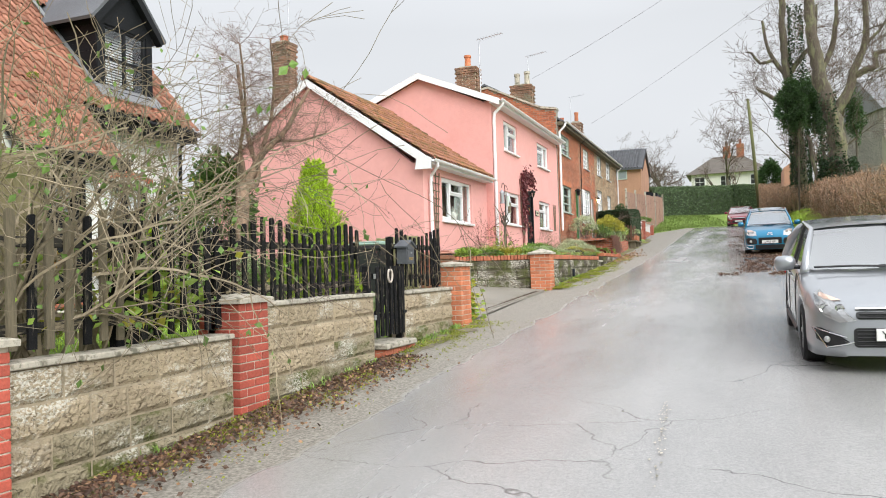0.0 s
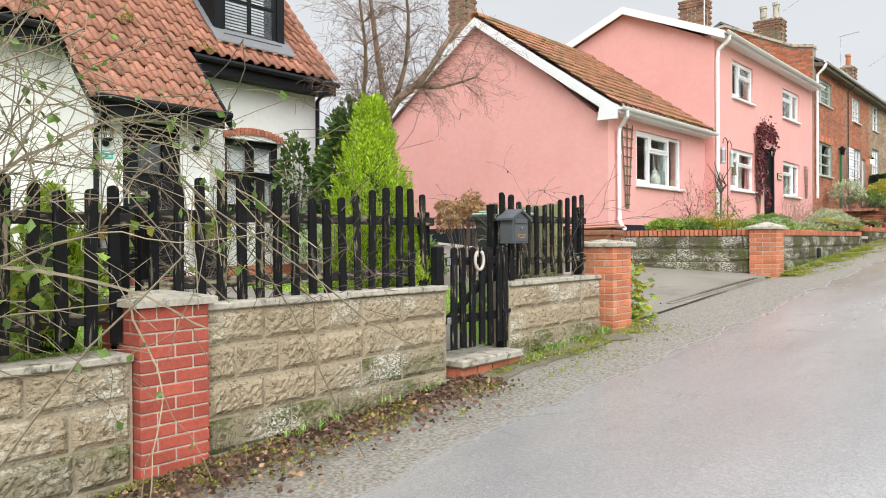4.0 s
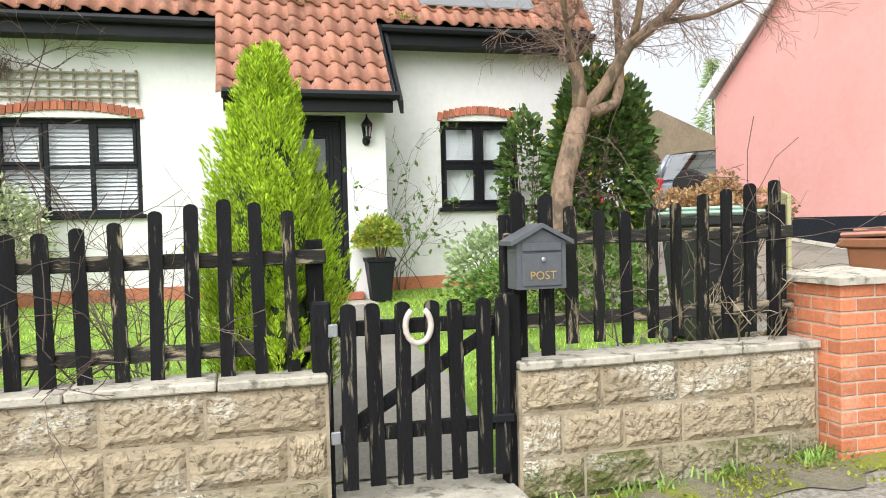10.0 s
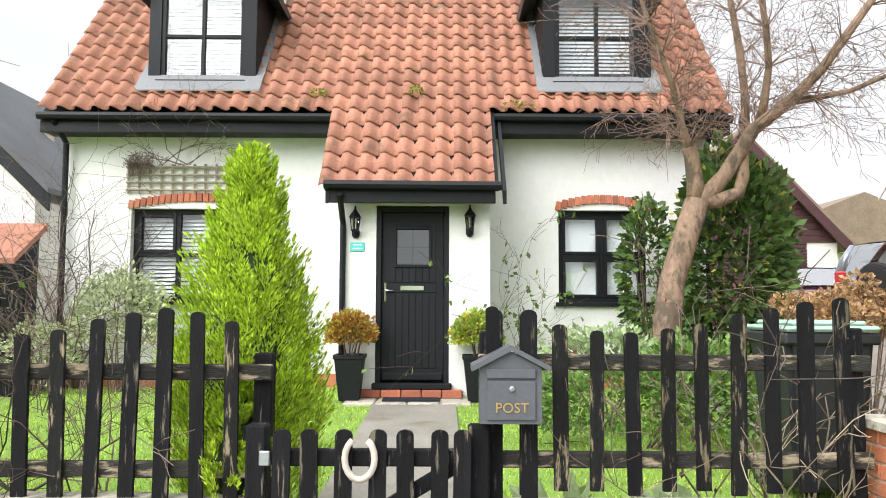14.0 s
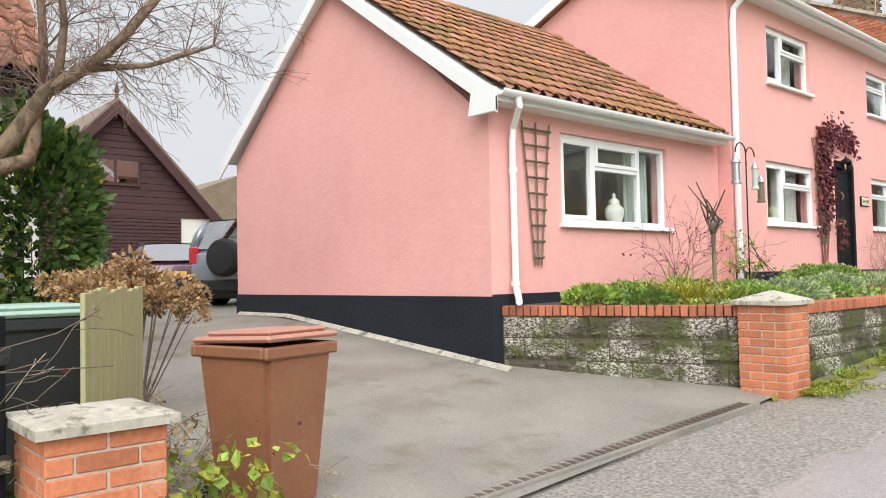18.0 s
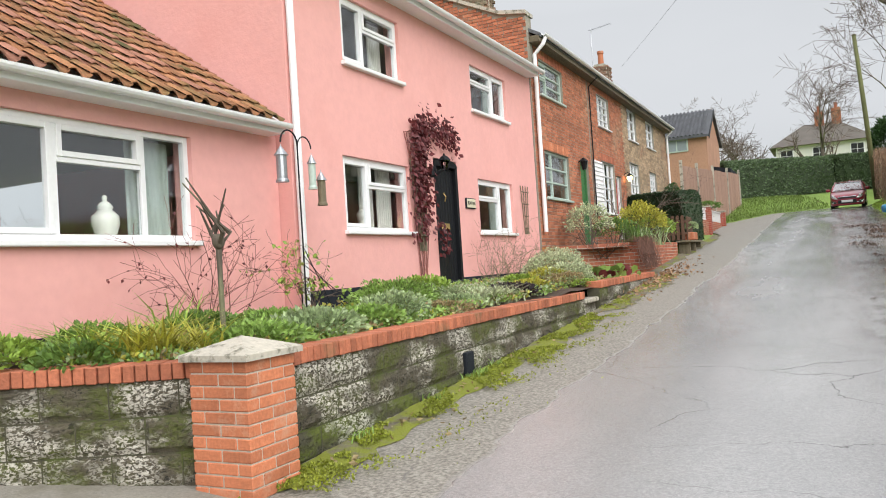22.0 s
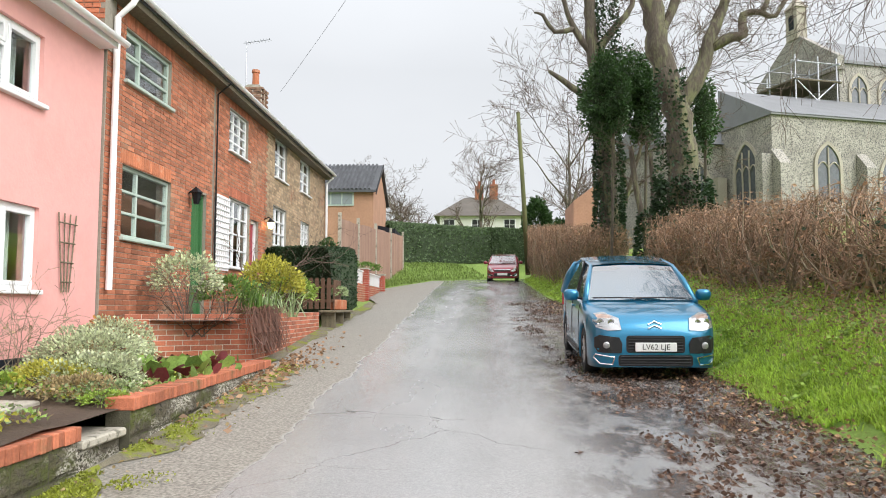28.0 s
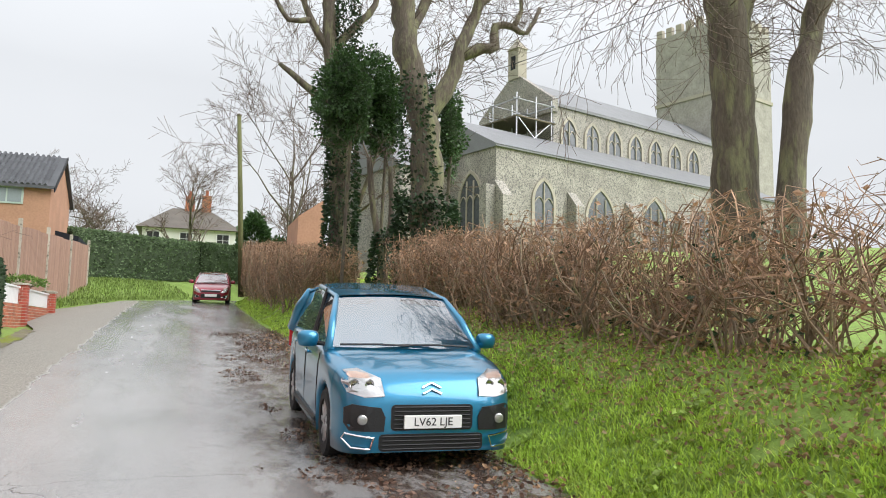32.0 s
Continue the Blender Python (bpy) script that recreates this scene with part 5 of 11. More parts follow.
def coach_lamp(y, z, x):
    l = thing("wall_lantern", (x, y, z), "black coach lantern on white porch wall", "wall lamp", group="porch lanterns")
    obj("bracket", *tube([(x, y, z - .13), (x + .05, y, z - .16), (x + .085, y, z - .10)], .014, 8), BP, l, smooth=True)
    obj("back_plate", *lathe([(.02, -.17), (.045, -.14), (.045, -.09), (.02, -.06)], (x + .012, y, z), 10), BP, l)
    obj("base", *lathe([(.03, -.11), (.055, -.09), (.05, -.075)], (x + .085, y, z), 6), BP, l)
    obj("glass", *lathe([(.042, -.075), (.060, .055)], (x + .085, y, z), 6), M["glass"], l).visible_shadow = False
    for k in range(6):
        a = k * math.pi / 3
        obj("bar", *tube([(x + .085 + .044 * math.cos(a), y + .044 * math.sin(a), z - .075), (x + .085 + .062 * math.cos(a), y + .062 * math.sin(a), z + .055)], .005, 4), BP, l)
    obj("roof", *lathe([(.078, .055), (.06, .085), (.03, .12), (.012, .15), (.012, .175), (.002, .19)], (x + .085, y, z), 6), BP, l)


coach_lamp(8.16, 3.12, PX)
coach_lamp(9.44, 3.14, PX)
plq = thing("name_plaque", (PX, 8.2, 2.86), "small turquoise plaque on the porch wall", "plaque")
cbox("plate", (PX, 8.10, 2.80), (PX + .012, 8.26, 2.905), mat("turquoise_glaze", (0.10, 0.52, 0.50), rough=.3, var=.1, bump=0), plq)
for k in range(2):
    cbox("script_bar", (PX + .012, 8.13, 2.83 + k * .04), (PX + .0135, 8.23, 2.84 + k * .04), M["white_paint"], plq)

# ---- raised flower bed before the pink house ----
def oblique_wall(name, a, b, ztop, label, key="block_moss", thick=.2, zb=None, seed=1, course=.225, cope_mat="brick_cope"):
    """A wall from a to b (x, y), facing to the right of its run, with a row of bricks on edge along its top."""
    rnd = random.Random(seed)
    a, b = Vector((*a, 0)), Vector((*b, 0))
    d = (b - a).normalized()
    L = (b - a).length
    n = Vector((d.y, -d.x, 0))
    w = thing(name, ((a.x + b.x) / 2, (a.y + b.y) / 2, ztop - .8), label, "garden wall")
    m = Matrix(((n.x, d.x, 0, a.x), (n.y, d.y, 0, a.y), (0, 0, 1, 0), (0, 0, 0, 1)))
    top = ztop - .105
    zb = zb if zb is not None else top - 1.0
    obj("core", *moved(prism([(0, zb), (L, zb), (L, top), (0, top)], 0, -thick, -.001), m), M["dark_joint"], w)
    z, r = top - course, 0
    inv = Matrix.Translation(-w.location)
    while z > zb - course:
        s = 0.005
        first = True
        while s < L - .05:
            k = .44 if not (first and r % 2) else .22
            first = False
            k = min(k, L - .005 - s)
            if L - s - k < .1:
                k = L - .005 - s
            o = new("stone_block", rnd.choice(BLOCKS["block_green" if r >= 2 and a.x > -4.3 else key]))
            o.parent = w
            o.matrix_basis = inv @ m @ Matrix.Translation((0, s + k / 2, z + .006)) @ Matrix.Diagonal((rnd.uniform(.6, 1.1), (k - .01) / .44, (course - .012) / .21, 1))
            s += k
        z -= course
        r += 1
    if cope_mat:
        nb = int(L / .0755)
        v, f = chamfer_box((-.215, -.0335, 0), (.03, .0335, .105), .006)
        me = bpy.data.meshes.new("coping_brick")
        me.from_pydata(v, [], f)
        me.materials.append(M[cope_mat])
        for i in range(nb):
            o = new("coping_brick", me)
            o.parent = w
            o.matrix_basis = inv @ m @ Matrix.Translation((rnd.uniform(-.004, .004), (i + .5) * L / nb, top + rnd.uniform(-.003, .003)))
    return w


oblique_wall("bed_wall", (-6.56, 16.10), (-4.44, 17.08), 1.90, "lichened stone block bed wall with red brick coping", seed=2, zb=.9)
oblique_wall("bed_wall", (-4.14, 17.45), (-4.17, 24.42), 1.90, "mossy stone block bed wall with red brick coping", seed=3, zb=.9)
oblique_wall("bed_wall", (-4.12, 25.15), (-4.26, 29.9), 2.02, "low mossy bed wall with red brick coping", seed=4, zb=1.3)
st = thing("bed_step", (-4.2, 24.8, 1.6), "mossy stone steps into the flower bed", "step")
cbox("slab", (-4.75, 24.44, 1.72), (-4.13, 25.13, 1.79), M["coping"], st, c=.015)
cbox("riser", (-4.7, 24.44, 1.4), (-4.19, 25.13, 1.72), M["block_moss"], st, c=.01)
cbox("upper_slab", (-5.6, 24.30, 1.93), (-4.9, 25.2, 1.99), M["coping"], st, c=.015)
cbox("door_slab", (-6.38, 24.0, 2.02), (-5.75, 25.35, 2.10), M["coping"], st, c=.015)


def bed_z(x, y):
    t = smooth((y - 16.3) / 10)
    return 1.80 + .14 * t + .10 * smooth((-4.3 - x) / 2.0) + .03 * noise.noise(Vector((x * 2, y * 2, 4)))


def bed_sheet():
    V, F = [], []
    ys = span((16.2, .3), (30.6, .3))
    n = 12
    for y in ys:
        xr = min(-4.25, -6.5 + (y - 16.15) / .98 * 2.1) if y < 17.3 else -4.2 if y < 29.5 else -4.6
        for i in range(n):
            x = lerp(-6.6, xr, i / (n - 1))
            V.append((x, y, bed_z(x, y)))
    for j in range(len(ys) - 1):
        for i in range(n - 1):
            F.append([j * n + i, j * n + i + 1, (j + 1) * n + i + 1, (j + 1) * n + i])
    return V, F


bed = tagged(obj("flower_bed", *bed_sheet(), M["soil"], smooth=True), "raised bed of dark soil before the pink house", "flower bed", kind="structure")

# ---- brick planter before the terrace ----
def brick_run(name, a, b, zb, zt, label, material=None, thick=.1, category="brick wall"):
    """A half-brick wall in stretcher bond from a to b, facing to the right of its run."""
    rnd = random.Random(int(a[1] * 10))
    a, b = Vector((*a, 0)), Vector((*b, 0))
    d = (b - a).normalized()
    L = (b - a).length
    nn = Vector((d.y, -d.x, 0))
    m = Matrix(((nn.x, d.x, 0, a.x), (nn.y, d.y, 0, a.y), (0, 0, 1, 0), (0, 0, 0, 1)))
    w = thing(name, ((a.x + b.x) / 2, (a.y + b.y) / 2, zb), label, category)
    obj("core", *moved(prism([(0, zb - .2), (L, zb - .2), (L, zt - .01), (0, zt - .01)], 0, -.2, -.006), m), M["mortar"], w)
    inv = Matrix.Translation(-w.location)
    v, f = chamfer_box((-.1, -.1075, 0), (0, .1075, .065), .005)
    me = bpy.data.meshes.new("brick")
    me.from_pydata(v, [], f)
    me.materials.append(material or M["brick"])
    rows = int((zt - zb) / .075)
    for r in range(rows + 1):
        z = zt - (r + 1) * .075
        s = -.1125 if r % 2 else 0
        while s < L - .02:
            k0, k1 = max(s, 0), min(s + .215, L)
            if k1 - k0 > .03:
                o = new("brick", me)
                o.parent = w
                o.matrix_basis = inv @ m @ Matrix.Translation((rnd.uniform(-.003, .003), (k0 + k1) / 2, z)) @ Matrix.Diagonal((1, (k1 - k0) / .215, 1, 1))
            s += .225
    return w


brick_run("planter_wall", (-6.1, 29.25), (-4.6, 30.2), 2.0, 2.68, "red brick planter wall full of shrubs")
brick_run("planter_wall", (-4.58, 30.22), (-4.62, 35.1), 1.95, 2.68, "red brick planter wall full of shrubs")
brick_run("planter_wall", (-4.62, 35.12), (-6.2, 35.2), 2.2, 2.68, "red brick planter end wall")
tagged(obj("planter_soil", *sheet(span((-6.34, .3), (-4.75, .3)), span((29.4, .4), (40, .4)), lambda x, y: 2.58 + .03 * max(0, y - 35) + .05 * noise.noise(Vector((x * 2, y * 2, 8)))), M["soil"], smooth=True), "dark soil of the terrace front gardens", "soil", kind="structure")

# ---- cars ----
from mathutils.bvhtree import BVHTree

def car_paint(name, base, metal=.35, rough=.28):
    m = mat(name, base, rough=rough, metal=metal, var=.06, big=2, fine=300, bump=0.0, coat=1.0, second=tuple(v * .8 + .012 for v in base), second_scale=3.0, second_at=(.55, .9))
    return m


M["rubber"] = mat("tyre_rubber", (0.018, 0.018, 0.019), rough=.85, var=.3, bump=.3)
M["alloy"] = mat("alloy_wheel", (0.42, 0.42, 0.43), rough=.35, metal=.85, var=.2, bump=0)
M["car_black"] = mat("black_plastic", (0.014, 0.014, 0.015), rough=.5, var=.2, bump=.1)
M["car_glass"] = glass_mat("car_glass", (0.62, 0.68, 0.67), .01)
M["car_glass"].node_tree.nodes["Principled BSDF"].inputs["IOR"].default_value = 2.2
M["car_glass"].node_tree.nodes["Principled BSDF"].inputs["Specular IOR Level"].default_value = 1.0
M["car_glass"].node_tree.nodes["Principled BSDF"].inputs["Coat Weight"].default_value = 1.0
M["car_glass"].node_tree.nodes["Principled BSDF"].inputs["Coat Roughness"].default_value = .01
M["car_glass"].node_tree.nodes["Principled BSDF"].inputs["Coat IOR"].default_value = 2.6
M["lens"] = glass_mat("lamp_lens", (.95, .95, .95), .05)
M["reflector"] = mat("lamp_reflector", (0.50, 0.50, 0.50), rough=.3, metal=.8, var=.1, bump=0)
M["amber"] = mat("amber_lens", (0.72, 0.52, 0.42), rough=.2, var=.1, bump=0)
M["tail_red"] = mat("tail_lamp", (0.55, 0.02, 0.03), rough=.12, var=.15, bump=0, coat=.6)
M["plate_white"] = mat("number_plate_white", (0.80, 0.80, 0.78), rough=.4, var=.03, bump=0)
M["plate_yellow"] = mat("number_plate_yellow", (0.75, 0.52, 0.04), rough=.4, var=.03, bump=0)
M["seat_cloth"] = mat("dark_seat_cloth", (0.03, 0.03, 0.033), rough=.9, var=.2, bump=.2)


def curve(table, s):
    """A smooth value through rows of (s, value)."""
    if s <= table[0][0]:
        return table[0][1]
    for i in range(len(table) - 1):
        a, b = table[i], table[i + 1]
        if s <= b[0]:
            p = table[i - 1] if i else a
            q = table[i + 2] if i + 2 < len(table) else b
            h = b[0] - a[0]
            ma = (b[1] - p[1]) / (b[0] - p[0]) * h if b[0] > p[0] else 0
            mb = (q[1] - a[1]) / (q[0] - a[0]) * h if q[0] > a[0] else 0
            t = (s - a[0]) / h
            return (2 * t ** 3 - 3 * t * t + 1) * a[1] + (t ** 3 - 2 * t * t + t) * ma + (-2 * t ** 3 + 3 * t * t) * b[1] + (t ** 3 - t * t) * mb
    return table[-1][1]


def car(name, label, paint, S, plate="", rear_plate="", spare=False, group="parked cars"):
    """A hatchback, nose at y = 0 and pointing to -y, on z = 0. S holds its measures."""
    c = thing(name, (0, 0, 0), label, "car", group)
    L, hw, wheels, R = S["length"], S["half"], S["wheels"], S["wheel"]
    wide, top, shoulder, low = S["wide"], S["top"], S["shoulder"], S["low"]
    arch = R + .045
    st = set(i * L / 56 for i in range(57))
    for wy in wheels:
        st |= {wy + arch * math.cos(i * math.pi / 12) for i in range(13)}
    st = sorted(s for s in st if 0 <= s <= L)
    V, F = [], []
    n = 11
    for s in st:
        w, t, sh, b = curve(wide, s) * hw, curve(top, s), curve(shoulder, s), curve(low, s)
        for wy in wheels:
            if abs(s - wy) < arch:
                b = max(b, R + math.sqrt(max(0, arch * arch - (s - wy) ** 2)))
        b = min(b, sh - .12)
        ring = [(w * .93, b + .01), (w * .985, b), (w * 1.0, lerp(b, sh, .22)), (w * 1.003, lerp(b, sh, .5)), (w * .998, lerp(b, sh, .78)), (w * .972, sh - .015), (w * .93, sh + .35 * (t - sh)),
                (w * .80, sh + .72 * (t - sh)), (w * .55, sh + .92 * (t - sh)), (w * .28, t - .004), (0, t)]
        V += [(x, s, z) for x, z in ring] + [(-x, s, z) for x, z in ring[-2::-1]]
    k = 2 * n - 1
    for j in range(len(st) - 1):
        for i in range(k - 1):
            F.append([j * k + i, j * k + i + 1, (j + 1) * k + i + 1, (j + 1) * k + i])
    F.append(list(range(k))[::-1])
    F.append([(len(st) - 1) * k + i for i in range(k)])
    F = [q[::-1] for q in F]
    obj("body", V, F, paint, c, smooth=True)
    cbox("underbody", (-hw * .8, .12, .16), (hw * .8, L - .12, .55), M["car_black"], c, c=.05)
    # cabin
    cow, rf, rb, tail = S["cowl"], S["roof_front"], S["roof_back"], S["tail"]
    wr = hw * S.get("roof_half", .70)
    wb = hw * .93
    H = S["height"]

    def across(y, z, w, bow_y=0.0, bow_z=0.0, m=9):
        return [(w * (2 * i / (m - 1) - 1), y + bow_y * (1 - (2 * i / (m - 1) - 1) ** 2), z + bow_z * (1 - (2 * i / (m - 1) - 1) ** 2)) for i in range(m)]

    def skin(rows):
        m = len(rows[0])
        return [p for r in rows for p in r], [[j * m + i, j * m + i + 1, (j + 1) * m + i + 1, (j + 1) * m + i] for j in range(len(rows) - 1) for i in range(m - 1)]
    rows = [across(cow[0], cow[1], wb - .05, -.13, 0), across(lerp(cow[0], rf[0], .5), lerp(cow[1], rf[1], .53), lerp(wb - .05, wr, .5), -.11, .01), across(rf[0], rf[1], wr - .01, -.08, .03)]
    obj("windscreen", *skin(rows), M["car_glass"], c, "raked windscreen", smooth=True).visible_shadow = False
    mid = lerp(rf[0], rb[0], .45)
    rows = [across(rf[0] - .01, rf[1] + .004, wr + .015, -.09, .035), across(mid, H, wr + .03, 0, .03), across(rb[0], rb[1], wr + .0, .05, .03)]
    rv, rf_ = skin(rows)
    under = [(p[0], p[1], p[2] - .035) for p in rv]
    kk = len(rv)
    obj("roof", rv + under, rf_ + [[i + kk for i in q[::-1]] for q in rf_], paint, c, smooth=True)
    rows = [across(rb[0], rb[1] - .01, wr - .02, .05, .02), across(tail[0], tail[1], wb - .09, .06, 0)]
    obj("rear_window", *skin(rows), M["car_glass"], c, smooth=True).visible_shadow = False
    for s in (-1, 1):
        obj("a_pillar", *tube([(s * (wb - .02), cow[0] + .03, cow[1] - .04), (s * lerp(wb, wr, .5), lerp(cow[0], rf[0], .5), lerp(cow[1], rf[1], .55)), (s * (wr + .012), rf[0], rf[1] - .005), (s * (wr + .035), mid, H - .025), (s * (wr + .005), rb[0], rb[1] - .015)], [.05, .038, .03, .028, .03], 8), paint, c, smooth=True)
        obj("c_pillar", *tube([(s * (wr + .0), rb[0] - .02, rb[1] - .02), (s * lerp(wr, wb, .5), lerp(rb[0], tail[0], .5), lerp(rb[1], tail[1], .5)), (s * (wb - .03), tail[0] - .02, tail[1] - .06)], [.06, .085, .10], 8), paint, c, smooth=True)
        dy = S["doors"]
        g = [(s * (wb - .015), cow[0] + .14, cow[1] - .03), (s * (wb - .005), tail[0] - .18, tail[1] - .02), (s * (wr + .02), rb[0] - .10, rb[1] - .05), (s * (wr + .035), mid, H - .05), (s * (wr + .025), rf[0] + .04, rf[1] - .035)]
        obj("side_window", g, [[0, 1, 2, 3, 4] if s > 0 else [4, 3, 2, 1, 0]], M["car_glass"], c).visible_shadow = False
        for y in dy[1:-1]:
            t = (y - rf[0]) / (rb[0] - rf[0])
            obj("b_pillar", *tube([(s * (wb + .0), y - .03, cow[1] - .03), (s * (wr + .03), y + .02, H - .05)], .028, 6), M["car_black"], c)
        for y in dy:
            sh = curve(shoulder, y)
            pts = [(s * (curve(wide, y) * hw * f + .0015), y, lerp(curve(low, y) + .12, sh, q)) for f, q in ((.992, .02), (1.001, .25), (1.003, .5), (.998, .78), (.975, .97))]
            obj("door_seam", *tube(pts, .005, 4), M["car_black"], c)
        for y in dy[1:]:
            cbox("door_handle", (min(s * (hw * .985), s * (hw + .022)), y - .24, curve(shoulder, y) - .13), (max(s * (hw * .985), s * (hw + .022)), y - .07, curve(shoulder, y) - .10), paint, c, c=.01)
        sk = [(s * (hw * .99), y, .27) for y in (wheels[0] + arch + .05, L / 2, wheels[1] - arch - .05)]
        obj("sill_strip", *tube(sk, .03, 6), M["car_black"], c)
        for wy in wheels:
            x = s * (hw - .115)
            wl = obj("wheel", *moved(lathe([(R * .62, -.10), (R * .93, -.10), (R, -.07), (R, .07), (R * .93, .10), (R * .66, .10), (R * .64, .06)], (0, 0, 0), 28), Matrix.Translation((x, wy, R)) @ Matrix.Rotation(s * radians(90), 4, 'Y')), M["rubber"], c, smooth=False)
            obj("rim", *moved(lathe([(R * .66, .085), (R * .60, .095), (R * .58, .05), (R * .18, .03), (R * .16, .07), (R * .02, .075)], (0, 0, 0), 24), Matrix.Translation((x, wy, R)) @ Matrix.Rotation(s * radians(90), 4, 'Y')), M["car_black"], wl, "alloy wheel rim")
            sp = []
            for q in range(S.get("spokes", 5)):
                a = q * 2 * math.pi / S.get("spokes", 5)
                sp.append(moved(chamfer_box((-.028, R * .1, .05), (.028, R * .64, .092), .008), Matrix.Translation((x, wy, R)) @ Matrix.Rotation(s * radians(90), 4, 'Y') @ Matrix.Rotation(a, 4, 'Z')))
            obj("spokes", *merge(sp), M["alloy"], wl, "grey alloy spokes")
        my, mz = cow[0] + .26, cow[1] + .06
        mir = lathe([(.02, -.10), (.085, -.085), (.105, -.02), (.105, .04), (.075, .085), (.02, .095)], (0, 0, 0), 14)
        obj("door_mirror", *moved(mir, Matrix.Translation((s * (hw + .10), my, mz)) @ Matrix.Diagonal((1.05, .75, .85, 1))), paint, c, "rounded door mirror", smooth=True)
        obj("mirror_arm", *tube([(s * (wb - .03), my + .03, mz - .06), (s * (hw + .05), my, mz - .04)], .025, 6), M["car_black"], c)
    # interior
    cbox("dashboard", (-wb + .1, cow[0] + .02, cow[1] - .25), (wb - .1, cow[0] + .45, cow[1] - .05), M["seat_cloth"], c, c=.06)
    for s in (-1, 1):
        cbox("seat", (s * .36 - .24, cow[0] + 1.0, .5), (s * .36 + .24, cow[0] + 1.16, cow[1] + .12), M["seat_cloth"], c, c=.06)
        cbox("headrest", (s * .36 - .13, cow[0] + 1.04, cow[1] + .16), (s * .36 + .13, cow[0] + 1.14, cow[1] + .34), M["seat_cloth"], c, c=.04)
        obj("wiper", *tube([(s * .3 - .38, cow[0] - .10, cow[1] + .03), (s * .3 + .0, cow[0] - .105, cow[1] + .035), (s * .3 + .30, cow[0] - .12, cow[1] + .025)], .011, 5), M["car_black"], c)
    cbox("rear_bench", (-.55, rb[0] - .75, .5), (.55, rb[0] - .6, cow[1] + .05), M["seat_cloth"], c, c=.05)
    # nose

    shell = BVHTree.FromPolygons([Vector(q) for q in V], F)

    def nose(x, z, out=0.0):
        """The place on the nose at this side offset and height."""
        for k_ in (1.0, .97, .94, .9, .8):
            hit = shell.ray_cast(Vector((x * k_, -1, z)), Vector((0, 1, 0)))[0]
            if hit is not None and hit.y < L * .4:
                return (x * k_, hit.y - out, z)
        return (x * .8, .3 - out, z)

    def panel(pname, outline, material, out=.012, thick=.03, lab="", parent=None):
        """A panel that follows the nose: outline of (x, z), filled by shrinking rings."""
        m_ = len(outline)
        dense = []
        for i in range(m_):
            (xa, za), (xb, zb) = outline[i], outline[(i + 1) % m_]
            k_ = max(1, int(math.hypot(xb - xa, zb - za) / .05))
            dense += [(lerp(xa, xb, q / k_), lerp(za, zb, q / k_)) for q in range(k_)]
        m_ = len(dense)
        cx, cz = sum(p[0] for p in dense) / m_, sum(p[1] for p in dense) / m_
        vs = [(q[0], q[1] + thick + out, q[2]) for q in [nose(x, z, out) for x, z in dense]]
        for g in (1.0, .7, .4):
            vs += [nose(cx + (x - cx) * g, cz + (z - cz) * g, out) for x, z in dense]
        vs.append(nose(cx, cz, out))
        fs = []
        for r_ in range(3):
            fs += [[r_ * m_ + (i + 1) % m_, r_ * m_ + i, (r_ + 1) * m_ + i, (r_ + 1) * m_ + (i + 1) % m_] for i in range(m_)]
        fs += [[3 * m_ + (i + 1) % m_, 3 * m_ + i, 4 * m_] for i in range(m_)]
        area = sum(dense[i][0] * dense[(i + 1) % m_][1] - dense[(i + 1) % m_][0] * dense[i][1] for i in range(m_))
        if area > 0:
            fs = [q[::-1] for q in fs]
        return obj(pname, vs, fs, material, parent or c, lab, smooth=False)

    def rounded(x0, x1, z0, z1, r=.03, m_=3, skew=0.0):
        pts = []
        for cx, cz, a0 in ((x1 - r, z0 + r, -90), (x1 - r, z1 - r, 0), (x0 + r, z1 - r, 90), (x0 + r, z0 + r, 180)):
            for i in range(m_ + 1):
                a = radians(a0 + 90 * i / m_)
                x, z = cx + r * math.cos(a), cz + r * math.sin(a)
                pts.append((x, z + skew * (x - x0)))
        return pts
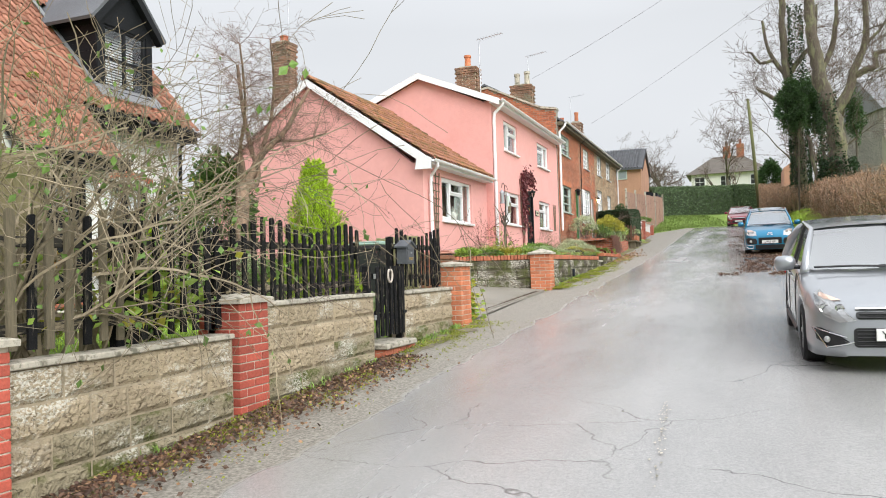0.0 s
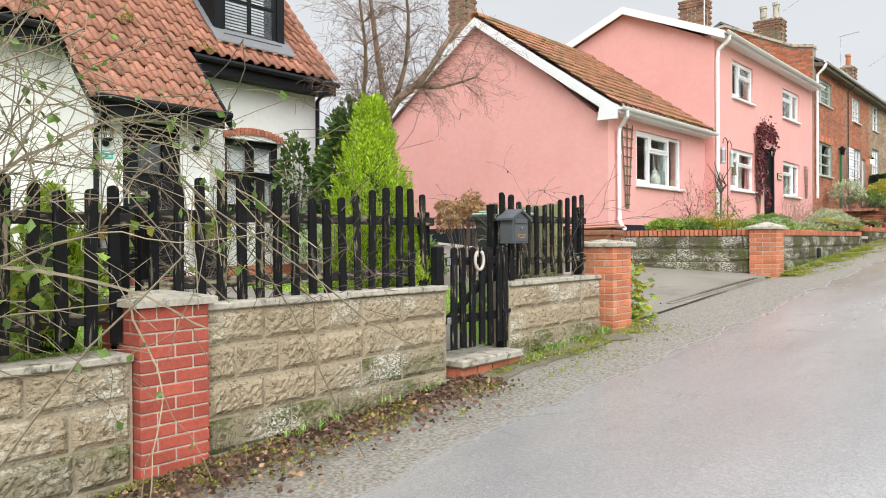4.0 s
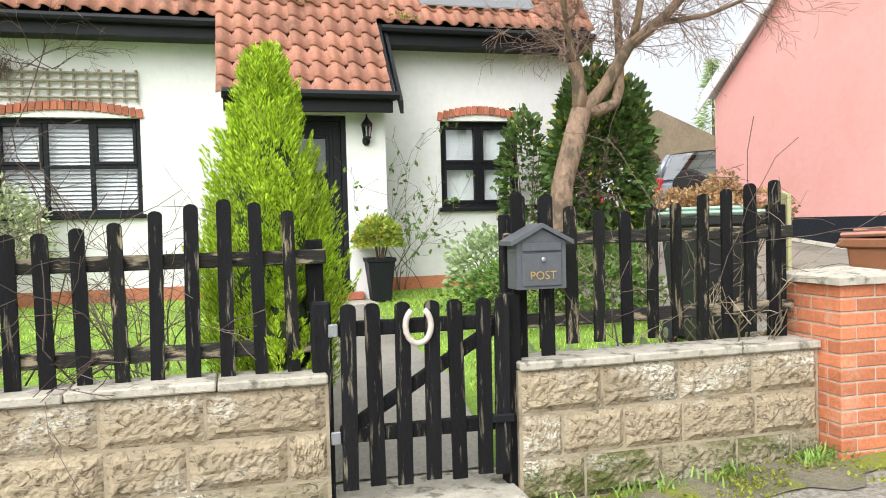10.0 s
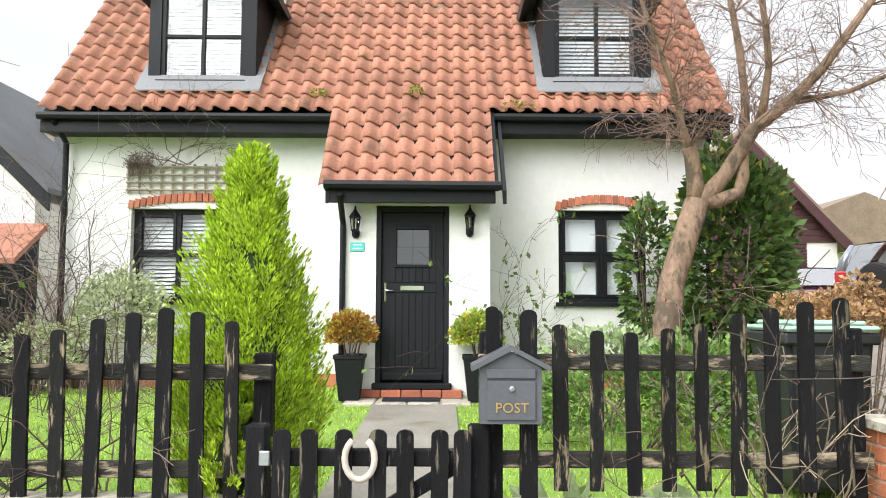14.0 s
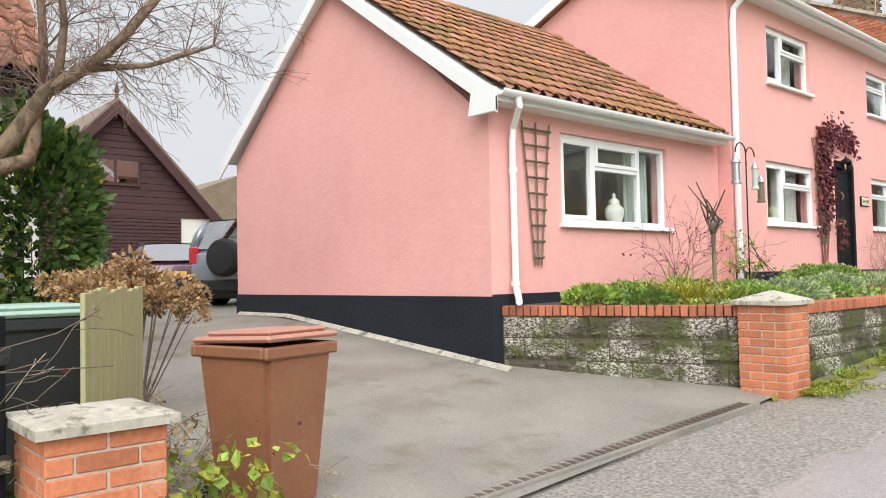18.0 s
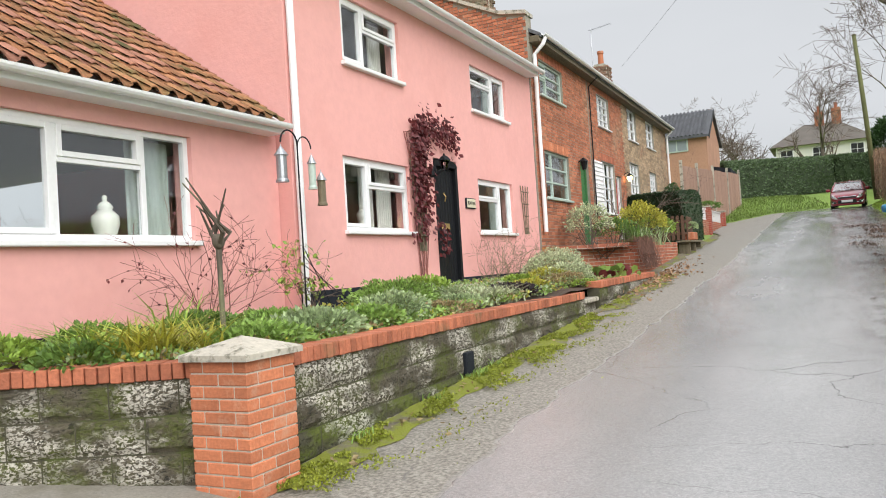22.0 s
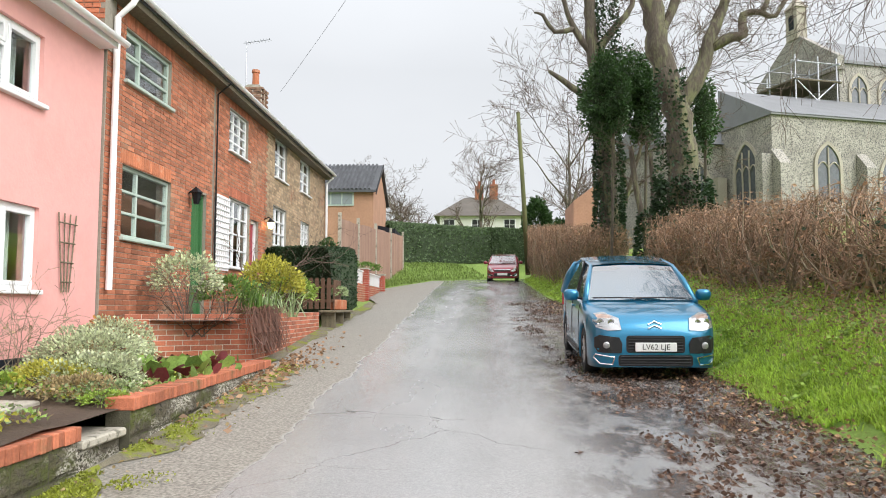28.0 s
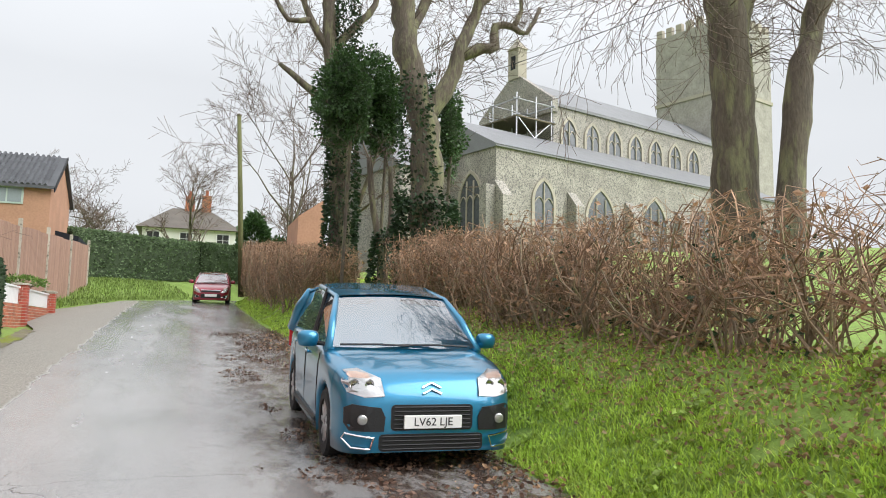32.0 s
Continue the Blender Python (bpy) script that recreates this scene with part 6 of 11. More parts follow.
    for kind, data in S["front"]:
        if kind == "grille":
            x0, x1, z0, z1 = data
            panel("grille", rounded(x0, x1, z0, z1, .035), M["car_black"], .008, .05, "black slatted grille")
            k_ = max(2, int((z1 - z0) / .035))
            for i in range(k_):
                z = lerp(z0 + .02, z1 - .02, i / (k_ - 1))
                p = [nose(lerp(x0 + .03, x1 - .03, q / 6), z, .018) for q in range(7)]
                obj("grille_slat", *tube(p, .006, 4), M["car_black"], c)
        elif kind == "black":
            for s in (-1, 1):
                panel("bumper_insert", [(s * x, z) for x, z in data], M["car_black"], .012, .05)
        elif kind == "lamp":
            for s in (-1, 1):
                o = [(s * x, z) for x, z in data]
                ob = panel("headlight", o, M["reflector"], .016, .05, "clear glazed headlight")
                cx, cz = sum(p[0] for p in o) / len(o), sum(p[1] for p in o) / len(o)
                for dx, q in ((-.07, .042), (.06, .045)):
                    p = nose(cx + s * dx, cz, .024)
                    obj("bulb_bowl", *moved(lathe([(q, 0), (q * .95, .01), (q * .55, -.002), (q * .2, -.006)], (0, 0, 0), 14), Matrix.Translation(p) @ Matrix.Rotation(radians(90), 4, 'X')), M["chrome"], ob)
                panel("lens_cover", o, M["lens"], .03, .0, "clear lens cover", parent=ob)
                panel("indicator", [(cx + (x - cx) * .55 + s * .02, z0_ + (z - z0_) * .22) for x, z in o for z0_ in [max(q[1] for q in o) - .03]], M["amber"], .021, .01, parent=ob)
        elif kind == "fog":
            x, z, r = data
            for s in (-1, 1):
                p = nose(s * x, z, .026)
                obj("fog_lamp", *moved(lathe([(r, -.02), (r, .008), (r * .8, .014), (r * .3, .018)], (0, 0, 0), 16), Matrix.Translation(p) @ Matrix.Rotation(radians(90), 4, 'X')), M["reflector"], c, "round fog lamp")
        elif kind == "chrome":
            for s in (-1, 1):
                p = [nose(s * lerp(a_[0], b_[0], q / 4), lerp(a_[1], b_[1], q / 4), .022) for a_, b_ in zip(data, data[1:]) for q in range(5)]
                obj("chrome_trim", *tube(p, .008, 5), M["chrome"], c, "chrome bumper trim")
        elif kind == "bar":
            (x0, x1, z, r) = data
            obj("nose_bar", *tube([nose(lerp(x0, x1, q / 8), z, .014) for q in range(9)], r, 6), M["chrome"], c, "bright nose bar")
        elif kind == "badge":
            z, w, gap = data
            for i in range(2):
                pts = [nose(-w, z - i * gap - w * .45, .012), nose(0, z - i * gap, .016), nose(w, z - i * gap - w * .45, .012)]
                obj("badge", *tube(pts, .011, 5), M["chrome"], c, "plain chrome badge")
        elif kind == "plate":
            z = data
            p = nose(0, z, .035)
            pl = cbox("number_plate", (-.26, p[1] - .008, z - .056), (.26, p[1] + .02, z + .056), M["plate_white"], c, "white front number plate", c=.004)
            if plate:
                lettering("plate_letters", plate, .098, Matrix.Translation((0 if len(plate) > 3 else -.165, p[1] - .0095, z)) @ Matrix.Rotation(radians(90), 4, 'X'), M["car_black"], pl)
    # tail
    te = L - .02
    for s in (-1, 1):
        obj("tail_lamp", *moved(chamfer_box((-.10, -.05, -.17), (.10, .05, .17), .03), Matrix.Translation((s * (hw - .13), te - .02, S["shoulder"][-1][1] - .02))), M["tail_red"], c, "red tail lamp")
    if rear_plate:
        pl = cbox("rear_plate", (-.26, L - .005, .62), (.26, L + .012, .735), M["plate_yellow"], c, "yellow rear number plate", c=.004)
        lettering("plate_letters", rear_plate, .098, Matrix.Translation((0, L + .0135, .677)) @ Matrix.Rotation(radians(180), 4, 'Z') @ Matrix.Rotation(radians(90), 4, 'X'), M["car_black"], pl)
    cbox("rear_bumper", (-hw * .9, L - .08, .30), (hw * .9, L + .03, .52), M["car_black"], c, c=.03)
    if spare:
        q = obj("spare_wheel", *moved(lathe([(.05, -.11), (.31, -.11), (.35, -.06), (.35, .06), (.31, .10), (.05, .11)], (0, 0, 0), 26), Matrix.Translation((-.05, L + .14, .92)) @ Matrix.Rotation(radians(-90), 4, 'X')), M["rubber"], c, "black spare wheel", smooth=False)
        obj("spare_cover", *moved(lathe([(.29, .0), (.28, .03), (.05, .04)], (0, 0, 0), 26), Matrix.Translation((-.05, L + .23, .92)) @ Matrix.Rotation(radians(-90), 4, 'X')), M["car_black"], q, "dark spare wheel cover")
    return c


MPV = dict(length=4.08, half=.84, wheels=(.78, 3.32), wheel=.315, height=1.59, spokes=9, roof_half=.70,
           wide=[(0, .70), (.08, .86), (.25, .95), (.7, 1.0), (2.0, 1.0), (3.4, .99), (3.9, .95), (4.08, .88)],
           top=[(0, .62), (.06, .72), (.14, .82), (.40, .90), (.9, .985), (1.3, 1.03), (3.6, 1.06), (4.0, 1.02), (4.08, .95)],
           shoulder=[(0, .54), (.08, .65), (.2, .76), (.5, .85), (1.0, .93), (2.0, .98), (3.6, 1.02), (4.08, .92)],
           low=[(0, .17), (.3, .16), (3.7, .22), (4.08, .32)],
           cowl=(.98, .995), roof_front=(1.66, 1.47), roof_back=(3.72, 1.51), tail=(4.0, 1.04), doors=(1.16, 2.10, 3.08),
           front=[("grille", (-.37, .37, .365, .585)), ("grille", (-.47, .47, .19, .335)), ("black", [(.43, .36), (.72, .36), (.76, .42), (.76, .55), (.70, .585), (.46, .56), (.42, .48)]),
                  ("lamp", [(.43, .655), (.60, .645), (.74, .68), (.775, .76), (.74, .85), (.62, .865), (.45, .80)]), ("fog", (.62, .46, .042)),
                  ("chrome", [(.75, .335), (.52, .31), (.55, .215), (.70, .22), (.77, .29), (.75, .335)]), ("badge", (.76, .085, .05)), ("plate", .44)])
HATCH = dict(length=4.0, half=.84, wheels=(.80, 3.31), wheel=.30, height=1.42, spokes=5, roof_half=.72,
             wide=[(0, .62), (.08, .80), (.25, .92), (.7, .985), (1.2, 1.0), (3.0, .99), (3.7, .95), (4.0, .85)],
             top=[(0, .58), (.06, .66), (.2, .74), (.6, .845), (1.0, .92), (1.5, .95), (3.6, .96), (3.9, .93), (4.0, .86)],
             shoulder=[(0, .50), (.08, .59), (.25, .69), (.6, .79), (1.1, .87), (2.0, .91), (3.6, .94), (4.0, .84)],
             low=[(0, .18), (.3, .17), (3.6, .22), (4.0, .30)],
             cowl=(1.0, .93), roof_front=(1.80, 1.33), roof_back=(3.45, 1.34), tail=(3.92, .97), doors=(1.32, 2.35, 3.05),
             front=[("grille", (-.42, .42, .53, .60)), ("bar", (-.42, .42, .625, .018)), ("grille", (-.44, .44, .27, .45)), ("lamp", [(.42, .52), (.55, .50), (.68, .56), (.745, .66), (.735, .75), (.68, .78), (.60, .69), (.50, .60)]),
                    ("black", [(.46, .31), (.64, .27), (.74, .33), (.76, .44), (.70, .44), (.56, .38)]), ("fog", (.66, .34, .028)), ("chrome", [(.44, .32), (.66, .265), (.77, .44), (.50, .365)]), ("plate", .39)])
SUV = dict(HATCH)
SUV.update(length=4.2, half=.87, height=1.68, wheel=.35, wheels=(.85, 3.35),
           top=[(0, .80), (.06, .9), (.2, .98), (.6, 1.05), (1.05, 1.10), (1.5, 1.12), (3.8, 1.12), (4.1, 1.08), (4.2, 1.0)],
           shoulder=[(0, .74), (.08, .85), (.25, .94), (.6, 1.0), (1.1, 1.04), (2.0, 1.06), (3.8, 1.08), (4.2, 1.0)],
           low=[(0, .32), (4.2, .34)], wide=[(0, .7), (.1, .88), (.4, .97), (1, 1), (3.8, 1), (4.1, .95), (4.2, .88)],
           cowl=(1.0, 1.10), roof_front=(1.75, 1.60), roof_back=(3.95, 1.62), tail=(4.14, 1.10), front=[])
M["teal"] = car_paint("metallic_teal_blue", (0.014, 0.19, 0.34), metal=.55)
M["silver"] = car_paint("metallic_silver", (0.33, 0.345, 0.365), metal=.55, rough=.32)
M["cherry"] = car_paint("dark_red_paint", (0.26, 0.014, 0.03), metal=.3)
M["maroon"] = car_paint("maroon_paint", (0.075, 0.022, 0.035), metal=.3)
M["suv_grey"] = car_paint("blue_grey_paint", (0.24, 0.26, 0.30), metal=.4)
TILT_UP = math.degrees(math.atan(.0635))
teal_car = car("teal_car", "metallic teal compact people carrier parked on muddy verge", M["teal"], MPV, plate="LV62 LJE", rear_plate="LV62 LJE")
teal_car.matrix_basis = pose(1.01, 28.93, road_z(28.93) - .01, TILT_UP, 0, -1.0)
silver_car = car("silver_car", "silver hatchback parked at the lane side", M["silver"], HATCH, plate="Y3")
silver_car.matrix_basis = pose(1.40, 8.05, road_z(7.98) - .01, TILT_UP, 0, 0)
red_car = car("red_car", "dark red car parked by the bend", M["cherry"], HATCH)
red_car.matrix_basis = pose(.05, 59.0, road_z(59.0) - .01, 4, 0, -4)
maroon_car = car("maroon_car", "maroon hatchback parked before the garage", M["maroon"], HATCH, rear_plate="WV10")
maroon_car.matrix_basis = pose(-20.76, 18.07, land(-17.4, 16.5), 0, 0, -108)
grey_suv = car("grey_suv", "blue-grey off-road car with spare wheel on the tail", M["suv_grey"], SUV, rear_plate="WV12", spare=True)
grey_suv.matrix_basis = pose(-16.36, 20.36, land(-15, 16.8), 0, 0, -150)

# ---- plant tools ----
def bough(rnd, p, d, length, r, depth, wood, twigs, S):
    """Grows a limb and what forks from it. wood and twigs gather (verts, faces)."""
    n = max(3, int(length / S["seg"]))
    pts, rad = [p.copy()], [r]
    for i in range(n):
        d = (d + Vector((rnd.gauss(0, 1), rnd.gauss(0, 1), rnd.gauss(0, .8))) * S["crook"] + Vector((0, 0, S["lift"]))).normalized()
        p = p + d * (length / n)
        pts.append(p.copy())
        k = (i + 1) / n
        rad.append(max(S["least"], r * (1 - k * S["taper"])) * (1 + (rnd.uniform(-.12, .18) if depth == 0 else 0)))
    (wood if r > S["twig"] else twigs).append(tube(pts, rad, 10 if r > .12 else 6 if r > .03 else 3, cap=r > .03))
    if depth >= S["depth"]:
        return
    kids = S["kids"][depth]
    for k in range(kids):
        t = rnd.uniform(S["bare"][depth], 1.0)
        i = min(n - 1, int(t * n))
        q = pts[i].lerp(pts[i + 1], t * n - i)
        axis = (pts[i + 1] - pts[i]).normalized()
        side = axis.cross(Vector((rnd.gauss(0, 1), rnd.gauss(0, 1), rnd.gauss(0, 1)))).normalized()
        a = radians(rnd.uniform(*S["angle"]))
        bough(rnd, q, (axis * math.cos(a) + side * math.sin(a)).normalized(), length * rnd.uniform(*S["shrink"]), rad[i] * rnd.uniform(.45, .7), depth + 1, wood, twigs, S)


def leaf_cards(rnd, spots, size, flat=.35, shape="oval"):
    """Small leaves at spots of (place, outward): each a folded blade of two faces."""
    V, F = [], []
    for p, o in spots:
        s = size * rnd.uniform(.6, 1.3)
        d = (Vector(o) + Vector((rnd.gauss(0, 1), rnd.gauss(0, 1), rnd.gauss(0, 1))) * flat).normalized()
        a = d.cross(Vector((rnd.gauss(0, 1), rnd.gauss(0, 1), rnd.gauss(0, 1)))).normalized()
        b = a.cross(d)
        k = len(V)
        if shape == "oval":
            V += [tuple(p), tuple(p + d * s * .5 + a * s * .32 + b * s * .08), tuple(p + d * s), tuple(p + d * s * .5 - a * s * .32 + b * s * .08)]
        elif shape == "round":
            V += [tuple(p), tuple(p + d * s * .3 + a * s * .42 + b * s * .10), tuple(p + d * s * .75 + a * s * .38 + b * s * .06), tuple(p + d * s * 1.02), tuple(p + d * s * .75 - a * s * .38 + b * s * .06), tuple(p + d * s * .3 - a * s * .42 + b * s * .10)]
            F += [[k, k + 1, k + 2, k + 3], [k, k + 3, k + 4, k + 5]]
            continue
        else:
            V += [tuple(p), tuple(p + d * s * .4 + a * s * .10), tuple(p + d * s), tuple(p + d * s * .4 - a * s * .10)]
        F += [[k, k + 1, k + 2], [k, k + 2, k + 3]]
    return V, F


def blades(rnd, spots, h, lean=.35, width=.012):
    """Grass or strap leaves: a bent blade of three faces at each spot."""
    V, F = [], []
    for p in spots:
        hh = h * rnd.uniform(.5, 1.25)
        a = rnd.uniform(0, 6.283)
        o = Vector((math.cos(a), math.sin(a), 0))
        sd = Vector((-o.y, o.x, 0)) * width * .5
        l = lean * rnd.uniform(.2, 1.3) * hh
        p = Vector(p)
        m = p + o * l * .35 + Vector((0, 0, hh * .6))
        t = p + o * l + Vector((0, 0, hh * .95))
        k = len(V)
        V += [tuple(p - sd), tuple(p + sd), tuple(m + sd * .8), tuple(m - sd * .8), tuple(t)]
        F += [[k, k + 1, k + 2, k + 3], [k + 3, k + 2, k + 4]]
    return V, F


def clump_shell(rnd, centre, radii, count, bump=.25, low=-.2):
    """Spots over an uneven rounded bush."""
    out = []
    ph = rnd.uniform(0, 50)
    while len(out) < count:
        d = Vector((rnd.gauss(0, 1), rnd.gauss(0, 1), rnd.gauss(0, 1))).normalized()
        if d.z < low:
            continue
        k = (1 + bump * noise.noise(d * 2.2 + Vector((ph, 0, 0)))) * rnd.uniform(.72, 1.03)
        out.append((Vector(centre) + Vector((d.x * radii[0], d.y * radii[1], d.z * radii[2])) * k, d))
    return out


LEAF = {
    "conifer": leaf("conifer_green", (0.37, 0.52, 0.03), .55, trans=.25),
    "green": leaf("leaf_green", (0.14, 0.24, 0.05), .4),
    "bright": leaf("leaf_bright", (0.28, 0.40, 0.07), .4),
    "yellow": leaf("leaf_yellow", (0.42, 0.40, 0.06), .35),
    "dark": leaf("leaf_dark", (0.055, 0.11, 0.034), .4, rough=.4),
    "ivy": leaf("ivy_green", (0.026, 0.056, 0.020), .45, rough=.6),
    "grey": leaf("grey_green_leaf", (0.33, 0.42, 0.21), .4),
    "fresh": leaf("fresh_green_leaf", (0.22, 0.34, 0.075), .45),
    "cream": leaf("variegated_leaf", (0.50, 0.55, 0.34), .5),
    "red": leaf("red_leaf", (0.13, 0.025, 0.028), .45),
    "brown": leaf("dead_leaf", (0.34, 0.205, 0.115), .5),
    "mould": leaf("leaf_mould", (0.13, 0.075, 0.05), .55),
    "rust": leaf("bronze_leaf", (0.36, 0.17, 0.035), .4),
    "purple": leaf("purple_black_leaf", (0.035, 0.022, 0.030), .4),
    "hydrangea": leaf("dried_flower", (0.40, 0.25, 0.12), .4),
    "grass": leaf("grass_blade", (0.44, 0.585, 0.10), .42, trans=.5),
    # far hedge green, paled and greyed to carry the haze of distance
    "hazy": leaf("hazed_green_hedge", (0.13, 0.19, 0.09), .35),
    "verge": leaf("verge_blade", (0.19, 0.27, 0.06), .4),
    "fern": leaf("dead_fern_brown", (0.17, 0.085, 0.06), .4),
    "lime": leaf("mahonia_green", (0.085, 0.15, 0.035), .45),
    "straw": leaf("dry_straw", (0.34, 0.26, 0.13), .4),
    "white": leaf("white_petal", (0.75, 0.75, 0.70), .1),
}


def bush(name, label, centre, radii, count, size, key, category="shrub", stems=7, extra=None, group="", shape="oval", low=-.15, seed=None):
    """A shrub on its stems: some twigs and a crown of many leaves."""
    rnd = random.Random(seed if seed is not None else int(abs(centre[0] * 71 + centre[1] * 37)))
    b = thing(name, (centre[0], centre[1], centre[2] - radii[2]), label, category, group)
    tw = []
    for k in range(stems):
        a = rnd.uniform(0, 6.283)
        e = Vector(centre) + Vector((math.cos(a) * radii[0] * .7, math.sin(a) * radii[1] * .7, radii[2] * rnd.uniform(.1, .8)))
        s = Vector((centre[0] + rnd.uniform(-.05, .05), centre[1] + rnd.uniform(-.05, .05), centre[2] - radii[2] - .05))
        tw.append(tube([s, s.lerp(e, .5) + Vector((0, 0, .05)), e], [.012, .008, .004], 4))
    if tw:
        o = obj("stem_spray", *merge(tw), M["twig"], b)
        tagged(o, kind="stuff")
    sp = clump_shell(rnd, centre, radii, count, low=low)
    o = obj("foliage", *leaf_cards(rnd, sp, size, shape=shape), LEAF[key], b)
    tagged(o, kind="stuff")
    if extra:
        k2, frac, sz = extra
        o = obj("blossom", *leaf_cards(rnd, clump_shell(rnd, centre, [v * 1.03 for v in radii], int(count * frac), low=low), sz), LEAF[k2], b)
        tagged(o, kind="stuff")
    return b


def bare_tree(name, label, base, height, r, S, seed, limbs=None, lean=(0, 0), category="tree", twig_mat=None):
    rnd = random.Random(seed)
    t = thing(name, base, label, category)
    wood, twigs = [], []
    bough(rnd, Vector(base) - Vector((0, 0, .2)), Vector((lean[0], lean[1], 1)).normalized(), height, r, 0, wood, twigs, S)
    obj("trunk", *merge(wood), M["bark"], t, smooth=True)
    if twigs:
        o = obj("fine_wood", *merge(twigs), twig_mat or M["twig"], t)
        tagged(o, kind="stuff")
    return t


# ---- right bank: hedge, trees, grass ----
def twig_hedge(name, label, xa, xb, y0, y1, base, top, clumps, seed, brown=.5, green=0, gaps=()):
    """An untrimmed leafless hedge: clumps of crooked stems that fork and cross, dead leaves caught in it."""
    rnd = random.Random(seed)
    h = thing(name, ((xa + xb) / 2, (y0 + y1) / 2, base((xa + xb) / 2, (y0 + y1) / 2)), label, "hedge")
    stout, thin, spots, gsp = [], [], [], []

    def shoot(p, d, length, r, depth):
        n = 3 if depth < 2 else 2
        pts, rad = [p], [r]
        for i in range(n):
            d = (d + Vector((rnd.gauss(0, .30), rnd.gauss(0, .42), rnd.gauss(0, .22)))).normalized()
            q = pts[-1] + d * (length / n)
            lim = top(q.y) + .16 * noise.noise(Vector((q.y * 1.7, seed, 0)))
            if q.z > lim:
                q.z = lim + rnd.uniform(-.12, .14)
                d = Vector((d.x, d.y, .05)).normalized()
            q.x = min(max(q.x, xa - .25), xb + .25)
            pts.append(q)
            rad.append(r * (1 - .6 * (i + 1) / n))
        (stout if depth == 0 else thin).append(tube(pts, rad, 4 if depth == 0 else 3, cap=False))
        if rnd.random() < brown * (.5 if depth else .25):
            spots.append((pts[rnd.randrange(1, n + 1)], Vector((rnd.gauss(0, 1), rnd.gauss(0, 1), -.5))))
        if depth < 2:
            for k in range((4, 3)[depth]):
                t = rnd.uniform(.15, 1)
                i = min(n - 1, int(t * n))
                shoot(pts[i].lerp(pts[i + 1], t * n - i), (d * .8 + Vector((rnd.gauss(0, .5), rnd.gauss(0, .8), rnd.gauss(.1, .45)))).normalized(), length * rnd.uniform(.35, .65), r * rnd.uniform(.4, .6), depth + 1)
    for c in range(clumps):
        cx, cy = rnd.uniform(xa, xb), lerp(y0, y1, (c + rnd.random()) / clumps)
        if any(a < cy < b and rnd.random() < .75 for a, b in gaps):
            continue
        z0 = base(cx, cy) - .05
        H = top(cy) - z0
        for k in range(rnd.randint(5, 8)):
            p = Vector((cx + rnd.gauss(0, .08), cy + rnd.gauss(0, .10), z0))
            shoot(p, Vector((rnd.gauss(0, .22), rnd.gauss(0, .32), 1)).normalized(), H * rnd.uniform(.7, 1.1), rnd.uniform(.009, .022), 0)
        if rnd.random() < green:
            for q in range(60):
                gsp.append((Vector((cx - .2 + rnd.gauss(0, .12), cy + rnd.gauss(0, .14), z0 + H * rnd.random() * .9)), Vector((-1, 0, -.2))))
        for q in range(int(10 * brown)):
            spots.append((Vector((cx - rnd.random() * .5, cy + rnd.gauss(0, .2), z0 + .06 + abs(rnd.gauss(0, .22)))), Vector((rnd.gauss(0, 1), rnd.gauss(0, 1), 0))))
    for nm, vf, mt in (("hedge_wood", merge(stout), M["hedge_stem"]), ("hedge_spray", merge(thin), M["twig_hedge"]), ("dead_foliage", leaf_cards(rnd, spots, .07), LEAF["brown"])):
        tagged(obj(nm, *vf, mt, h), kind="stuff")
    if gsp:
        tagged(obj("ivy_foliage", *leaf_cards(rnd, gsp, .08), LEAF["ivy"], h), kind="stuff")
    return h


M["twig_hedge"] = mat("brown_twig", (0.30, 0.195, 0.125), rough=.9, var=.35, bump=0, island=.45)
M["hedge_stem"] = mat("grey_brown_stem", (0.27, 0.20, 0.135), rough=.9, var=.35, bump=.3, island=.35, second=(0.20, 0.20, 0.09), second_scale=4, second_at=(.5, .65))
twig_hedge("twig_hedge", "brown leafless hedge on the grassy bank", 3.45, 4.15, 21.0, 31.0, land, lambda y: 2.45 + .065 * y, 62, 11, brown=.6, green=.12, gaps=((22.6, 23.2), (24.0, 25.2), (26.4, 27.1)))
twig_hedge("twig_hedge", "brown leafless hedge on the grassy bank", 3.35, 4.25, 31.0, 39.0, land, lambda y: 4.50 + .075 * (y - 31), 80, 12, brown=.8, green=.02)
twig_hedge("twig_hedge", "clipped brown hedge along the bank by the bend", 1.75, 2.75, 45.1, 62.0, land, lambda y: 5.75 + .10 * (y - 47), 134, 13, brown=.9)
twig_hedge("twig_hedge", "low brown bramble clump beneath the ivy tree", 2.8, 3.7, 44.2, 45.6, land, lambda y: 5.4, 16, 14, brown=1.0)

POLLARD = dict(seg=.45, crook=.16, lift=.02, taper=.62, least=.012, twig=.035, depth=4, kids=(6, 5, 5, 4), bare=(.55, .35, .3, .2), angle=(28, 70), shrink=(.30, .52))
OPEN = dict(seg=.5, crook=.12, lift=.01, taper=.8, least=.008, twig=.02, depth=4, kids=(9, 6, 5, 4), bare=(.35, .25, .2, .15), angle=(25, 60), shrink=(.38, .6))


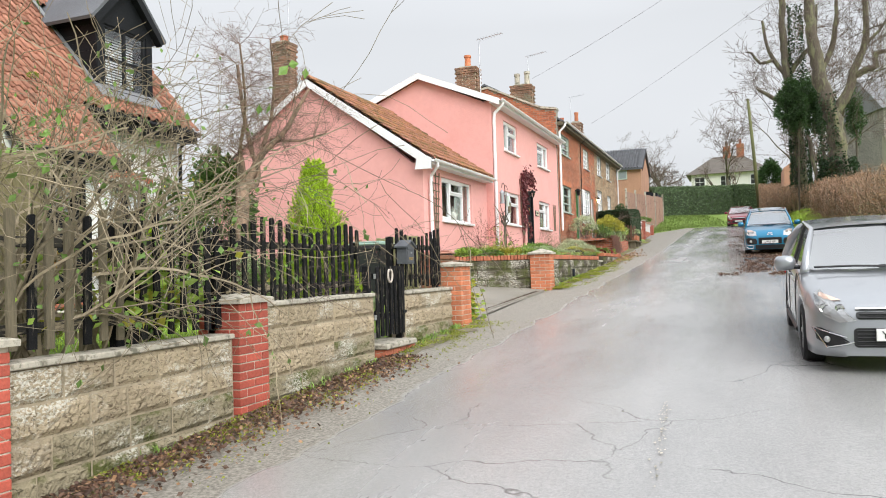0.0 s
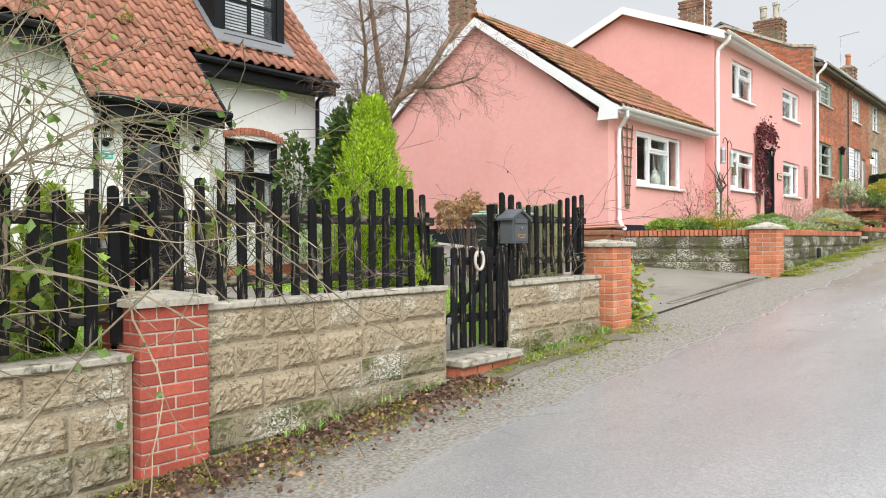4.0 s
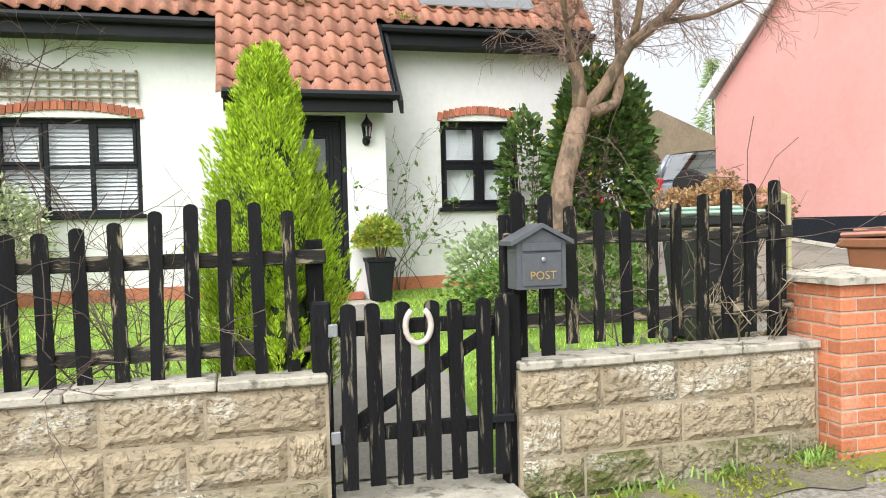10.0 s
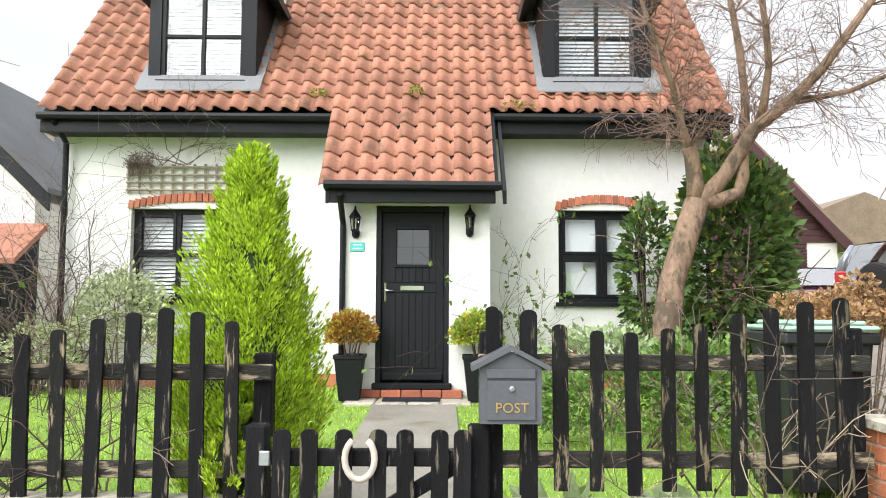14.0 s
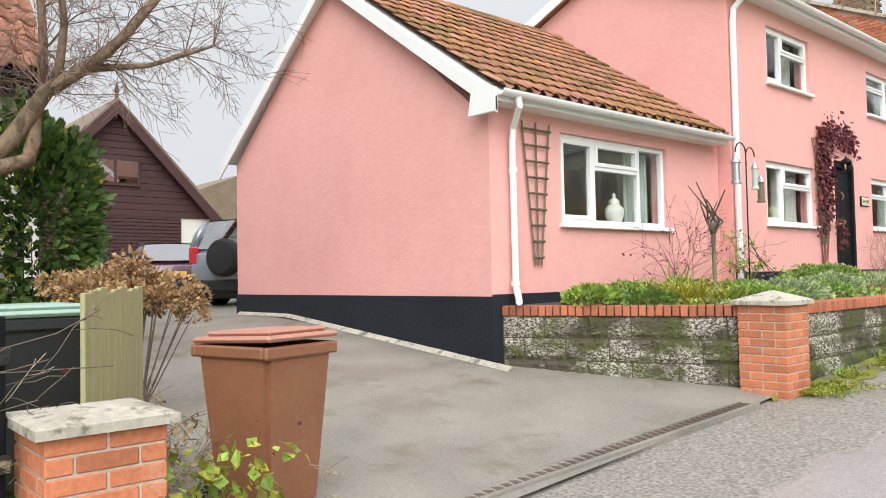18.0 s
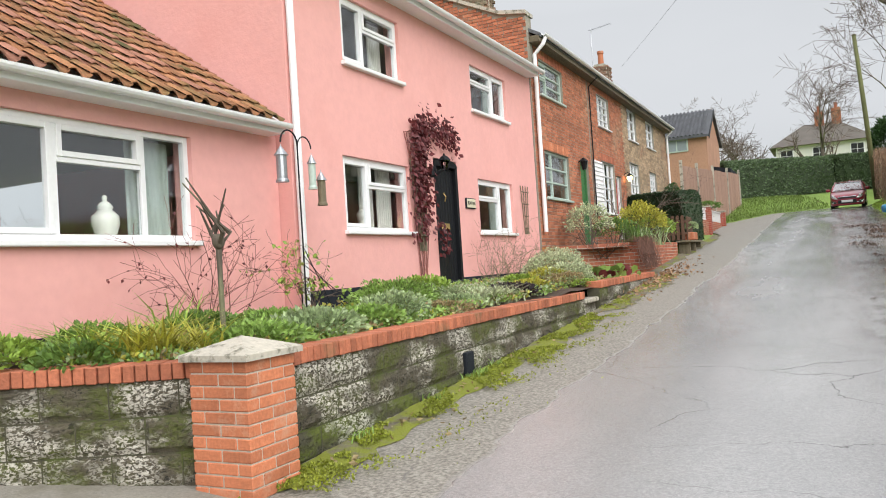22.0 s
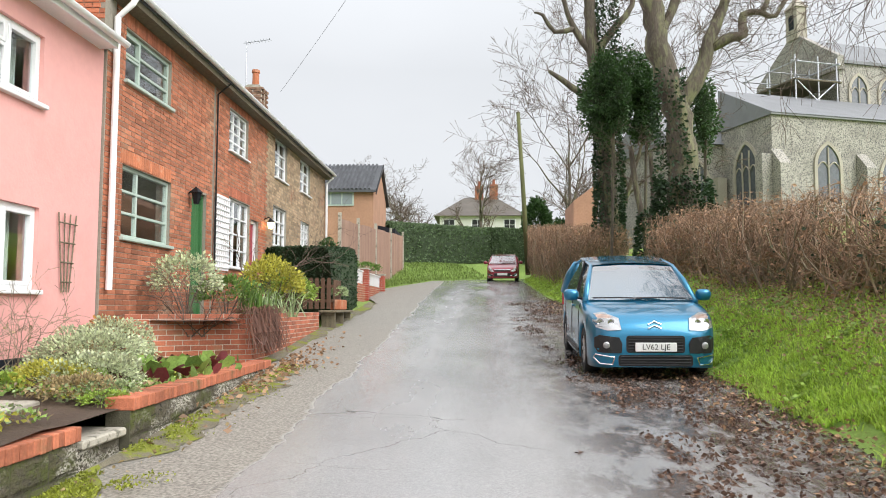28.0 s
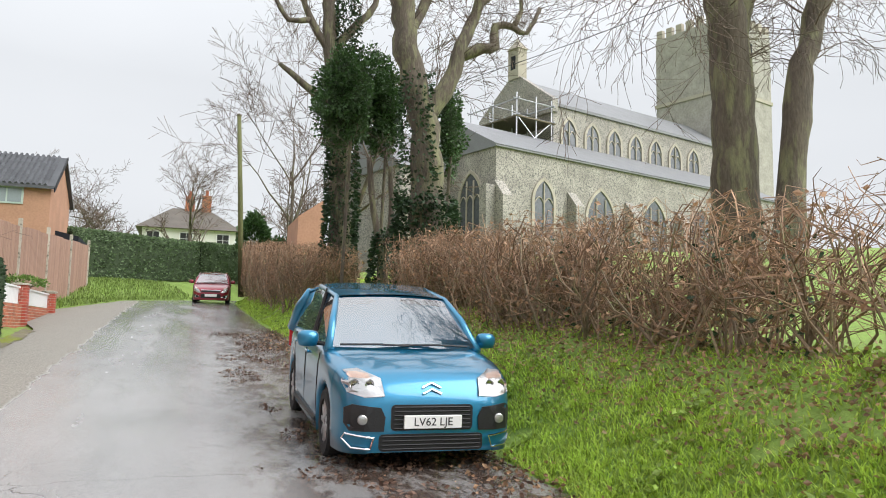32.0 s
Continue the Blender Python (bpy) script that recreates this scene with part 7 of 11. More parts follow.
def limb_tree(name, label, base, limbs, seed, twigs=260, twig_len=(.5, 1.4), above=3.0, droop=-.02, category="tree", raise_by=0.0, slim=.014):
    """A tree drawn limb by limb: limbs of (points from the base, thickest, thinnest), then fine wood along them."""
    rnd = random.Random(seed)
    t = thing(name, base, label, category)
    B = Vector(base)
    wood, fine, spots = [], [], []
    for pts, r0, r1 in limbs:
        P = [B + Vector((p[0], p[1], p[2] + (raise_by if p[2] > 0 else 0))) for p in pts]
        dense = []
        for i in range(len(P) - 1):
            k = max(2, int((P[i + 1] - P[i]).length / .3))
            p0, p3 = P[max(i - 1, 0)], P[min(i + 2, len(P) - 1)]
            for j in range(k):
                u = j / k
                q = .5 * ((2 * P[i]) + (P[i + 1] - p0) * u + (2 * p0 - 5 * P[i] + 4 * P[i + 1] - p3) * u * u + (3 * P[i] - p0 - 3 * P[i + 1] + p3) * u ** 3)
                dense.append(q + Vector((rnd.gauss(0, 1), rnd.gauss(0, 1), rnd.gauss(0, 1))) * r0 * .06)
        dense.append(P[-1])
        n = len(dense)
        rad = [lerp(r0, r1, (i / (n - 1)) ** .8) * (1 + .22 * noise.noise(Vector((i * .45, seed, r0 * 9)))) for i in range(n)]
        if r0 > .3:
            rad[0] *= 1.35
            rad[1] *= 1.15
        wood.append(tube(dense, rad, 14 if r0 > .25 else 8))
        for i in range(1, n):
            if dense[i].z - B.z > above:
                spots.append((dense[i], (dense[i] - dense[i - 1]).normalized(), rad[i]))
    S = dict(seg=.3, crook=.20, lift=droop, taper=.8, least=slim * .3, twig=.05, depth=2, kids=(4, 4), bare=(.25, .15), angle=(25, 65), shrink=(.4, .65))
    for i in range(twigs):
        p, d, r = spots[rnd.randrange(len(spots))]
        sd = d.cross(Vector((rnd.gauss(0, 1), rnd.gauss(0, 1), rnd.gauss(0, 1)))).normalized()
        bough(rnd, p, (sd + d * .5 + Vector((0, 0, .25))).normalized(), rnd.uniform(*twig_len), min(slim, r * .4), 0, wood, fine, S)
    obj("trunk", *merge(wood), M["bark"], t, smooth=True)
    tagged(obj("fine_wood", *merge(fine), M["twig"], t), kind="stuff")
    return t


LZ = land(4.6, 40.5)
lime = limb_tree("lime_tree", "old pollarded lime with ivy about its foot", (4.6, 40.5, LZ), [
    ([(0, 0, -.3), (-.15, 0, 2.2), (-.45, 0, 3.7), (-.75, .1, 5.2), (-.95, .1, 6.8), (-1.05, .2, 9.5)], .52, .2),
    ([(-.25, 0, 2.9), (.45, 0, 3.9), (.75, 0, 4.9), (1.05, .1, 5.6), (1.35, .1, 6.6), (1.3, 0, 8.5)], .28, .10),
    ([(.62, 0, 4.6), (1.3, -.1, 4.9), (1.65, -.1, 5.0), (1.7, 0, 5.6), (2.2, 0, 5.65), (2.6, 0, 5.5), (3.0, 0, 6.3)], .19, .05),
    ([(-.7, .1, 5.0), (-.2, .3, 5.9), (.1, .3, 7.2), (.2, .2, 9.0)], .17, .07),
    ([(2.2, 0, 5.65), (2.5, .1, 6.2), (2.4, .1, 6.9)], .09, .03),
    ([(1.2, .1, 6.1), (1.9, .1, 6.7), (2.3, .1, 7.4)], .10, .03)], 21, twigs=130, twig_len=(.5, 1.5), above=5.8, raise_by=1.45)
IZ = land(3.25, 45.2)
ivy_tree = limb_tree("ivy_clad_tree", "tall tree trunk wrapped in dark ivy", (3.25, 45.2, IZ), [
    ([(0, 0, -.3), (-.1, 0, 2.7), (-.27, 0, 4.4), (-.5, 0, 6.2), (-.6, 0, 8), (-.6, 0, 10.5)], .40, .14),
    ([(-.25, 0, 4.2), (-.9, 0, 4.5), (-1.6, 0, 5.0), (-2.0, 0, 5.3)], .16, .07),
    ([(-.45, 0, 5.8), (-1.05, 0, 6.7), (-1.4, 0, 7.6), (-1.6, 0, 9.0)], .15, .06),
    ([(-1.1, 0, 6.8), (-1.8, 0, 6.7), (-2.2, 0, 7.3), (-2.5, 0, 7.4)], .11, .04),
    ([(-.4, 0, 5.9), (.35, 0, 6.9), (.9, 0, 7.6), (1.1, 0, 9.5)], .17, .06)], 22, twigs=60, twig_len=(.5, 1.3), above=6.4, raise_by=1.4)
RZ3 = land(7.3, 32.6)
lime_2 = limb_tree("lime_tree", "bare lime tree standing behind the hedge", (7.3, 32.6, RZ3), [
    ([(.05, 0, -.3), (0, 0, 2.0), (-.1, 0, 3.4), (-.25, 0, 4.6), (-.32, .1, 6.0), (-.35, .1, 9.0)], .44, .2),
    ([(-.03, 0, 2.9), (.3, 0, 3.9), (.45, 0, 5.0), (.55, .1, 7.5)], .24, .12),
    ([(-.2, 0, 4.0), (-.9, -.2, 4.1), (-1.8, -.3, 3.7), (-2.8, -.4, 3.5)], .06, .012),
    ([(-.28, 0, 5.0), (-1.1, .2, 5.5), (-2.2, .3, 5.4), (-3.2, .3, 5.0)], .06, .012),
    ([(-.3, 0, 5.8), (-1.0, -.3, 6.6), (-2.0, -.5, 6.8)], .06, .012)], 23, twigs=170, twig_len=(.8, 2.2), above=3.6, droop=-.06, raise_by=1.2)
lime_3 = limb_tree("leaning_tree", "mossy leaning tree trunk behind the hedge", (7.6, 31.8, land(7.6, 31.8)), [
    ([(-.1, 0, -.3), (.25, 0, 1.8), (.6, 0, 3.0), (.9, 0, 4.2), (1.2, 0, 5.4), (1.7, 0, 8.0)], .27, .13),
    ([(.9, 0, 4.2), (1.5, 0, 4.8), (2.2, 0, 5.0)], .07, .02)], 24, twigs=60, twig_len=(.8, 2.0), above=3.6, droop=-.05, raise_by=1.2)
thorn = limb_tree("thorn_tree", "slim ivy-twined stem between the limes", (4.0, 42.6, land(4.0, 42.6)), [
    ([(0, 0, -.2), (-.1, 0, 1.0), (-.35, 0, 2.2), (-.5, 0, 3.6)], .15, .08), ([(-.05, 0, .8), (.15, 0, 1.8), (.1, 0, 3.4)], .11, .06)], 25, twigs=12, above=2.0)


def ivy_on(parent, base, height, r0, r1, count, seed, size=.13, ragged=.3, lean=(0, 0)):
    rnd = random.Random(seed)
    sp = []
    for i in range(count):
        t = rnd.random() ** 1.15
        a = rnd.uniform(0, 6.283)
        r = lerp(r0, r1, t) * (1 + ragged * noise.noise(Vector((math.cos(a) * 1.5, math.sin(a) * 1.5, t * height * .7 + seed)))) * rnd.uniform(.85, 1.12)
        o = Vector((math.cos(a), math.sin(a), -.2))
        sp.append((Vector(base) + Vector((o.x * r + lean[0] * t * height, o.y * r + lean[1] * t * height, t * height)), o))
    tagged(obj("ivy", *leaf_cards(rnd, sp, size, flat=.5), LEAF["ivy"], parent, "dark glossy ivy leaves"), kind="stuff")


ivy_on(lime, (4.6, 40.5, land(4.6, 40.5)), 2.3, .86, .60, 4200, 31, size=.13, lean=(-.06, 0))
ivy_on(lime, (4.12, 40.25, land(4.6, 40.5) + 2.0), 3.4, .40, .30, 1300, 32, size=.12, ragged=.6)
ivy_on(ivy_tree, (3.25, 45.2, land(3.25, 45.2)), 5.2, .46, .44, 5200, 33, size=.12)
ivy_on(ivy_tree, (3.25, 45.2, land(3.25, 45.2) + 4.5), 6.5, .44, .24, 3400, 35, size=.12, ragged=.6)
ivy_on(thorn, (4.0, 42.6, land(4.0, 42.6)), 1.6, .45, .22, 1200, 36, size=.13)
for c, rad, k, s in (((3.05, 43.2, 9.6), (.92, .9, 1.35), 12000, 41), ((4.1, 43.3, 9.3), (.40, .45, 1.25), 4200, 42), ((5.45, 41.6, 8.5), (.36, .4, 1.1), 1800, 43)):
    rnd = random.Random(s)
    yew = thing("yew_crown", (c[0], c[1], land(c[0], c[1])), "dark green evergreen crown between the limes", "evergreen tree")
    obj("stem", *tube([(c[0] - .1, c[1], land(c[0], c[1]) - .1), (c[0] + .05, c[1], c[2] - rad[2] * .5), (c[0], c[1], c[2] + rad[2] * .5)], [.05, .05, .03], 6), M["bark"], yew)
    # solid dark core: the crown's inner shade put into a shape
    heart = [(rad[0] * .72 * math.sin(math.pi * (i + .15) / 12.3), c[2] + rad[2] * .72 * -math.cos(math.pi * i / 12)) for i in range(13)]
    obj("inner_foliage", *lathe(heart, (c[0], c[1], 0), 12), M["inner_shade"], yew, smooth=True)
    tagged(obj("crown", *leaf_cards(rnd, clump_shell(rnd, c, rad, k, bump=.7, low=-1), .105, flat=.6), LEAF["dark"], yew), kind="stuff")

# grass on the bank, thick near the lane
def grass_patch(name, label, count, place, h, key, seed, width=.014, lean=.5):
    rnd = random.Random(seed)
    sp = []
    while len(sp) < count:
        p = place(rnd)
        if p is not None:
            sp.append(p)
    return tagged(obj(name, *blades(rnd, sp, h, lean=lean, width=width), LEAF[key]), label, "grass", kind="stuff")


def bank_spot(rnd):
    y = 21 + 40 * rnd.random() ** 2.2
    x = ease(EDGE_R, y) + .12 + 2.2 * rnd.random()
    if x > 2.95 + .3 * noise.noise(Vector((y * .8, 3, 0))) and rnd.random() < .8:
        return None
    if noise.noise(Vector((x * 1.3, y * 1.3, 7))) < -.42:
        return None
    return (x, y, land(x, y) - .01)


def clump_spot(rnd):
    """Spots gathered into tufts."""
    p = None
    while p is None:
        p = bank_spot(rnd)
    if not hasattr(clump_spot, "tufts"):
        clump_spot.tufts = []
    if len(clump_spot.tufts) < 1500:
        clump_spot.tufts.append(p)
    x, y, z = clump_spot.tufts[rnd.randrange(len(clump_spot.tufts))]
    x, y = x + rnd.gauss(0, .07), y + rnd.gauss(0, .07)
    return (x, y, land(x, y) - .01)


grass_patch("bank_grass", "long wet grass on the roadside bank", 76000, bank_spot, .085, "grass", 51, width=.015, lean=1.5)
grass_patch("bank_grass", "tufts of bright wet grass on the bank", 26000, clump_spot, .12, "grass", 54, width=.013, lean=1.2)
grass_patch("bank_grass", "short bright grass on the mound under the limes", 12000, lambda r: (lambda x, y: (x, y, land(x, y) - .01))(2.0 + 5.5 * r.random(), 38.5 + 11 * r.random()), .12, "grass", 55, width=.03, lean=1.8)
rl = random.Random(61)
sp = []
for i in range(1500):
    p = bank_spot(rl)
    if p is None or noise.noise(Vector((p[0] * .9, p[1] * .9, 21))) < .05:
        continue
    for k in range(14):
        sp.append((Vector(p) + Vector((rl.gauss(0, .06), rl.gauss(0, .06), .03 + .07 * rl.random())), Vector((rl.gauss(0, 1), rl.gauss(0, 1), .6))))
tagged(obj("bank_weeds", *leaf_cards(rl, sp, .065, flat=.3), LEAF["bright"]), "bright low nettles and weeds on the roadside bank", "weeds", kind="stuff")
rm = random.Random(62)
sp = []
while len(sp) < 9000:
    y = 20.0 + 24 * rm.random() ** 1.3
    x = rm.uniform(-.5, 1.85)
    if noise.noise(Vector((x * 1.4, y * .7, 40))) + .55 * noise.noise(Vector((x * 5, y * 3, 41))) + .30 * (x - .55) < .02:
        continue
    sp.append((Vector((x, y, road_z(y) + .008 + .012 * rm.random())), Vector((rm.gauss(0, 1), rm.gauss(0, 1), .12))))
tagged(obj("leaf_mould", *leaf_cards(rm, sp, .05, flat=.22), LEAF["mould"]), "dark wet leaf mould trodden into the lay-by", "fallen leaves", kind="stuff")
grass_patch("verge_grass", "long grass on the verge by the bend", 14000, lambda r: (lambda y: (lambda x: (x, y, land(x, y)))(ease(EDGE_L, y) - .1 - 3.0 * r.random()))(45 + 22 * r.random()), .16, "verge", 53, width=.03)
rl = random.Random(60)
sp = []
for i in range(7600):
    y = 20.5 + 22 * rl.random() ** 1.4
    x = rl.choice((ease(EDGE_R, y) + rl.gauss(-.1, .35), 3.3 + rl.gauss(-.25, .35), 3.3 + rl.gauss(-.25, .35)))
    z = (road_z(y) + .015) if x < ease(EDGE_R, y) + .02 else land(x, y) + .04
    sp.append((Vector((x, y, z + .012)), Vector((rl.gauss(0, 1), rl.gauss(0, 1), .1))))
for i in range(5200):
    y = 20.5 + 14 * rl.random() ** 1.2
    x = 3.05 + rl.gauss(.25, .38) + .25 * noise.noise(Vector((y * .8, 3, 0)))
    sp.append((Vector((x, y, land(x, y) + .035 + .03 * rl.random())), Vector((rl.gauss(0, 1), rl.gauss(0, 1), .25))))
tagged(obj("leaf_litter", *leaf_cards(rl, [q for q in sp if q[0].x > 2.4][::2], .055, flat=.25), LEAF["straw"]), "pale dead leaves below the hedge", "fallen leaves", kind="stuff")
sp = [q for q in sp if q[0].x <= 2.4 and q[0].x < ease(EDGE_R, q[0].y) + .3] + [q for q in sp if q[0].x > 2.4][1::2]
tagged(obj("leaf_litter", *leaf_cards(rl, sp, .052, flat=.25), LEAF["brown"]), "brown fallen leaves along the bank foot", "fallen leaves", kind="stuff")

# ---- church ----
CH = Vector((14.9, 61.2, 0))
CU, CV = Vector((.954, .30, 0)), Vector((-.30, .954, 0))
CB = 5.6
church = thing("church", (CH.x, CH.y, CB), "flint medieval church with tower, clerestory and scaffolding", "church")


def ch(s, w, z):
    p = CH + CU * s + CV * w
    return (p.x, p.y, z)


def ch_box(name, s0, s1, w0, w1, z0, z1, material, label=""):
    v = [ch(s, w, z) for z in (z0, z1) for s, w in ((s0, w0), (s1, w0), (s1, w1), (s0, w1))]
    f = [[3, 2, 1, 0], [4, 5, 6, 7], [0, 1, 5, 4], [1, 2, 6, 5], [2, 3, 7, 6], [3, 0, 4, 7]]
    return obj(name, v, f, material, church, label)


def ch_gable(name, s0, s1, w0, w1, z0, zr, material):
    """A pitched roof with its ridge along the church."""
    m = (w0 + w1) / 2
    v = [ch(s0, w0, z0), ch(s0, w1, z0), ch(s0, m, zr), ch(s1, w0, z0), ch(s1, w1, z0), ch(s1, m, zr)]
    return obj(name, v, [[0, 1, 2][::-1], [3, 4, 5], [0, 3, 5, 2], [1, 2, 5, 4], [0, 1, 4, 3]], material, church)


ch_box("aisle", 0, 29.5, 0, 4.5, CB - 1, 13.4, M["flint"], "flint aisle wall")
ch_box("aisle_cornice", -.12, 29.6, -.16, 4.6, 13.4, 13.52, M["lead"])
v = [ch(s, w, z) for s in (-.1, 29.5) for w, z in ((-.2, 13.52), (4.6, 13.52), (4.6, 16.0))]
obj("aisle_roof", v, [[0, 3, 5, 2], [0, 2, 1], [3, 4, 5]], M["lead"], church)
ch_box("nave", 8.75, 28.7, 4.5, 12, CB - 1, 18.45, M["flint"], "flint clerestory wall")
ch_box("nave_cornice", 8.6, 28.7, 4.35, 12.1, 18.45, 18.65, M["lead"])
ch_gable("nave_roof", 8.6, 28.8, 4.4, 12.1, 18.65, 21.3, M["lead"])
v = [ch(8.5, w, z) for w, z in ((4.3, 18.0), (12.2, 18.0), (12.2, 18.9), (8.25, 21.7), (4.3, 18.9))] + [ch(9.0, w, z) for w, z in ((4.3, 18.0), (12.2, 18.0), (12.2, 18.9), (8.25, 21.7), (4.3, 18.9))]
obj("nave_gable", v, [[0, 1, 2, 3, 4], [9, 8, 7, 6, 5]] + [[i, (i + 1) % 5, 5 + (i + 1) % 5, 5 + i][::-1] for i in range(5)], M["flint"], church)
ch_box("bellcote", 8.4, 9.2, 7.7, 8.8, 21.2, 23.4, M["stone"], "stone bellcote on the gable")
v = [ch(8.3, 7.6, 23.4), ch(9.3, 7.6, 23.4), ch(9.3, 8.9, 23.4), ch(8.3, 8.9, 23.4), ch(8.8, 8.25, 24.3)]
obj("bellcote_cap", v, [[0, 1, 4], [1, 2, 4], [2, 3, 4], [3, 0, 4], [3, 2, 1, 0]], M["stone"], church)
# black slab on the stone stands in for the shade inside the opening
ch_box("bell_opening", 8.38, 8.42, 8.0, 8.5, 21.9, 22.9, M["plinth"])
ch_box("chancel", -3.4, 8.6, 4.5, 11.5, CB - 1, 12.6, M["flint"], "flint chancel wall")
ch_gable("chancel_roof", -3.6, 8.6, 4.2, 11.8, 12.6, 15.6, M["lead"])
ch_box("tower", 28.6, 35.6, 4.6, 11.6, CB - 1, 30.0, mat("grey_flint_tower", (0.34, 0.32, 0.285), rough=.95, var=.25, big=1.2, fine=6, bump=.5, bump_scale=8), "square flint west tower")
ch_box("tower_string", 28.5, 35.7, 4.5, 11.7, 23.6, 23.9, M["stone"])
for k in range(7):
    ch_box("merlon", 28.6 + k * 1.05, 29.2 + k * 1.05, 4.6, 5.0, 30.0, 30.8, M["stone"])
    ch_box("merlon", 28.6, 29.0, 4.6 + k * 1.05, 5.2 + k * 1.05, 30.0, 30.8, M["stone"])
ch_box("belfry_louvre", 31.3, 32.7, 4.55, 4.65, 26.0, 28.6, M["plinth"])
M["church_glass"] = mat("leaded_glass", (0.09, 0.10, 0.11), rough=.15, var=.3, bump=.2, big=6)


def ch_window(s, w, z0, z1, wide, lights, face="v"):
    """A pointed window: stone surround, dark leaded glass, mullions. face v: in the long wall; u: in an end wall."""
    win = []
    zs = z1 - wide * .82

    def at(x, out, z):
        return ch(s + x, w - out, z) if face == "v" else ch(s - out, w + x, z)

    def outline(h, o):
        pts = [(-h, z0 - (o if o else 0)), (-h, zs)]
        for i in range(1, 8):
            t = i / 8
            pts.append((h - 2 * h * math.cos(t * math.pi / 3), zs + (z1 + o - zs) * math.sin(t * math.pi / 3) / math.sin(math.pi / 3)))
        pts.append((0, z1 + o))
        return pts + [(-x, z) for x, z in pts[-2::-1]]
    a, b = outline(wide / 2, 0), outline(wide / 2 + .2, .22)
    n = len(a)
    V = [at(x, .10, z) for x, z in a] + [at(x, .10, z) for x, z in b] + [at(x, -.05, z) for x, z in a] + [at(x, -.05, z) for x, z in b]
    F = [[i, i + 1, n + i + 1, n + i] for i in range(n - 1)] + [[n - 1, 0, n, 2 * n - 1]] + [[i, 2 * n + i, 2 * n + i + 1, i + 1] for i in range(n - 1)] + [[n + i, n + i + 1, 3 * n + i + 1, 3 * n + i] for i in range(n - 1)]
    wn_ = obj("church_window", V, F, M["stone"], church, "pointed traceried window")
    obj("glazing", [at(x, .03, z) for x, z in a], [list(range(n))], M["church_glass"], wn_)
    for k in range(1, lights):
        x = -wide / 2 + wide * k / lights
        top = z1 - abs(x) * .9 - .15
        obj("mullion", *tube([at(x, .07, z0), at(x, .07, top)], .055, 5), M["stone"], wn_)
    for k in range(lights):
        x0 = -wide / 2 + wide * k / lights
        pts = [at(x0 + wide / lights * q / 6, .07, zs - .1 + .35 * math.sin(q / 6 * math.pi)) for q in range(7)]
        obj("tracery", *tube(pts, .04, 5), M["stone"], wn_)


for s in (3.6, 8.4, 13.5, 18.5, 23.2):
    ch_window(s, 0, 8.6, 11.9, 1.5 if s < 5 else 2.4, 2 if s < 5 else 3)
for s in range(7):
    ch_window(10.2 + s * 2.3, 4.5, 15.3, 17.7, 1.25, 2)
ch_window(0, 2.2, 8.2, 12.2, 1.9, 3, face="u")
for s in (-1.9,):
    ch_window(s, 4.5, 7.4, 11.6, 1.7, 3)
for s in (0.25, 5.9, 11.0, 16.0, 21):
    ch_box("buttress", s - .35, s + .35, -.75, 0, CB - 1, 10.6, M["flint"], "stepped flint buttress")
    v = [ch(s - .35, -.75, 10.6), ch(s + .35, -.75, 10.6), ch(s + .35, 0, 11.5), ch(s - .35, 0, 11.5), ch(s - .35, 0, 10.6), ch(s + .35, 0, 10.6)]
    obj("buttress_slope", v, [[0, 1, 2, 3], [0, 3, 4], [1, 5, 2]], M["flint"], church)
ch_box("buttress", -.75, 0, -.1, .5, CB - 1, 11.2, M["flint"])
for s in (-3.3, -.5):
    ch_box("buttress", s - .3, s + .3, 3.8, 4.5, CB - 1, 10.5, M["stone"])
scaf = thing("scaffolding", (*ch(6.5, 6, 0)[:2], 14.5), "grey scaffold tubes and boards at the nave gable", "scaffolding")
for s in (5.2, 6.9, 8.3):
    for w in (4.2, 6.6, 9.0):
        obj("standard", *tube([ch(s, w, 13.9), ch(s, w, 18.6)], .05, 5), M["steel"], scaf)
for z in (15.6, 17.1, 18.2):
    for w in (4.2, 6.6, 9.0):
        obj("ledger", *tube([ch(4.9, w, z), ch(8.6, w, z)], .045, 5), M["steel"], scaf)
    for s in (5.2, 8.3):
        obj("transom", *tube([ch(s, 3.9, z), ch(s, 9.3, z)], .045, 5), M["steel"], scaf)
for a, b in (((5.2, 4.2), (8.3, 4.2)), ((8.3, 4.2), (5.2, 4.2))):
    obj("brace", *tube([ch(*a, 14.5), ch(*b, 17.1)], .04, 5), M["steel"], scaf)
v = [ch(s, w, z) for z in (17.0, 17.1) for s, w in ((5.1, 4.1), (8.6, 4.1), (8.6, 9.1), (5.1, 9.1))]
obj("deck", v, [[3, 2, 1, 0], [4, 5, 6, 7], [0, 1, 5, 4], [1, 2, 6, 5], [2, 3, 7, 6], [3, 0, 4, 7]], M["wood_grey"], scaf)

# ---- houses up the lane ----
M["orange_wall"] = mat("orange_brick_far", (0.42, 0.235, 0.15), rough=.9, var=.15, big=1.5, fine=14, bump=.2)
far = thing("orange_house", (-8.6, 58, 5.0), "orange brick house with dark pantile roof behind the fence", "house")
fx0, fx1, fy0, fy1 = -11.4, -6.3, 55.8, 61.0
obj("wall", *prism([(fx0, 4.0), (fx1, 4.0), (fx1, 8.55), (fx0, 8.55)], 1, fy0, fy0 + .25), M["orange_wall"], far)
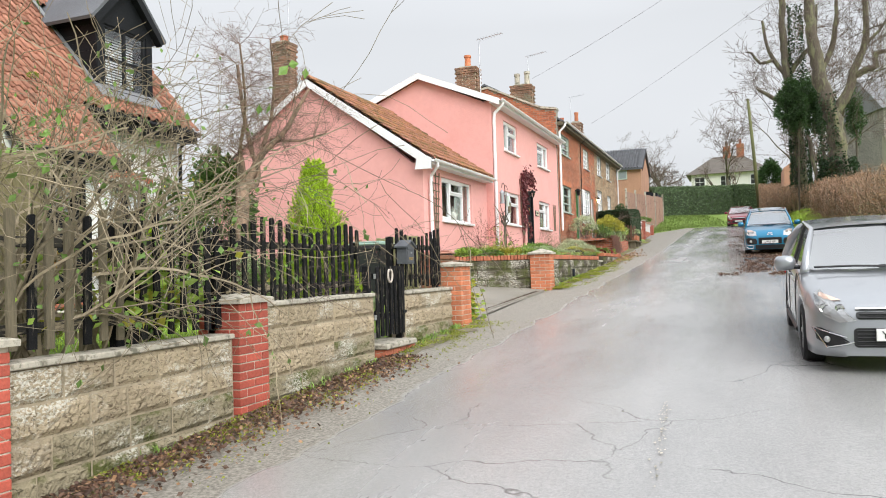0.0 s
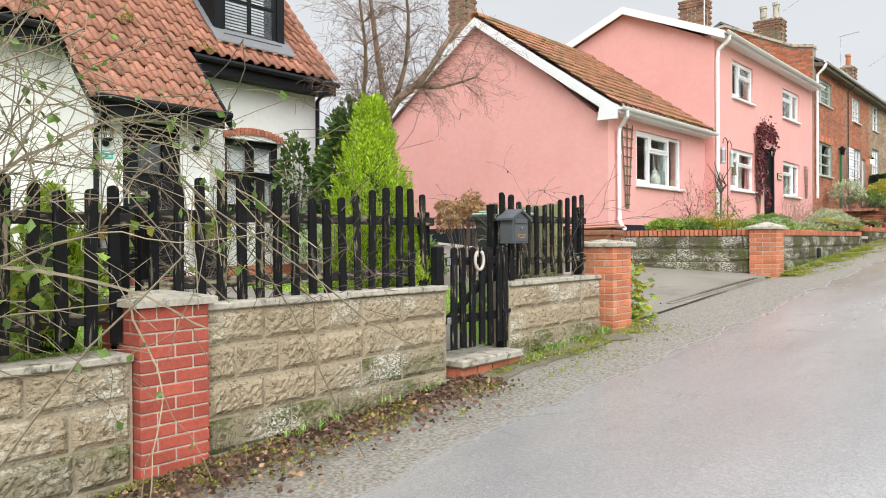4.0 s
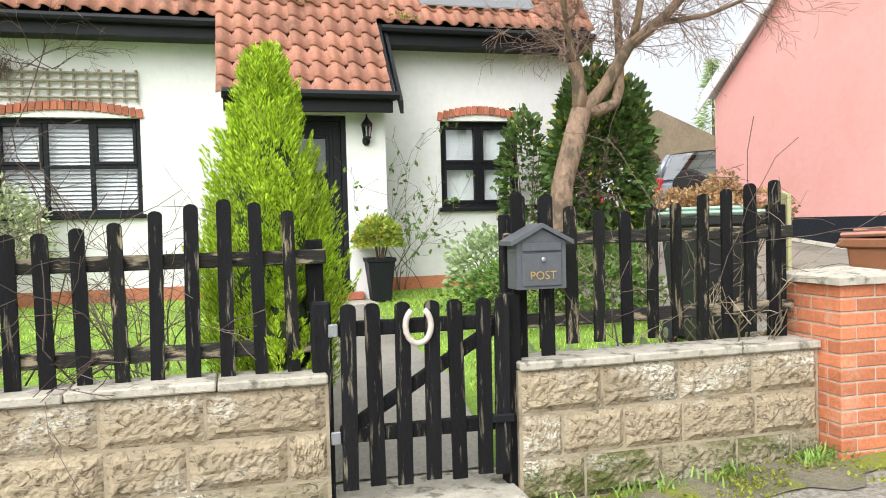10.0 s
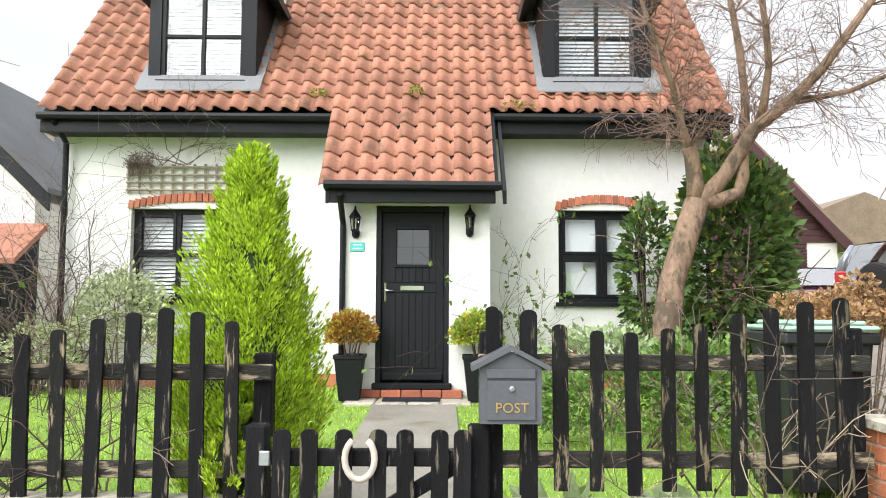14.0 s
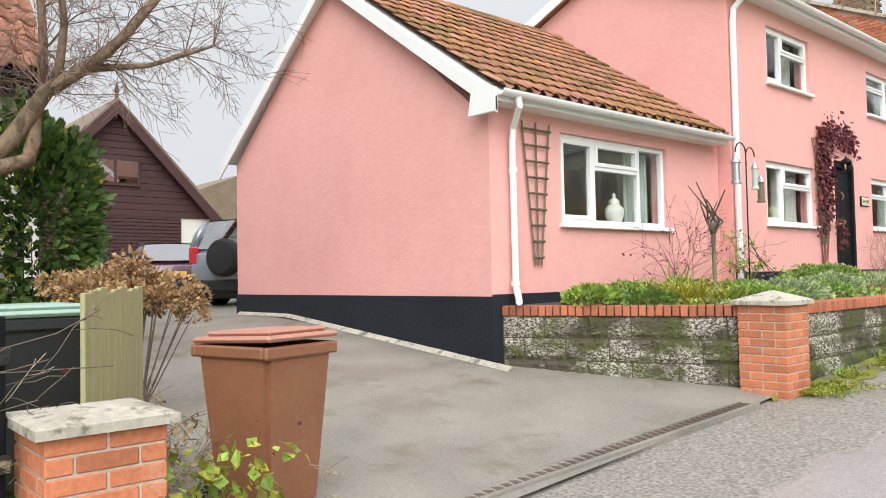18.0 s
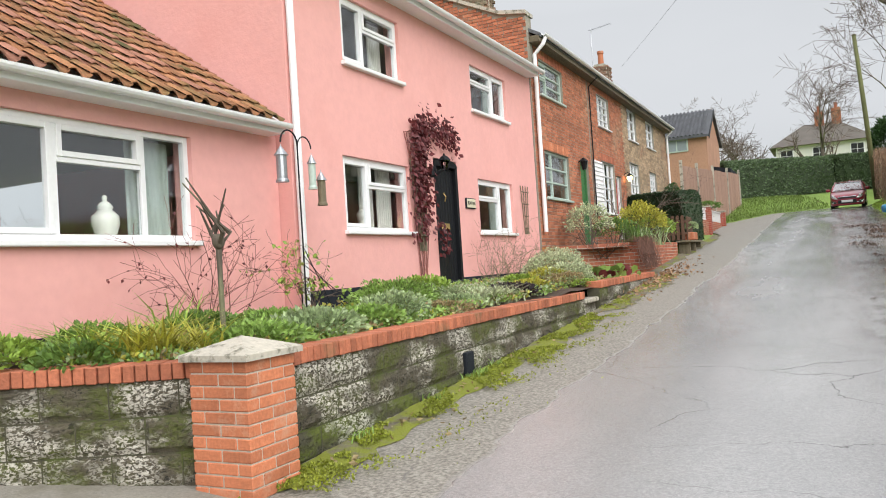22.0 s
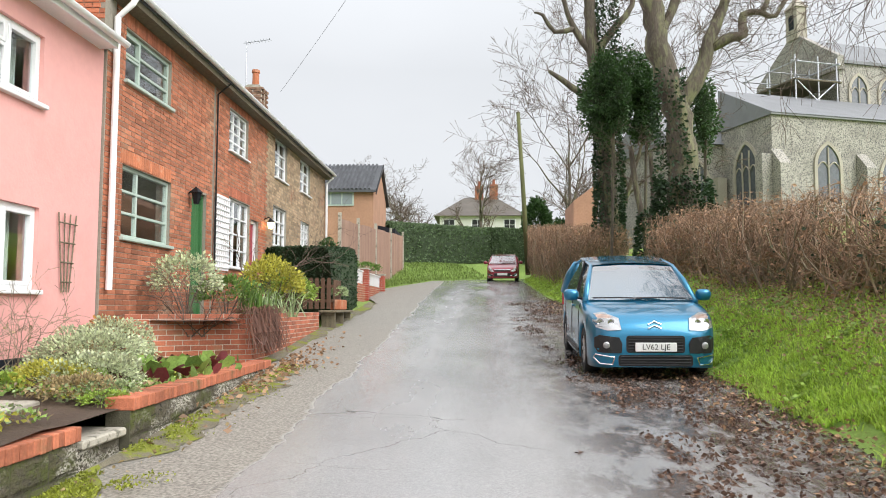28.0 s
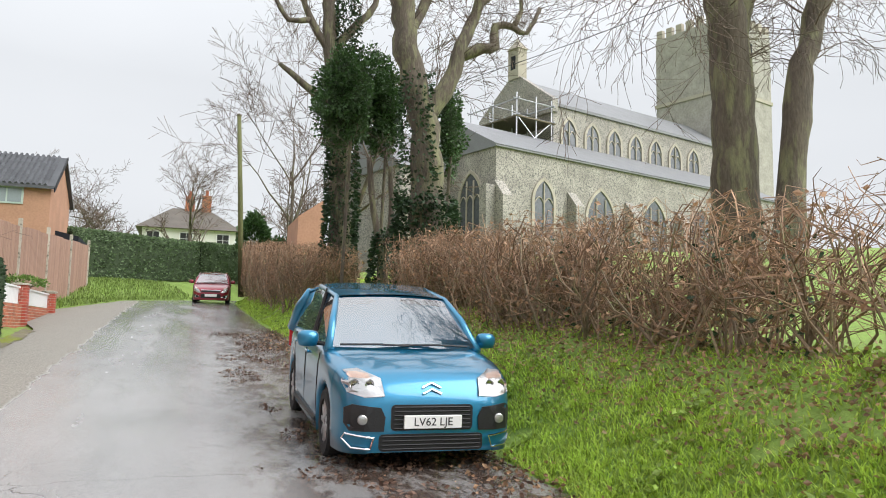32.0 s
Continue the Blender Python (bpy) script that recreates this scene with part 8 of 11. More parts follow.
obj("wall", *prism([(fy0 + .25, 4.0), (fy1, 4.0), (fy1, 8.55), ((fy0 + fy1) / 2, 10.0), (fy0 + .25, 8.7)], 0, fx1 - .25, fx1), M["orange_wall"], far)
ry = (fy0 + fy1) / 2
obj("roof", *moved(prism([(fy0 - .25, 8.48), (ry, 10.2), (fy1 + .25, 8.48), (fy1 + .25, 8.36), (ry, 10.05), (fy0 - .25, 8.36)], 0, fx0 - .2, fx1 + .15), Matrix.Identity(4)), M["tile_grey"], far)
rt = []
sv = Vector((0, ry - fy0 + .25, 10.2 - 8.48))
sl_ = sv.length
for r in range(10):
    for k in range(26):
        a = Vector((fx0 - .2 + k * .205, fy0 - .25, 8.50)) + sv * (r / 10)
        rt.append(tube([a, a + sv * .105 + Vector((0, 0, .015))], [.075, .06], 5, cap=True))
tagged(obj("pantile_field", *merge(rt), M["tile_grey"], far), kind="stuff")
obj("barge_board", *prism([(fy0 - .3, 8.40), (ry, 10.24), (ry, 10.08), (fy0 - .3, 8.22)], 0, fx1 + .15, fx1 + .19), M["black_paint"], far)
w = thing("window_18", (-8.1, fy0, 7.9), "pale framed window in orange brick wall", "window", kind="structure")
cbox("window_frame", (-8.95, fy0 - .05, 7.72), (-7.25, fy0 + .03, 8.40), M["sage"], w)
for k in range(3):
    cbox("pane", (-8.88 + k * .54, fy0 - .06, 7.79), (-8.40 + k * .54, fy0 - .045, 8.33), mat("sky_pane", (.25, .29, .30), rough=.08, var=.1, bump=0), w, c=.002)

M["cream_wall"] = mat("cream_render", (0.72, 0.70, 0.66), rough=.9, var=.05, bump=.1)
cream = thing("cream_house", (-1, 100, 7), "cream rendered house with hipped roof beyond the hedge", "house")
obj("wall", *prism([(-5.2, 5), (3.4, 5), (3.4, 12.5), (-5.2, 12.5)], 1, 100, 107), M["cream_wall"], cream)
V = [(-5.8, 99.4, 12.5), (4.0, 99.4, 12.5), (4.0, 107.6, 12.5), (-5.8, 107.6, 12.5), (-2.6, 103.5, 15.0), (.8, 103.5, 15.0)]
obj("roof", V, [[0, 1, 5, 4], [1, 2, 5], [2, 3, 4, 5], [3, 0, 4], [3, 2, 1, 0]], mat("brown_roof", (0.12, 0.105, 0.09), rough=.9, var=.2), cream)
for x, z in ((-1.0, 16.2), (.6, 16.4)):
    cbox("chimney", (x - .45, 103, 14), (x + .45, 104, z), M["brick_stuff"], cream)
    cbox("chimney_pot", (x - .15, 103.3, z), (x + .15, 103.6, z + .6), M["brick"], cream)
for x in (-4.2, -1.2, 2.2):
    w = cbox("window", (x - .65, 99.94, 10.9), (x + .65, 100.0, 12.2), M["white_paint"], cream)
    for i in range(2):
        for j in range(2):
            cbox("pane", (x - .55 + i * .57, 99.92, 11.0 + j * .58), (x - .03 + i * .57, 99.945, 11.53 + j * .58), M["car_black"], w, c=.002)

# ---- fence, hedge, pole by the bend ----
M["fence_wood"] = mat("brown_fence_board", (0.36, 0.225, 0.165), rough=.85, var=.15, stretch=(4, 4, .5), big=2, fine=20, bump=.2, rand=.12)
fence = thing("board_fence", (-5.6, 50, 4.3), "close-boarded brown timber fence with concrete post", "fence")
rf2 = random.Random(70)


def fence_line(y):
    return lerp(-5.85, -5.15, (y - 44.3) / 15)


y = 44.3
while y < 59:
    x = fence_line(y)
    zt = 5.72 + .055 * (y - 44.3) + (0 if int((y - 44.3) / 1.8) % 2 else .03)
    cbox("board", (x - .012 + rf2.uniform(-.006, .006), y + .004, 3.4 + .06 * (y - 44)), (x + .012, y + .146, zt), M["fence_wood"], fence, c=.003)
    y += .15
for y in (44.25, 47.3, 51, 55, 59):
    cbox("post", (fence_line(y) - .05, y - .05, 3.3), (fence_line(y) + .06, y + .05, 5.95 + .055 * (y - 44.3)), M["coping"], fence, "concrete fence post")
shed = thing("shed_roof", (-6.0, 58.5, 4.7), "low dark felt shed roof behind the fence", "shed")
obj("roof", *prism([(-7.0, 6.0), (-5.4, 6.2), (-5.4, 6.75), (-6.3, 6.95), (-7.0, 6.7)], 1, 57.5, 60.5), M["plinth"], shed)


def clipped_hedge(name, label, a, b, wide, zb, zt, count, size, key, seed, ends=.08):
    """A trimmed evergreen hedge from a to b (x, y): body coloured dark as inner shade, leafy skin."""
    rnd = random.Random(seed)
    a, b = Vector((*a, 0)), Vector((*b, 0))
    d = (b - a).normalized()
    n = Vector((d.y, -d.x, 0))
    L = (b - a).length
    h = thing(name, ((a.x + b.x) / 2, (a.y + b.y) / 2, min(zb) if hasattr(zb, "__len__") else zb), label, "hedge")
    z0a, z0b = (zb, zb) if not hasattr(zb, "__len__") else zb
    z1a, z1b = (zt, zt) if not hasattr(zt, "__len__") else zt
    V, F, sp = [], [], []
    N = max(6, int(L / .6))
    prof = [(-.5, 0), (-.51, .35), (-.5, .80), (-.45, .96), (-.36, .995), (0, 1.0), (.36, .995), (.45, .96), (.5, .80), (.51, .35), (.5, 0)]
    for j in range(N + 1):
        t = j / N
        for px, pz in prof:
            k = 1 + .10 * noise.noise(Vector((t * L * .8, px * 2, pz * 2 + seed)))
            p = a + d * (t * L) + n * (px * wide * k * .94)
            V.append((p.x, p.y, lerp(z0a, z0b, t) + pz * (lerp(z1a, z1b, t) - lerp(z0a, z0b, t)) * (.97 + .04 * k - .02)))
    m = len(prof)
    for j in range(N):
        for i in range(m - 1):
            F.append([j * m + i, j * m + i + 1, (j + 1) * m + i + 1, (j + 1) * m + i])
    F += [list(range(m)), [N * m + i for i in range(m)][::-1]]
    obj("body", V, F, M["inner_shade"], h, smooth=True)
    for i in range(count):
        f = F[rnd.randrange(len(F) - 2)] if rnd.random() > ends else F[-2 + rnd.randrange(2)]
        if len(f) == 4:
            u, v = rnd.random(), rnd.random()
            p = Vector(V[f[0]]).lerp(Vector(V[f[1]]), u).lerp(Vector(V[f[3]]).lerp(Vector(V[f[2]]), u), v)
            o = (Vector(V[f[1]]) - Vector(V[f[0]])).cross(Vector(V[f[3]]) - Vector(V[f[0]])).normalized()
        else:
            i0 = rnd.randrange(len(f))
            c = sum((Vector(V[q]) for q in f), Vector()) / len(f)
            p = Vector(V[f[i0]]).lerp(Vector(V[f[(i0 + 1) % len(f)]]), rnd.random()).lerp(c, 1 - math.sqrt(rnd.random()))
            o = -d if f is F[-2] else d
        sp.append((p - o * .02, -o if (p + o * .2 - (a + b) / 2).length < (p - (a + b) / 2).length and 0 else o))
    tagged(obj("leaves", *leaf_cards(rnd, sp, size, flat=.8), LEAF[key], h), kind="stuff")
    return h


clipped_hedge("clipped_hedge", "long clipped green hedge on the verge", (-6.7, 61), (-0.9, 74), 1.5, (5.2, 6.0), (7.5, 8.45), 9000, .16, "hazy", 81)
clipped_hedge("clipped_hedge", "long clipped green hedge on the verge", (-.6, 74.2), (9.0, 80), 1.5, (6.0, 6.3), (8.5, 8.7), 9000, .17, "hazy", 82)
clipped_hedge("box_hedge", "dark clipped hedge before the terrace", (-5.55, 37.0), (-5.55, 40.9), 1.75, 2.6, (4.22, 4.5), 11000, .075, "ivy", 83, ends=.45)
pole = thing("telegraph_pole", (1.5, 61.5, 5.3), "mossy green wooden telegraph pole", "telegraph pole")
obj("shaft", *tube([(1.55, 61.5, 4.6), (1.3, 61.2, 9.2), (1.02, 60.8, 13.55)], [.14, .125, .10], 10), mat("mossy_pole", (0.13, 0.135, 0.055), rough=.9, var=.3, stretch=(3, 3, .5), bump=.4), pole, smooth=True)
obj("cap", *lathe([(.13, 0), (.13, .05), (.03, .12)], (1.02, 60.8, 13.5), 8), M["wood_grey"], pole)
obj("step_iron", *tube([(.85, 60.85, 12.9), (1.25, 60.8, 12.9)], .03, 5), M["steel"], pole)


def wire(name, a, b, sag, label, r=.0045):
    pts = []
    for i in range(25):
        t = i / 24
        p = Vector(a).lerp(Vector(b), t)
        p.z -= sag * 4 * t * (1 - t)
        pts.append(p)
    return tagged(obj(name, *tube(pts, r, 4), M["car_black"]), label, "cable", group="overhead cables")


wire("overhead_cable", (5.0, 13.0, 8.6), (-7.2, 41.5, 9.3), .25, "thin black telephone cable over the lane")
wire("overhead_cable", (6.0, 12.0, 9.4), (-7.4, 29.6, 9.1), .25, "thin black telephone cable over the lane")
wire("overhead_cable", (1.02, 60.8, 13.2), (9.5, 33.0, 10.2), .9, "thin black telephone cable over the lane", r=.010)
mound = thing("brick_outhouse", (3.1, 50.0, 4.9), "small orange brick gable end behind the trees", "outhouse")
obj("wall", *prism([(2.6, 4.0), (3.6, 4.0), (3.6, 7.8), (2.65, 7.1)], 1, 50, 53), M["orange_wall"], mound)
FAR = dict(seg=1.0, crook=.12, lift=.015, taper=.85, least=.011, twig=.05, depth=4, kids=(9, 6, 5, 4), bare=(.25, .2, .15, .1), angle=(22, 55), shrink=(.42, .62))
bare_tree("bare_tree", "bare rounded tree before the cream house", (-1.0, 88, 6.4), 7.6, .25, FAR, 91)
bare_tree("bare_tree", "low spreading bare orchard tree", (-6.6, 86, 6.4), 7.0, .22, dict(FAR, angle=(35, 75)), 92)
bare_tree("bare_tree", "low spreading bare orchard tree", (-9.8, 84, 6.2), 6.0, .2, dict(FAR, angle=(35, 75)), 93)
bare_tree("bare_tree", "tall bare tree by the church", (5.6, 56, land(5.6, 56)), 9.0, .15, FAR, 94)
bare_tree("bare_tree", "tall bare tree by the church", (4.2, 66, land(4.2, 66)), 10.0, .17, FAR, 95)
bush("holly_bush", "dark evergreen bush at the bend", (2.72, 70, 8.2), (.85, .85, 1.8), 2200, .25, "dark", "evergreen bush", seed=96)
bush("laurel_bush", "dark evergreen bush at the bend", (4.5, 72, 7.7), (1.2, 1.0, 1.1), 1500, .25, "dark", "evergreen bush", seed=97)
for i, (x, y, h, s) in enumerate(((-24, 120, 9, 3), (-14, 125, 8, 4), (14, 120, 10, 5), (26, 115, 11, 6), (40, 110, 12, 7), (55, 100, 12, 8))):
    bare_tree("bare_tree", "distant bare winter tree", (x, y, 6.0), h, .3, dict(FAR, depth=3, kids=(12, 8, 6), least=.03), 100 + s)

# ---- cottage garden ----
def conifer(name, label, x, y, zb, top, r, count, seed):
    """A columnar golden cypress: flat upright sprays over a heart coloured dark as inner shade."""
    rnd = random.Random(seed)
    c = thing(name, (x, y, zb), label, "conifer")
    H = top - zb
    obj("trunk", *tube([(x, y, zb - .1), (x, y, zb + H * .9)], [.05, .015], 7), M["bark"], c)
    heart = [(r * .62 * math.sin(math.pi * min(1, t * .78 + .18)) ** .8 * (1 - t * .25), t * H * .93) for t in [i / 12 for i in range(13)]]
    obj("inner_foliage", *lathe(heart, (x, y, zb), 14), M["inner_shade"], c, smooth=True)
    V, F = [], []
    plumes = max(40, count // 90)
    for i in range(plumes):
        t = rnd.random() ** .85 * .97
        prof = math.sin(math.pi * min(1, t * .74 + .26)) * (1.12 - .25 * t)
        a = i * 2.39996 + rnd.gauss(0, .2)
        o = Vector((math.cos(a), math.sin(a), 0))
        axis = (o * rnd.uniform(.2, .5) + Vector((0, 0, 1)) + Vector((rnd.gauss(0, .1), rnd.gauss(0, .1), 0))).normalized()
        PL = H * rnd.uniform(.09, .17) * (1.1 - .45 * t)
        root = Vector((x, y, zb + t * (H - PL))) + o * r * prof * rnd.uniform(.60, .90)
        flat = axis.cross(o).normalized()
        for q in range(90):
            u = rnd.random() ** .8
            w = PL * .24 * math.sin(math.pi * min(1, u * .75 + .2))
            k = rnd.uniform(-1, 1)
            p = root + axis * (PL * u) + flat * (w * k) + o * (w * .45 * rnd.uniform(-1, 1))
            d = (axis + flat * (k * .75) + o * rnd.uniform(-.1, .45)).normalized()
            L = rnd.uniform(.018, .042)
            side = d.cross(o + flat * rnd.gauss(0, .6)).normalized() * L * rnd.uniform(.10, .17)
            n0 = len(V)
            V += [tuple(p), tuple(p + d * L * .5 + side), tuple(p + d * L), tuple(p + d * L * .5 - side)]
            F.append([n0, n0 + 1, n0 + 2, n0 + 3])
    tagged(obj("foliage", V, F, LEAF["conifer"], c), kind="stuff")
    return c


conifer("conifer", "bright lime green cypress rising behind the picket fence", -4.80, 8.16, 1.05, 3.07, .36, 62000, 3)
conifer("conifer", "small lime green cypress by the gate", -4.42, 8.22, 1.30, 1.86, .19, 11000, 5)
conifer("conifer", "green cypress bush behind the fence", -5.05, 5.55, 1.05, 2.15, .33, 22000, 6)

apple_base = (-8.02, 11.2, 1.15)
FK = (-.28, .40, 2.05)


def fk(dy, dz, dx=0.0):
    return (FK[0] + dx, FK[1] + dy * .82, FK[2] + dz)


_bark, _twig = M["bark"], M["twig"]
M["bark"] = mat("apple_bark", (0.225, 0.15, 0.10), rough=.95, var=.4, stretch=(1, 1, .5), big=5, fine=30, bump=1.0, bump_scale=22, second=(0.10, 0.075, 0.05), second_scale=9, second_at=(.5, .6))
M["twig"] = mat("apple_twig", (0.20, 0.13, 0.10), rough=.9, var=.35, bump=.2, island=.3)
apple = limb_tree("apple_tree", "leaning bare apple tree on the cottage lawn", apple_base, [
    ([(0, 0, -.2), (-.02, .0, .6), (-.1, .1, 1.3), fk(0, 0)], .142, .11),
    ([fk(-.05, -.1), fk(.33, .27), fk(.65, .7, .1), fk(1.15, 1.04, .2), fk(1.6, 1.5, .3), fk(2.1, 2.1, .4)], .10, .03),
    ([fk(0, 0), fk(-.05, .45), fk(-.08, .55)], .09, .075),
    ([fk(-.06, .5), fk(-.2, .77, .1), fk(-.38, 1.1, .3), fk(-.7, 1.6, .5), fk(-1.0, 2.3, .6)], .045, .015),
    ([fk(.05, .02), fk(.5, .1), fk(.57, .5), fk(.7, .8, -.2), fk(.75, 1.6, -.4), fk(.6, 2.4, -.4)], .085, .03),
    ([fk(.75, .75), fk(.8, 1.3, .2), fk(.6, 2.0, .4), fk(.3, 2.7, .5)], .05, .015),
    ([fk(1.1, 1.0), fk(1.6, 1.0, .4), fk(2.2, 1.2, .7)], .045, .012)], 31, twigs=210, twig_len=(.25, .85), above=2.6, droop=-.07, slim=.0075)
M["bark"], M["twig"] = _bark, _twig

bush("mahonia", "tall evergreen mahonia with yellow flower spikes", (-9.3, 12.30, 2.62), (.58, .60, 1.30), 5200, .125, "lime", extra=("yellow", .13, .08), low=-1)
bush("mahonia", "evergreen mahonia against the cottage corner", (-9.9, 11.55, 2.5), (.3, .32, 1.0), 1300, .10, "lime", extra=("yellow", .10, .06), low=-1)
bush("evergreen_shrub", "low dark green shrub spreading behind the picket fence", (-7.0, 10.75, 1.42), (.38, 1.0, .34), 3600, .055, "green", low=-.6, seed=511)
bush("evergreen_shrub", "low leafy shrub on the lawn", (-7.9, 10.6, 1.55), (.55, .6, .45), 1500, .07, "grey")
bush("evergreen_shrub", "low leafy shrub on the lawn", (-7.3, 11.2, 1.5), (.5, .5, .42), 1300, .07, "green")
bush("variegated_shrub", "cream variegated euonymus against the white wall", (-9.95, 5.35, 1.85), (.35, .62, .75), 3000, .06, "cream")
bush("variegated_shrub", "low cream variegated shrub by the cottage", (-9.7, 4.5, 1.55), (.4, .5, .45), 1300, .06, "cream")


def potted(y, key, extra, seed):
    p = thing("plant_pot", (-9.28, y, 1.18), "tall tapered black pot beside the door", "plant pot", group="door pots")
    prof = [(.145, 0), (.15, .01), (.215, .44), (.235, .45), (.235, .49), (.20, .49), (.195, .42)]
    v, f = lathe(prof, (-9.28, y, 1.18), 4)
    m = Matrix.Translation((-9.28, y, 0)) @ Matrix.Rotation(radians(45), 4, 'Z') @ Matrix.Translation((9.28, -y, 0))
    obj("pot", *moved((v, f), m), M["black_paint"], p)
    bush("box_shrub", "rounded box shrub with " + ("bronze" if key == "rust" else "golden green") + " leaves in a black pot", (-9.28, y, 1.84), (.25, .26, .28), 2200, .045, key, extra=extra, seed=seed)


potted(8.14, "rust", ("yellow", .35, .04), 61)
potted(9.52, "yellow", ("bright", .7, .045), 62)


def tangle(name, label, base, spread, height, stems, seed, leafy=None, r=.012, material=None, category="shrub", lean=(0, 0, 0), fork=3, droop=-.03):
    """A leafless shrub of long arching stems."""
    rnd = random.Random(seed)
    t = thing(name, base, label, category)
    wood, fine = [], []
    S = dict(seg=.14, crook=.20, lift=droop, taper=.75, least=.0022, twig=.0, depth=2, kids=(fork, 3), bare=(.3, .2), angle=(20, 55), shrink=(.35, .6))
    for k in range(stems):
        a = rnd.uniform(0, 6.283)
        d = Vector((math.cos(a) * spread + lean[0], math.sin(a) * spread + lean[1], 1 + lean[2])).normalized()
        p = Vector(base) + Vector((rnd.gauss(0, .06), rnd.gauss(0, .12), -.05))
        bough(rnd, p, d, height * rnd.uniform(.6, 1.1), r * rnd.uniform(.5, 1.2), 0, wood, fine, S)
    tagged(obj("branch_spray", *merge(wood + fine), material or M["twig"], t), kind="stuff")
    if leafy:
        key, n, size = leafy
        sp = []
        for i in range(n):
            v, f = wood[rnd.randrange(len(wood))]
            sp.append((Vector(v[rnd.randrange(len(v))]), Vector((0, 0, rnd.uniform(-1, .3)))))
        tagged(obj("leaves", *leaf_cards(rnd, sp, size), LEAF[key], t), kind="stuff")
    return t


M["olive_twig"] = mat("olive_brown_stem", (0.25, 0.205, 0.135), rough=.85, var=.3, bump=.3, island=.3)
tangle("bare_shrub", "dense thicket of pale bare stems by the fence", (-4.6, 3.95, 1.1), .35, 2.7, 16, 171, leafy=("green", 260, .06), r=.016, material=M["olive_twig"], fork=6)
tangle("bare_shrub", "dense thicket of pale bare stems by the fence", (-4.75, 4.9, 1.1), .45, 2.2, 16, 172, leafy=("green", 360, .055), r=.013, material=M["olive_twig"], fork=6)
M["red_twig"] = mat("reddish_stem", (0.20, 0.075, 0.06), rough=.85, var=.3, bump=.2, island=.3)
tangle("bare_shrub", "tall tangled bare shrub with olive brown stems", (-4.5, 3.75, 1.1), .42, 2.5, 15, 71, leafy=("green", 160, .07), r=.020, material=M["olive_twig"], fork=5)
tangle("bare_shrub", "tall tangled bare shrub with olive brown stems", (-4.5, 4.45, 1.1), .5, 2.3, 14, 72, leafy=("green", 150, .06), r=.018, material=M["olive_twig"], fork=5)
tangle("bare_shrub", "tangled bare shrub arching over the garden wall", (-4.45, 3.45, 1.1), .35, 2.9, 9, 73, r=.022, material=M["olive_twig"], lean=(.1, .5, 0), fork=5)
tangle("bare_shrub", "bare rose shrub threaded through the fence", (-4.55, 6.9, 1.1), .5, 1.3, 10, 74, r=.010, fork=4)
tangle("bare_shrub", "bare rose shrub threaded through the fence", (-4.6, 7.5, 1.1), .5, 1.25, 8, 75, r=.009, fork=4)
tangle("rose_bush", "leggy rose with dry hips behind the fence", (-4.55, 10.35, 1.1), .22, 1.75, 7, 76, leafy=("red", 30, .03), r=.007, fork=2)
tangle("rose_bush", "pale bramble stems behind the fence", (-4.5, 10.75, 1.1), .5, 1.0, 9, 77, r=.010, material=M["olive_twig"], fork=3)
tangle("rose_bush", "leggy rose with seed heads on the lawn", (-8.4, 5.2, 1.15), .25, 1.5, 8, 78, leafy=("brown", 50, .035), r=.008)
tangle("rose_bush", "bare rose stems on the lawn", (-6.2, 7.4, 1.1), .4, 1.1, 8, 79, leafy=("brown", 20, .03), r=.008)
tangle("climber", "bare climbing stems on the white cottage wall", (-10.38, 4.75, 1.15), .12, 3.0, 9, 80, r=.016, lean=(.02, .10, 0), fork=5)
tangle("climber", "bare tangled climber at the cottage corner", (-10.0, 4.35, 1.15), .28, 2.6, 14, 81, r=.014, fork=5)
tangle("climber", "climbing rose with few leaves beside the porch", (-10.36, 9.95, 1.2), .12, 1.9, 9, 82, leafy=("green", 260, .075), r=.009, lean=(.0, .08, 0), fork=4)
tangle("climber", "ivy-leaved creeper low on the wall", (-10.36, 11.45, 1.2), .15, 1.0, 4, 83, leafy=("green", 60, .09), r=.007)
tangle("climber", "dense brown clump of dead stems on the trellis", (-10.33, 5.38, 3.86), .14, .24, 26, 85, r=.008, fork=6)
tangle("climber", "thick bare brown vine climbing the cottage corner", (-10.32, 4.62, 1.15), .16, 2.7, 12, 86, r=.017, lean=(.0, .05, 0), fork=6)
tangle("climber", "bare climber along the eaves", (-10.33, 5.9, 3.98), .7, 1.1, 10, 84, r=.008, lean=(.0, 0, -.6), fork=5)
rng = random.Random(85)
sp = [(Vector((-4.46 + rng.gauss(0, .12), 4.75 + rng.gauss(0, .42), 1.22 + abs(rng.gauss(0, .27)))), Vector((1, 0, .2))) for _ in range(300)]
h = thing("bindweed", (-4.45, 4.9, 1.1), "pale green trailing leaves hanging over the wall", "creeper")
tagged(obj("leaves", *leaf_cards(rng, sp, .11), LEAF["bright"], h), kind="stuff")
tagged(obj("yellow_leaves", *leaf_cards(rng, [(p + Vector((.03, rng.gauss(0, .2), -.05)), o) for p, o in sp[:80]], .10), LEAF["yellow"], h), kind="stuff")
hy = thing("hydrangea", (-6.95, 12.35, 1.25), "hydrangea with big dried brown flower heads", "shrub")
tw, fl = [], []
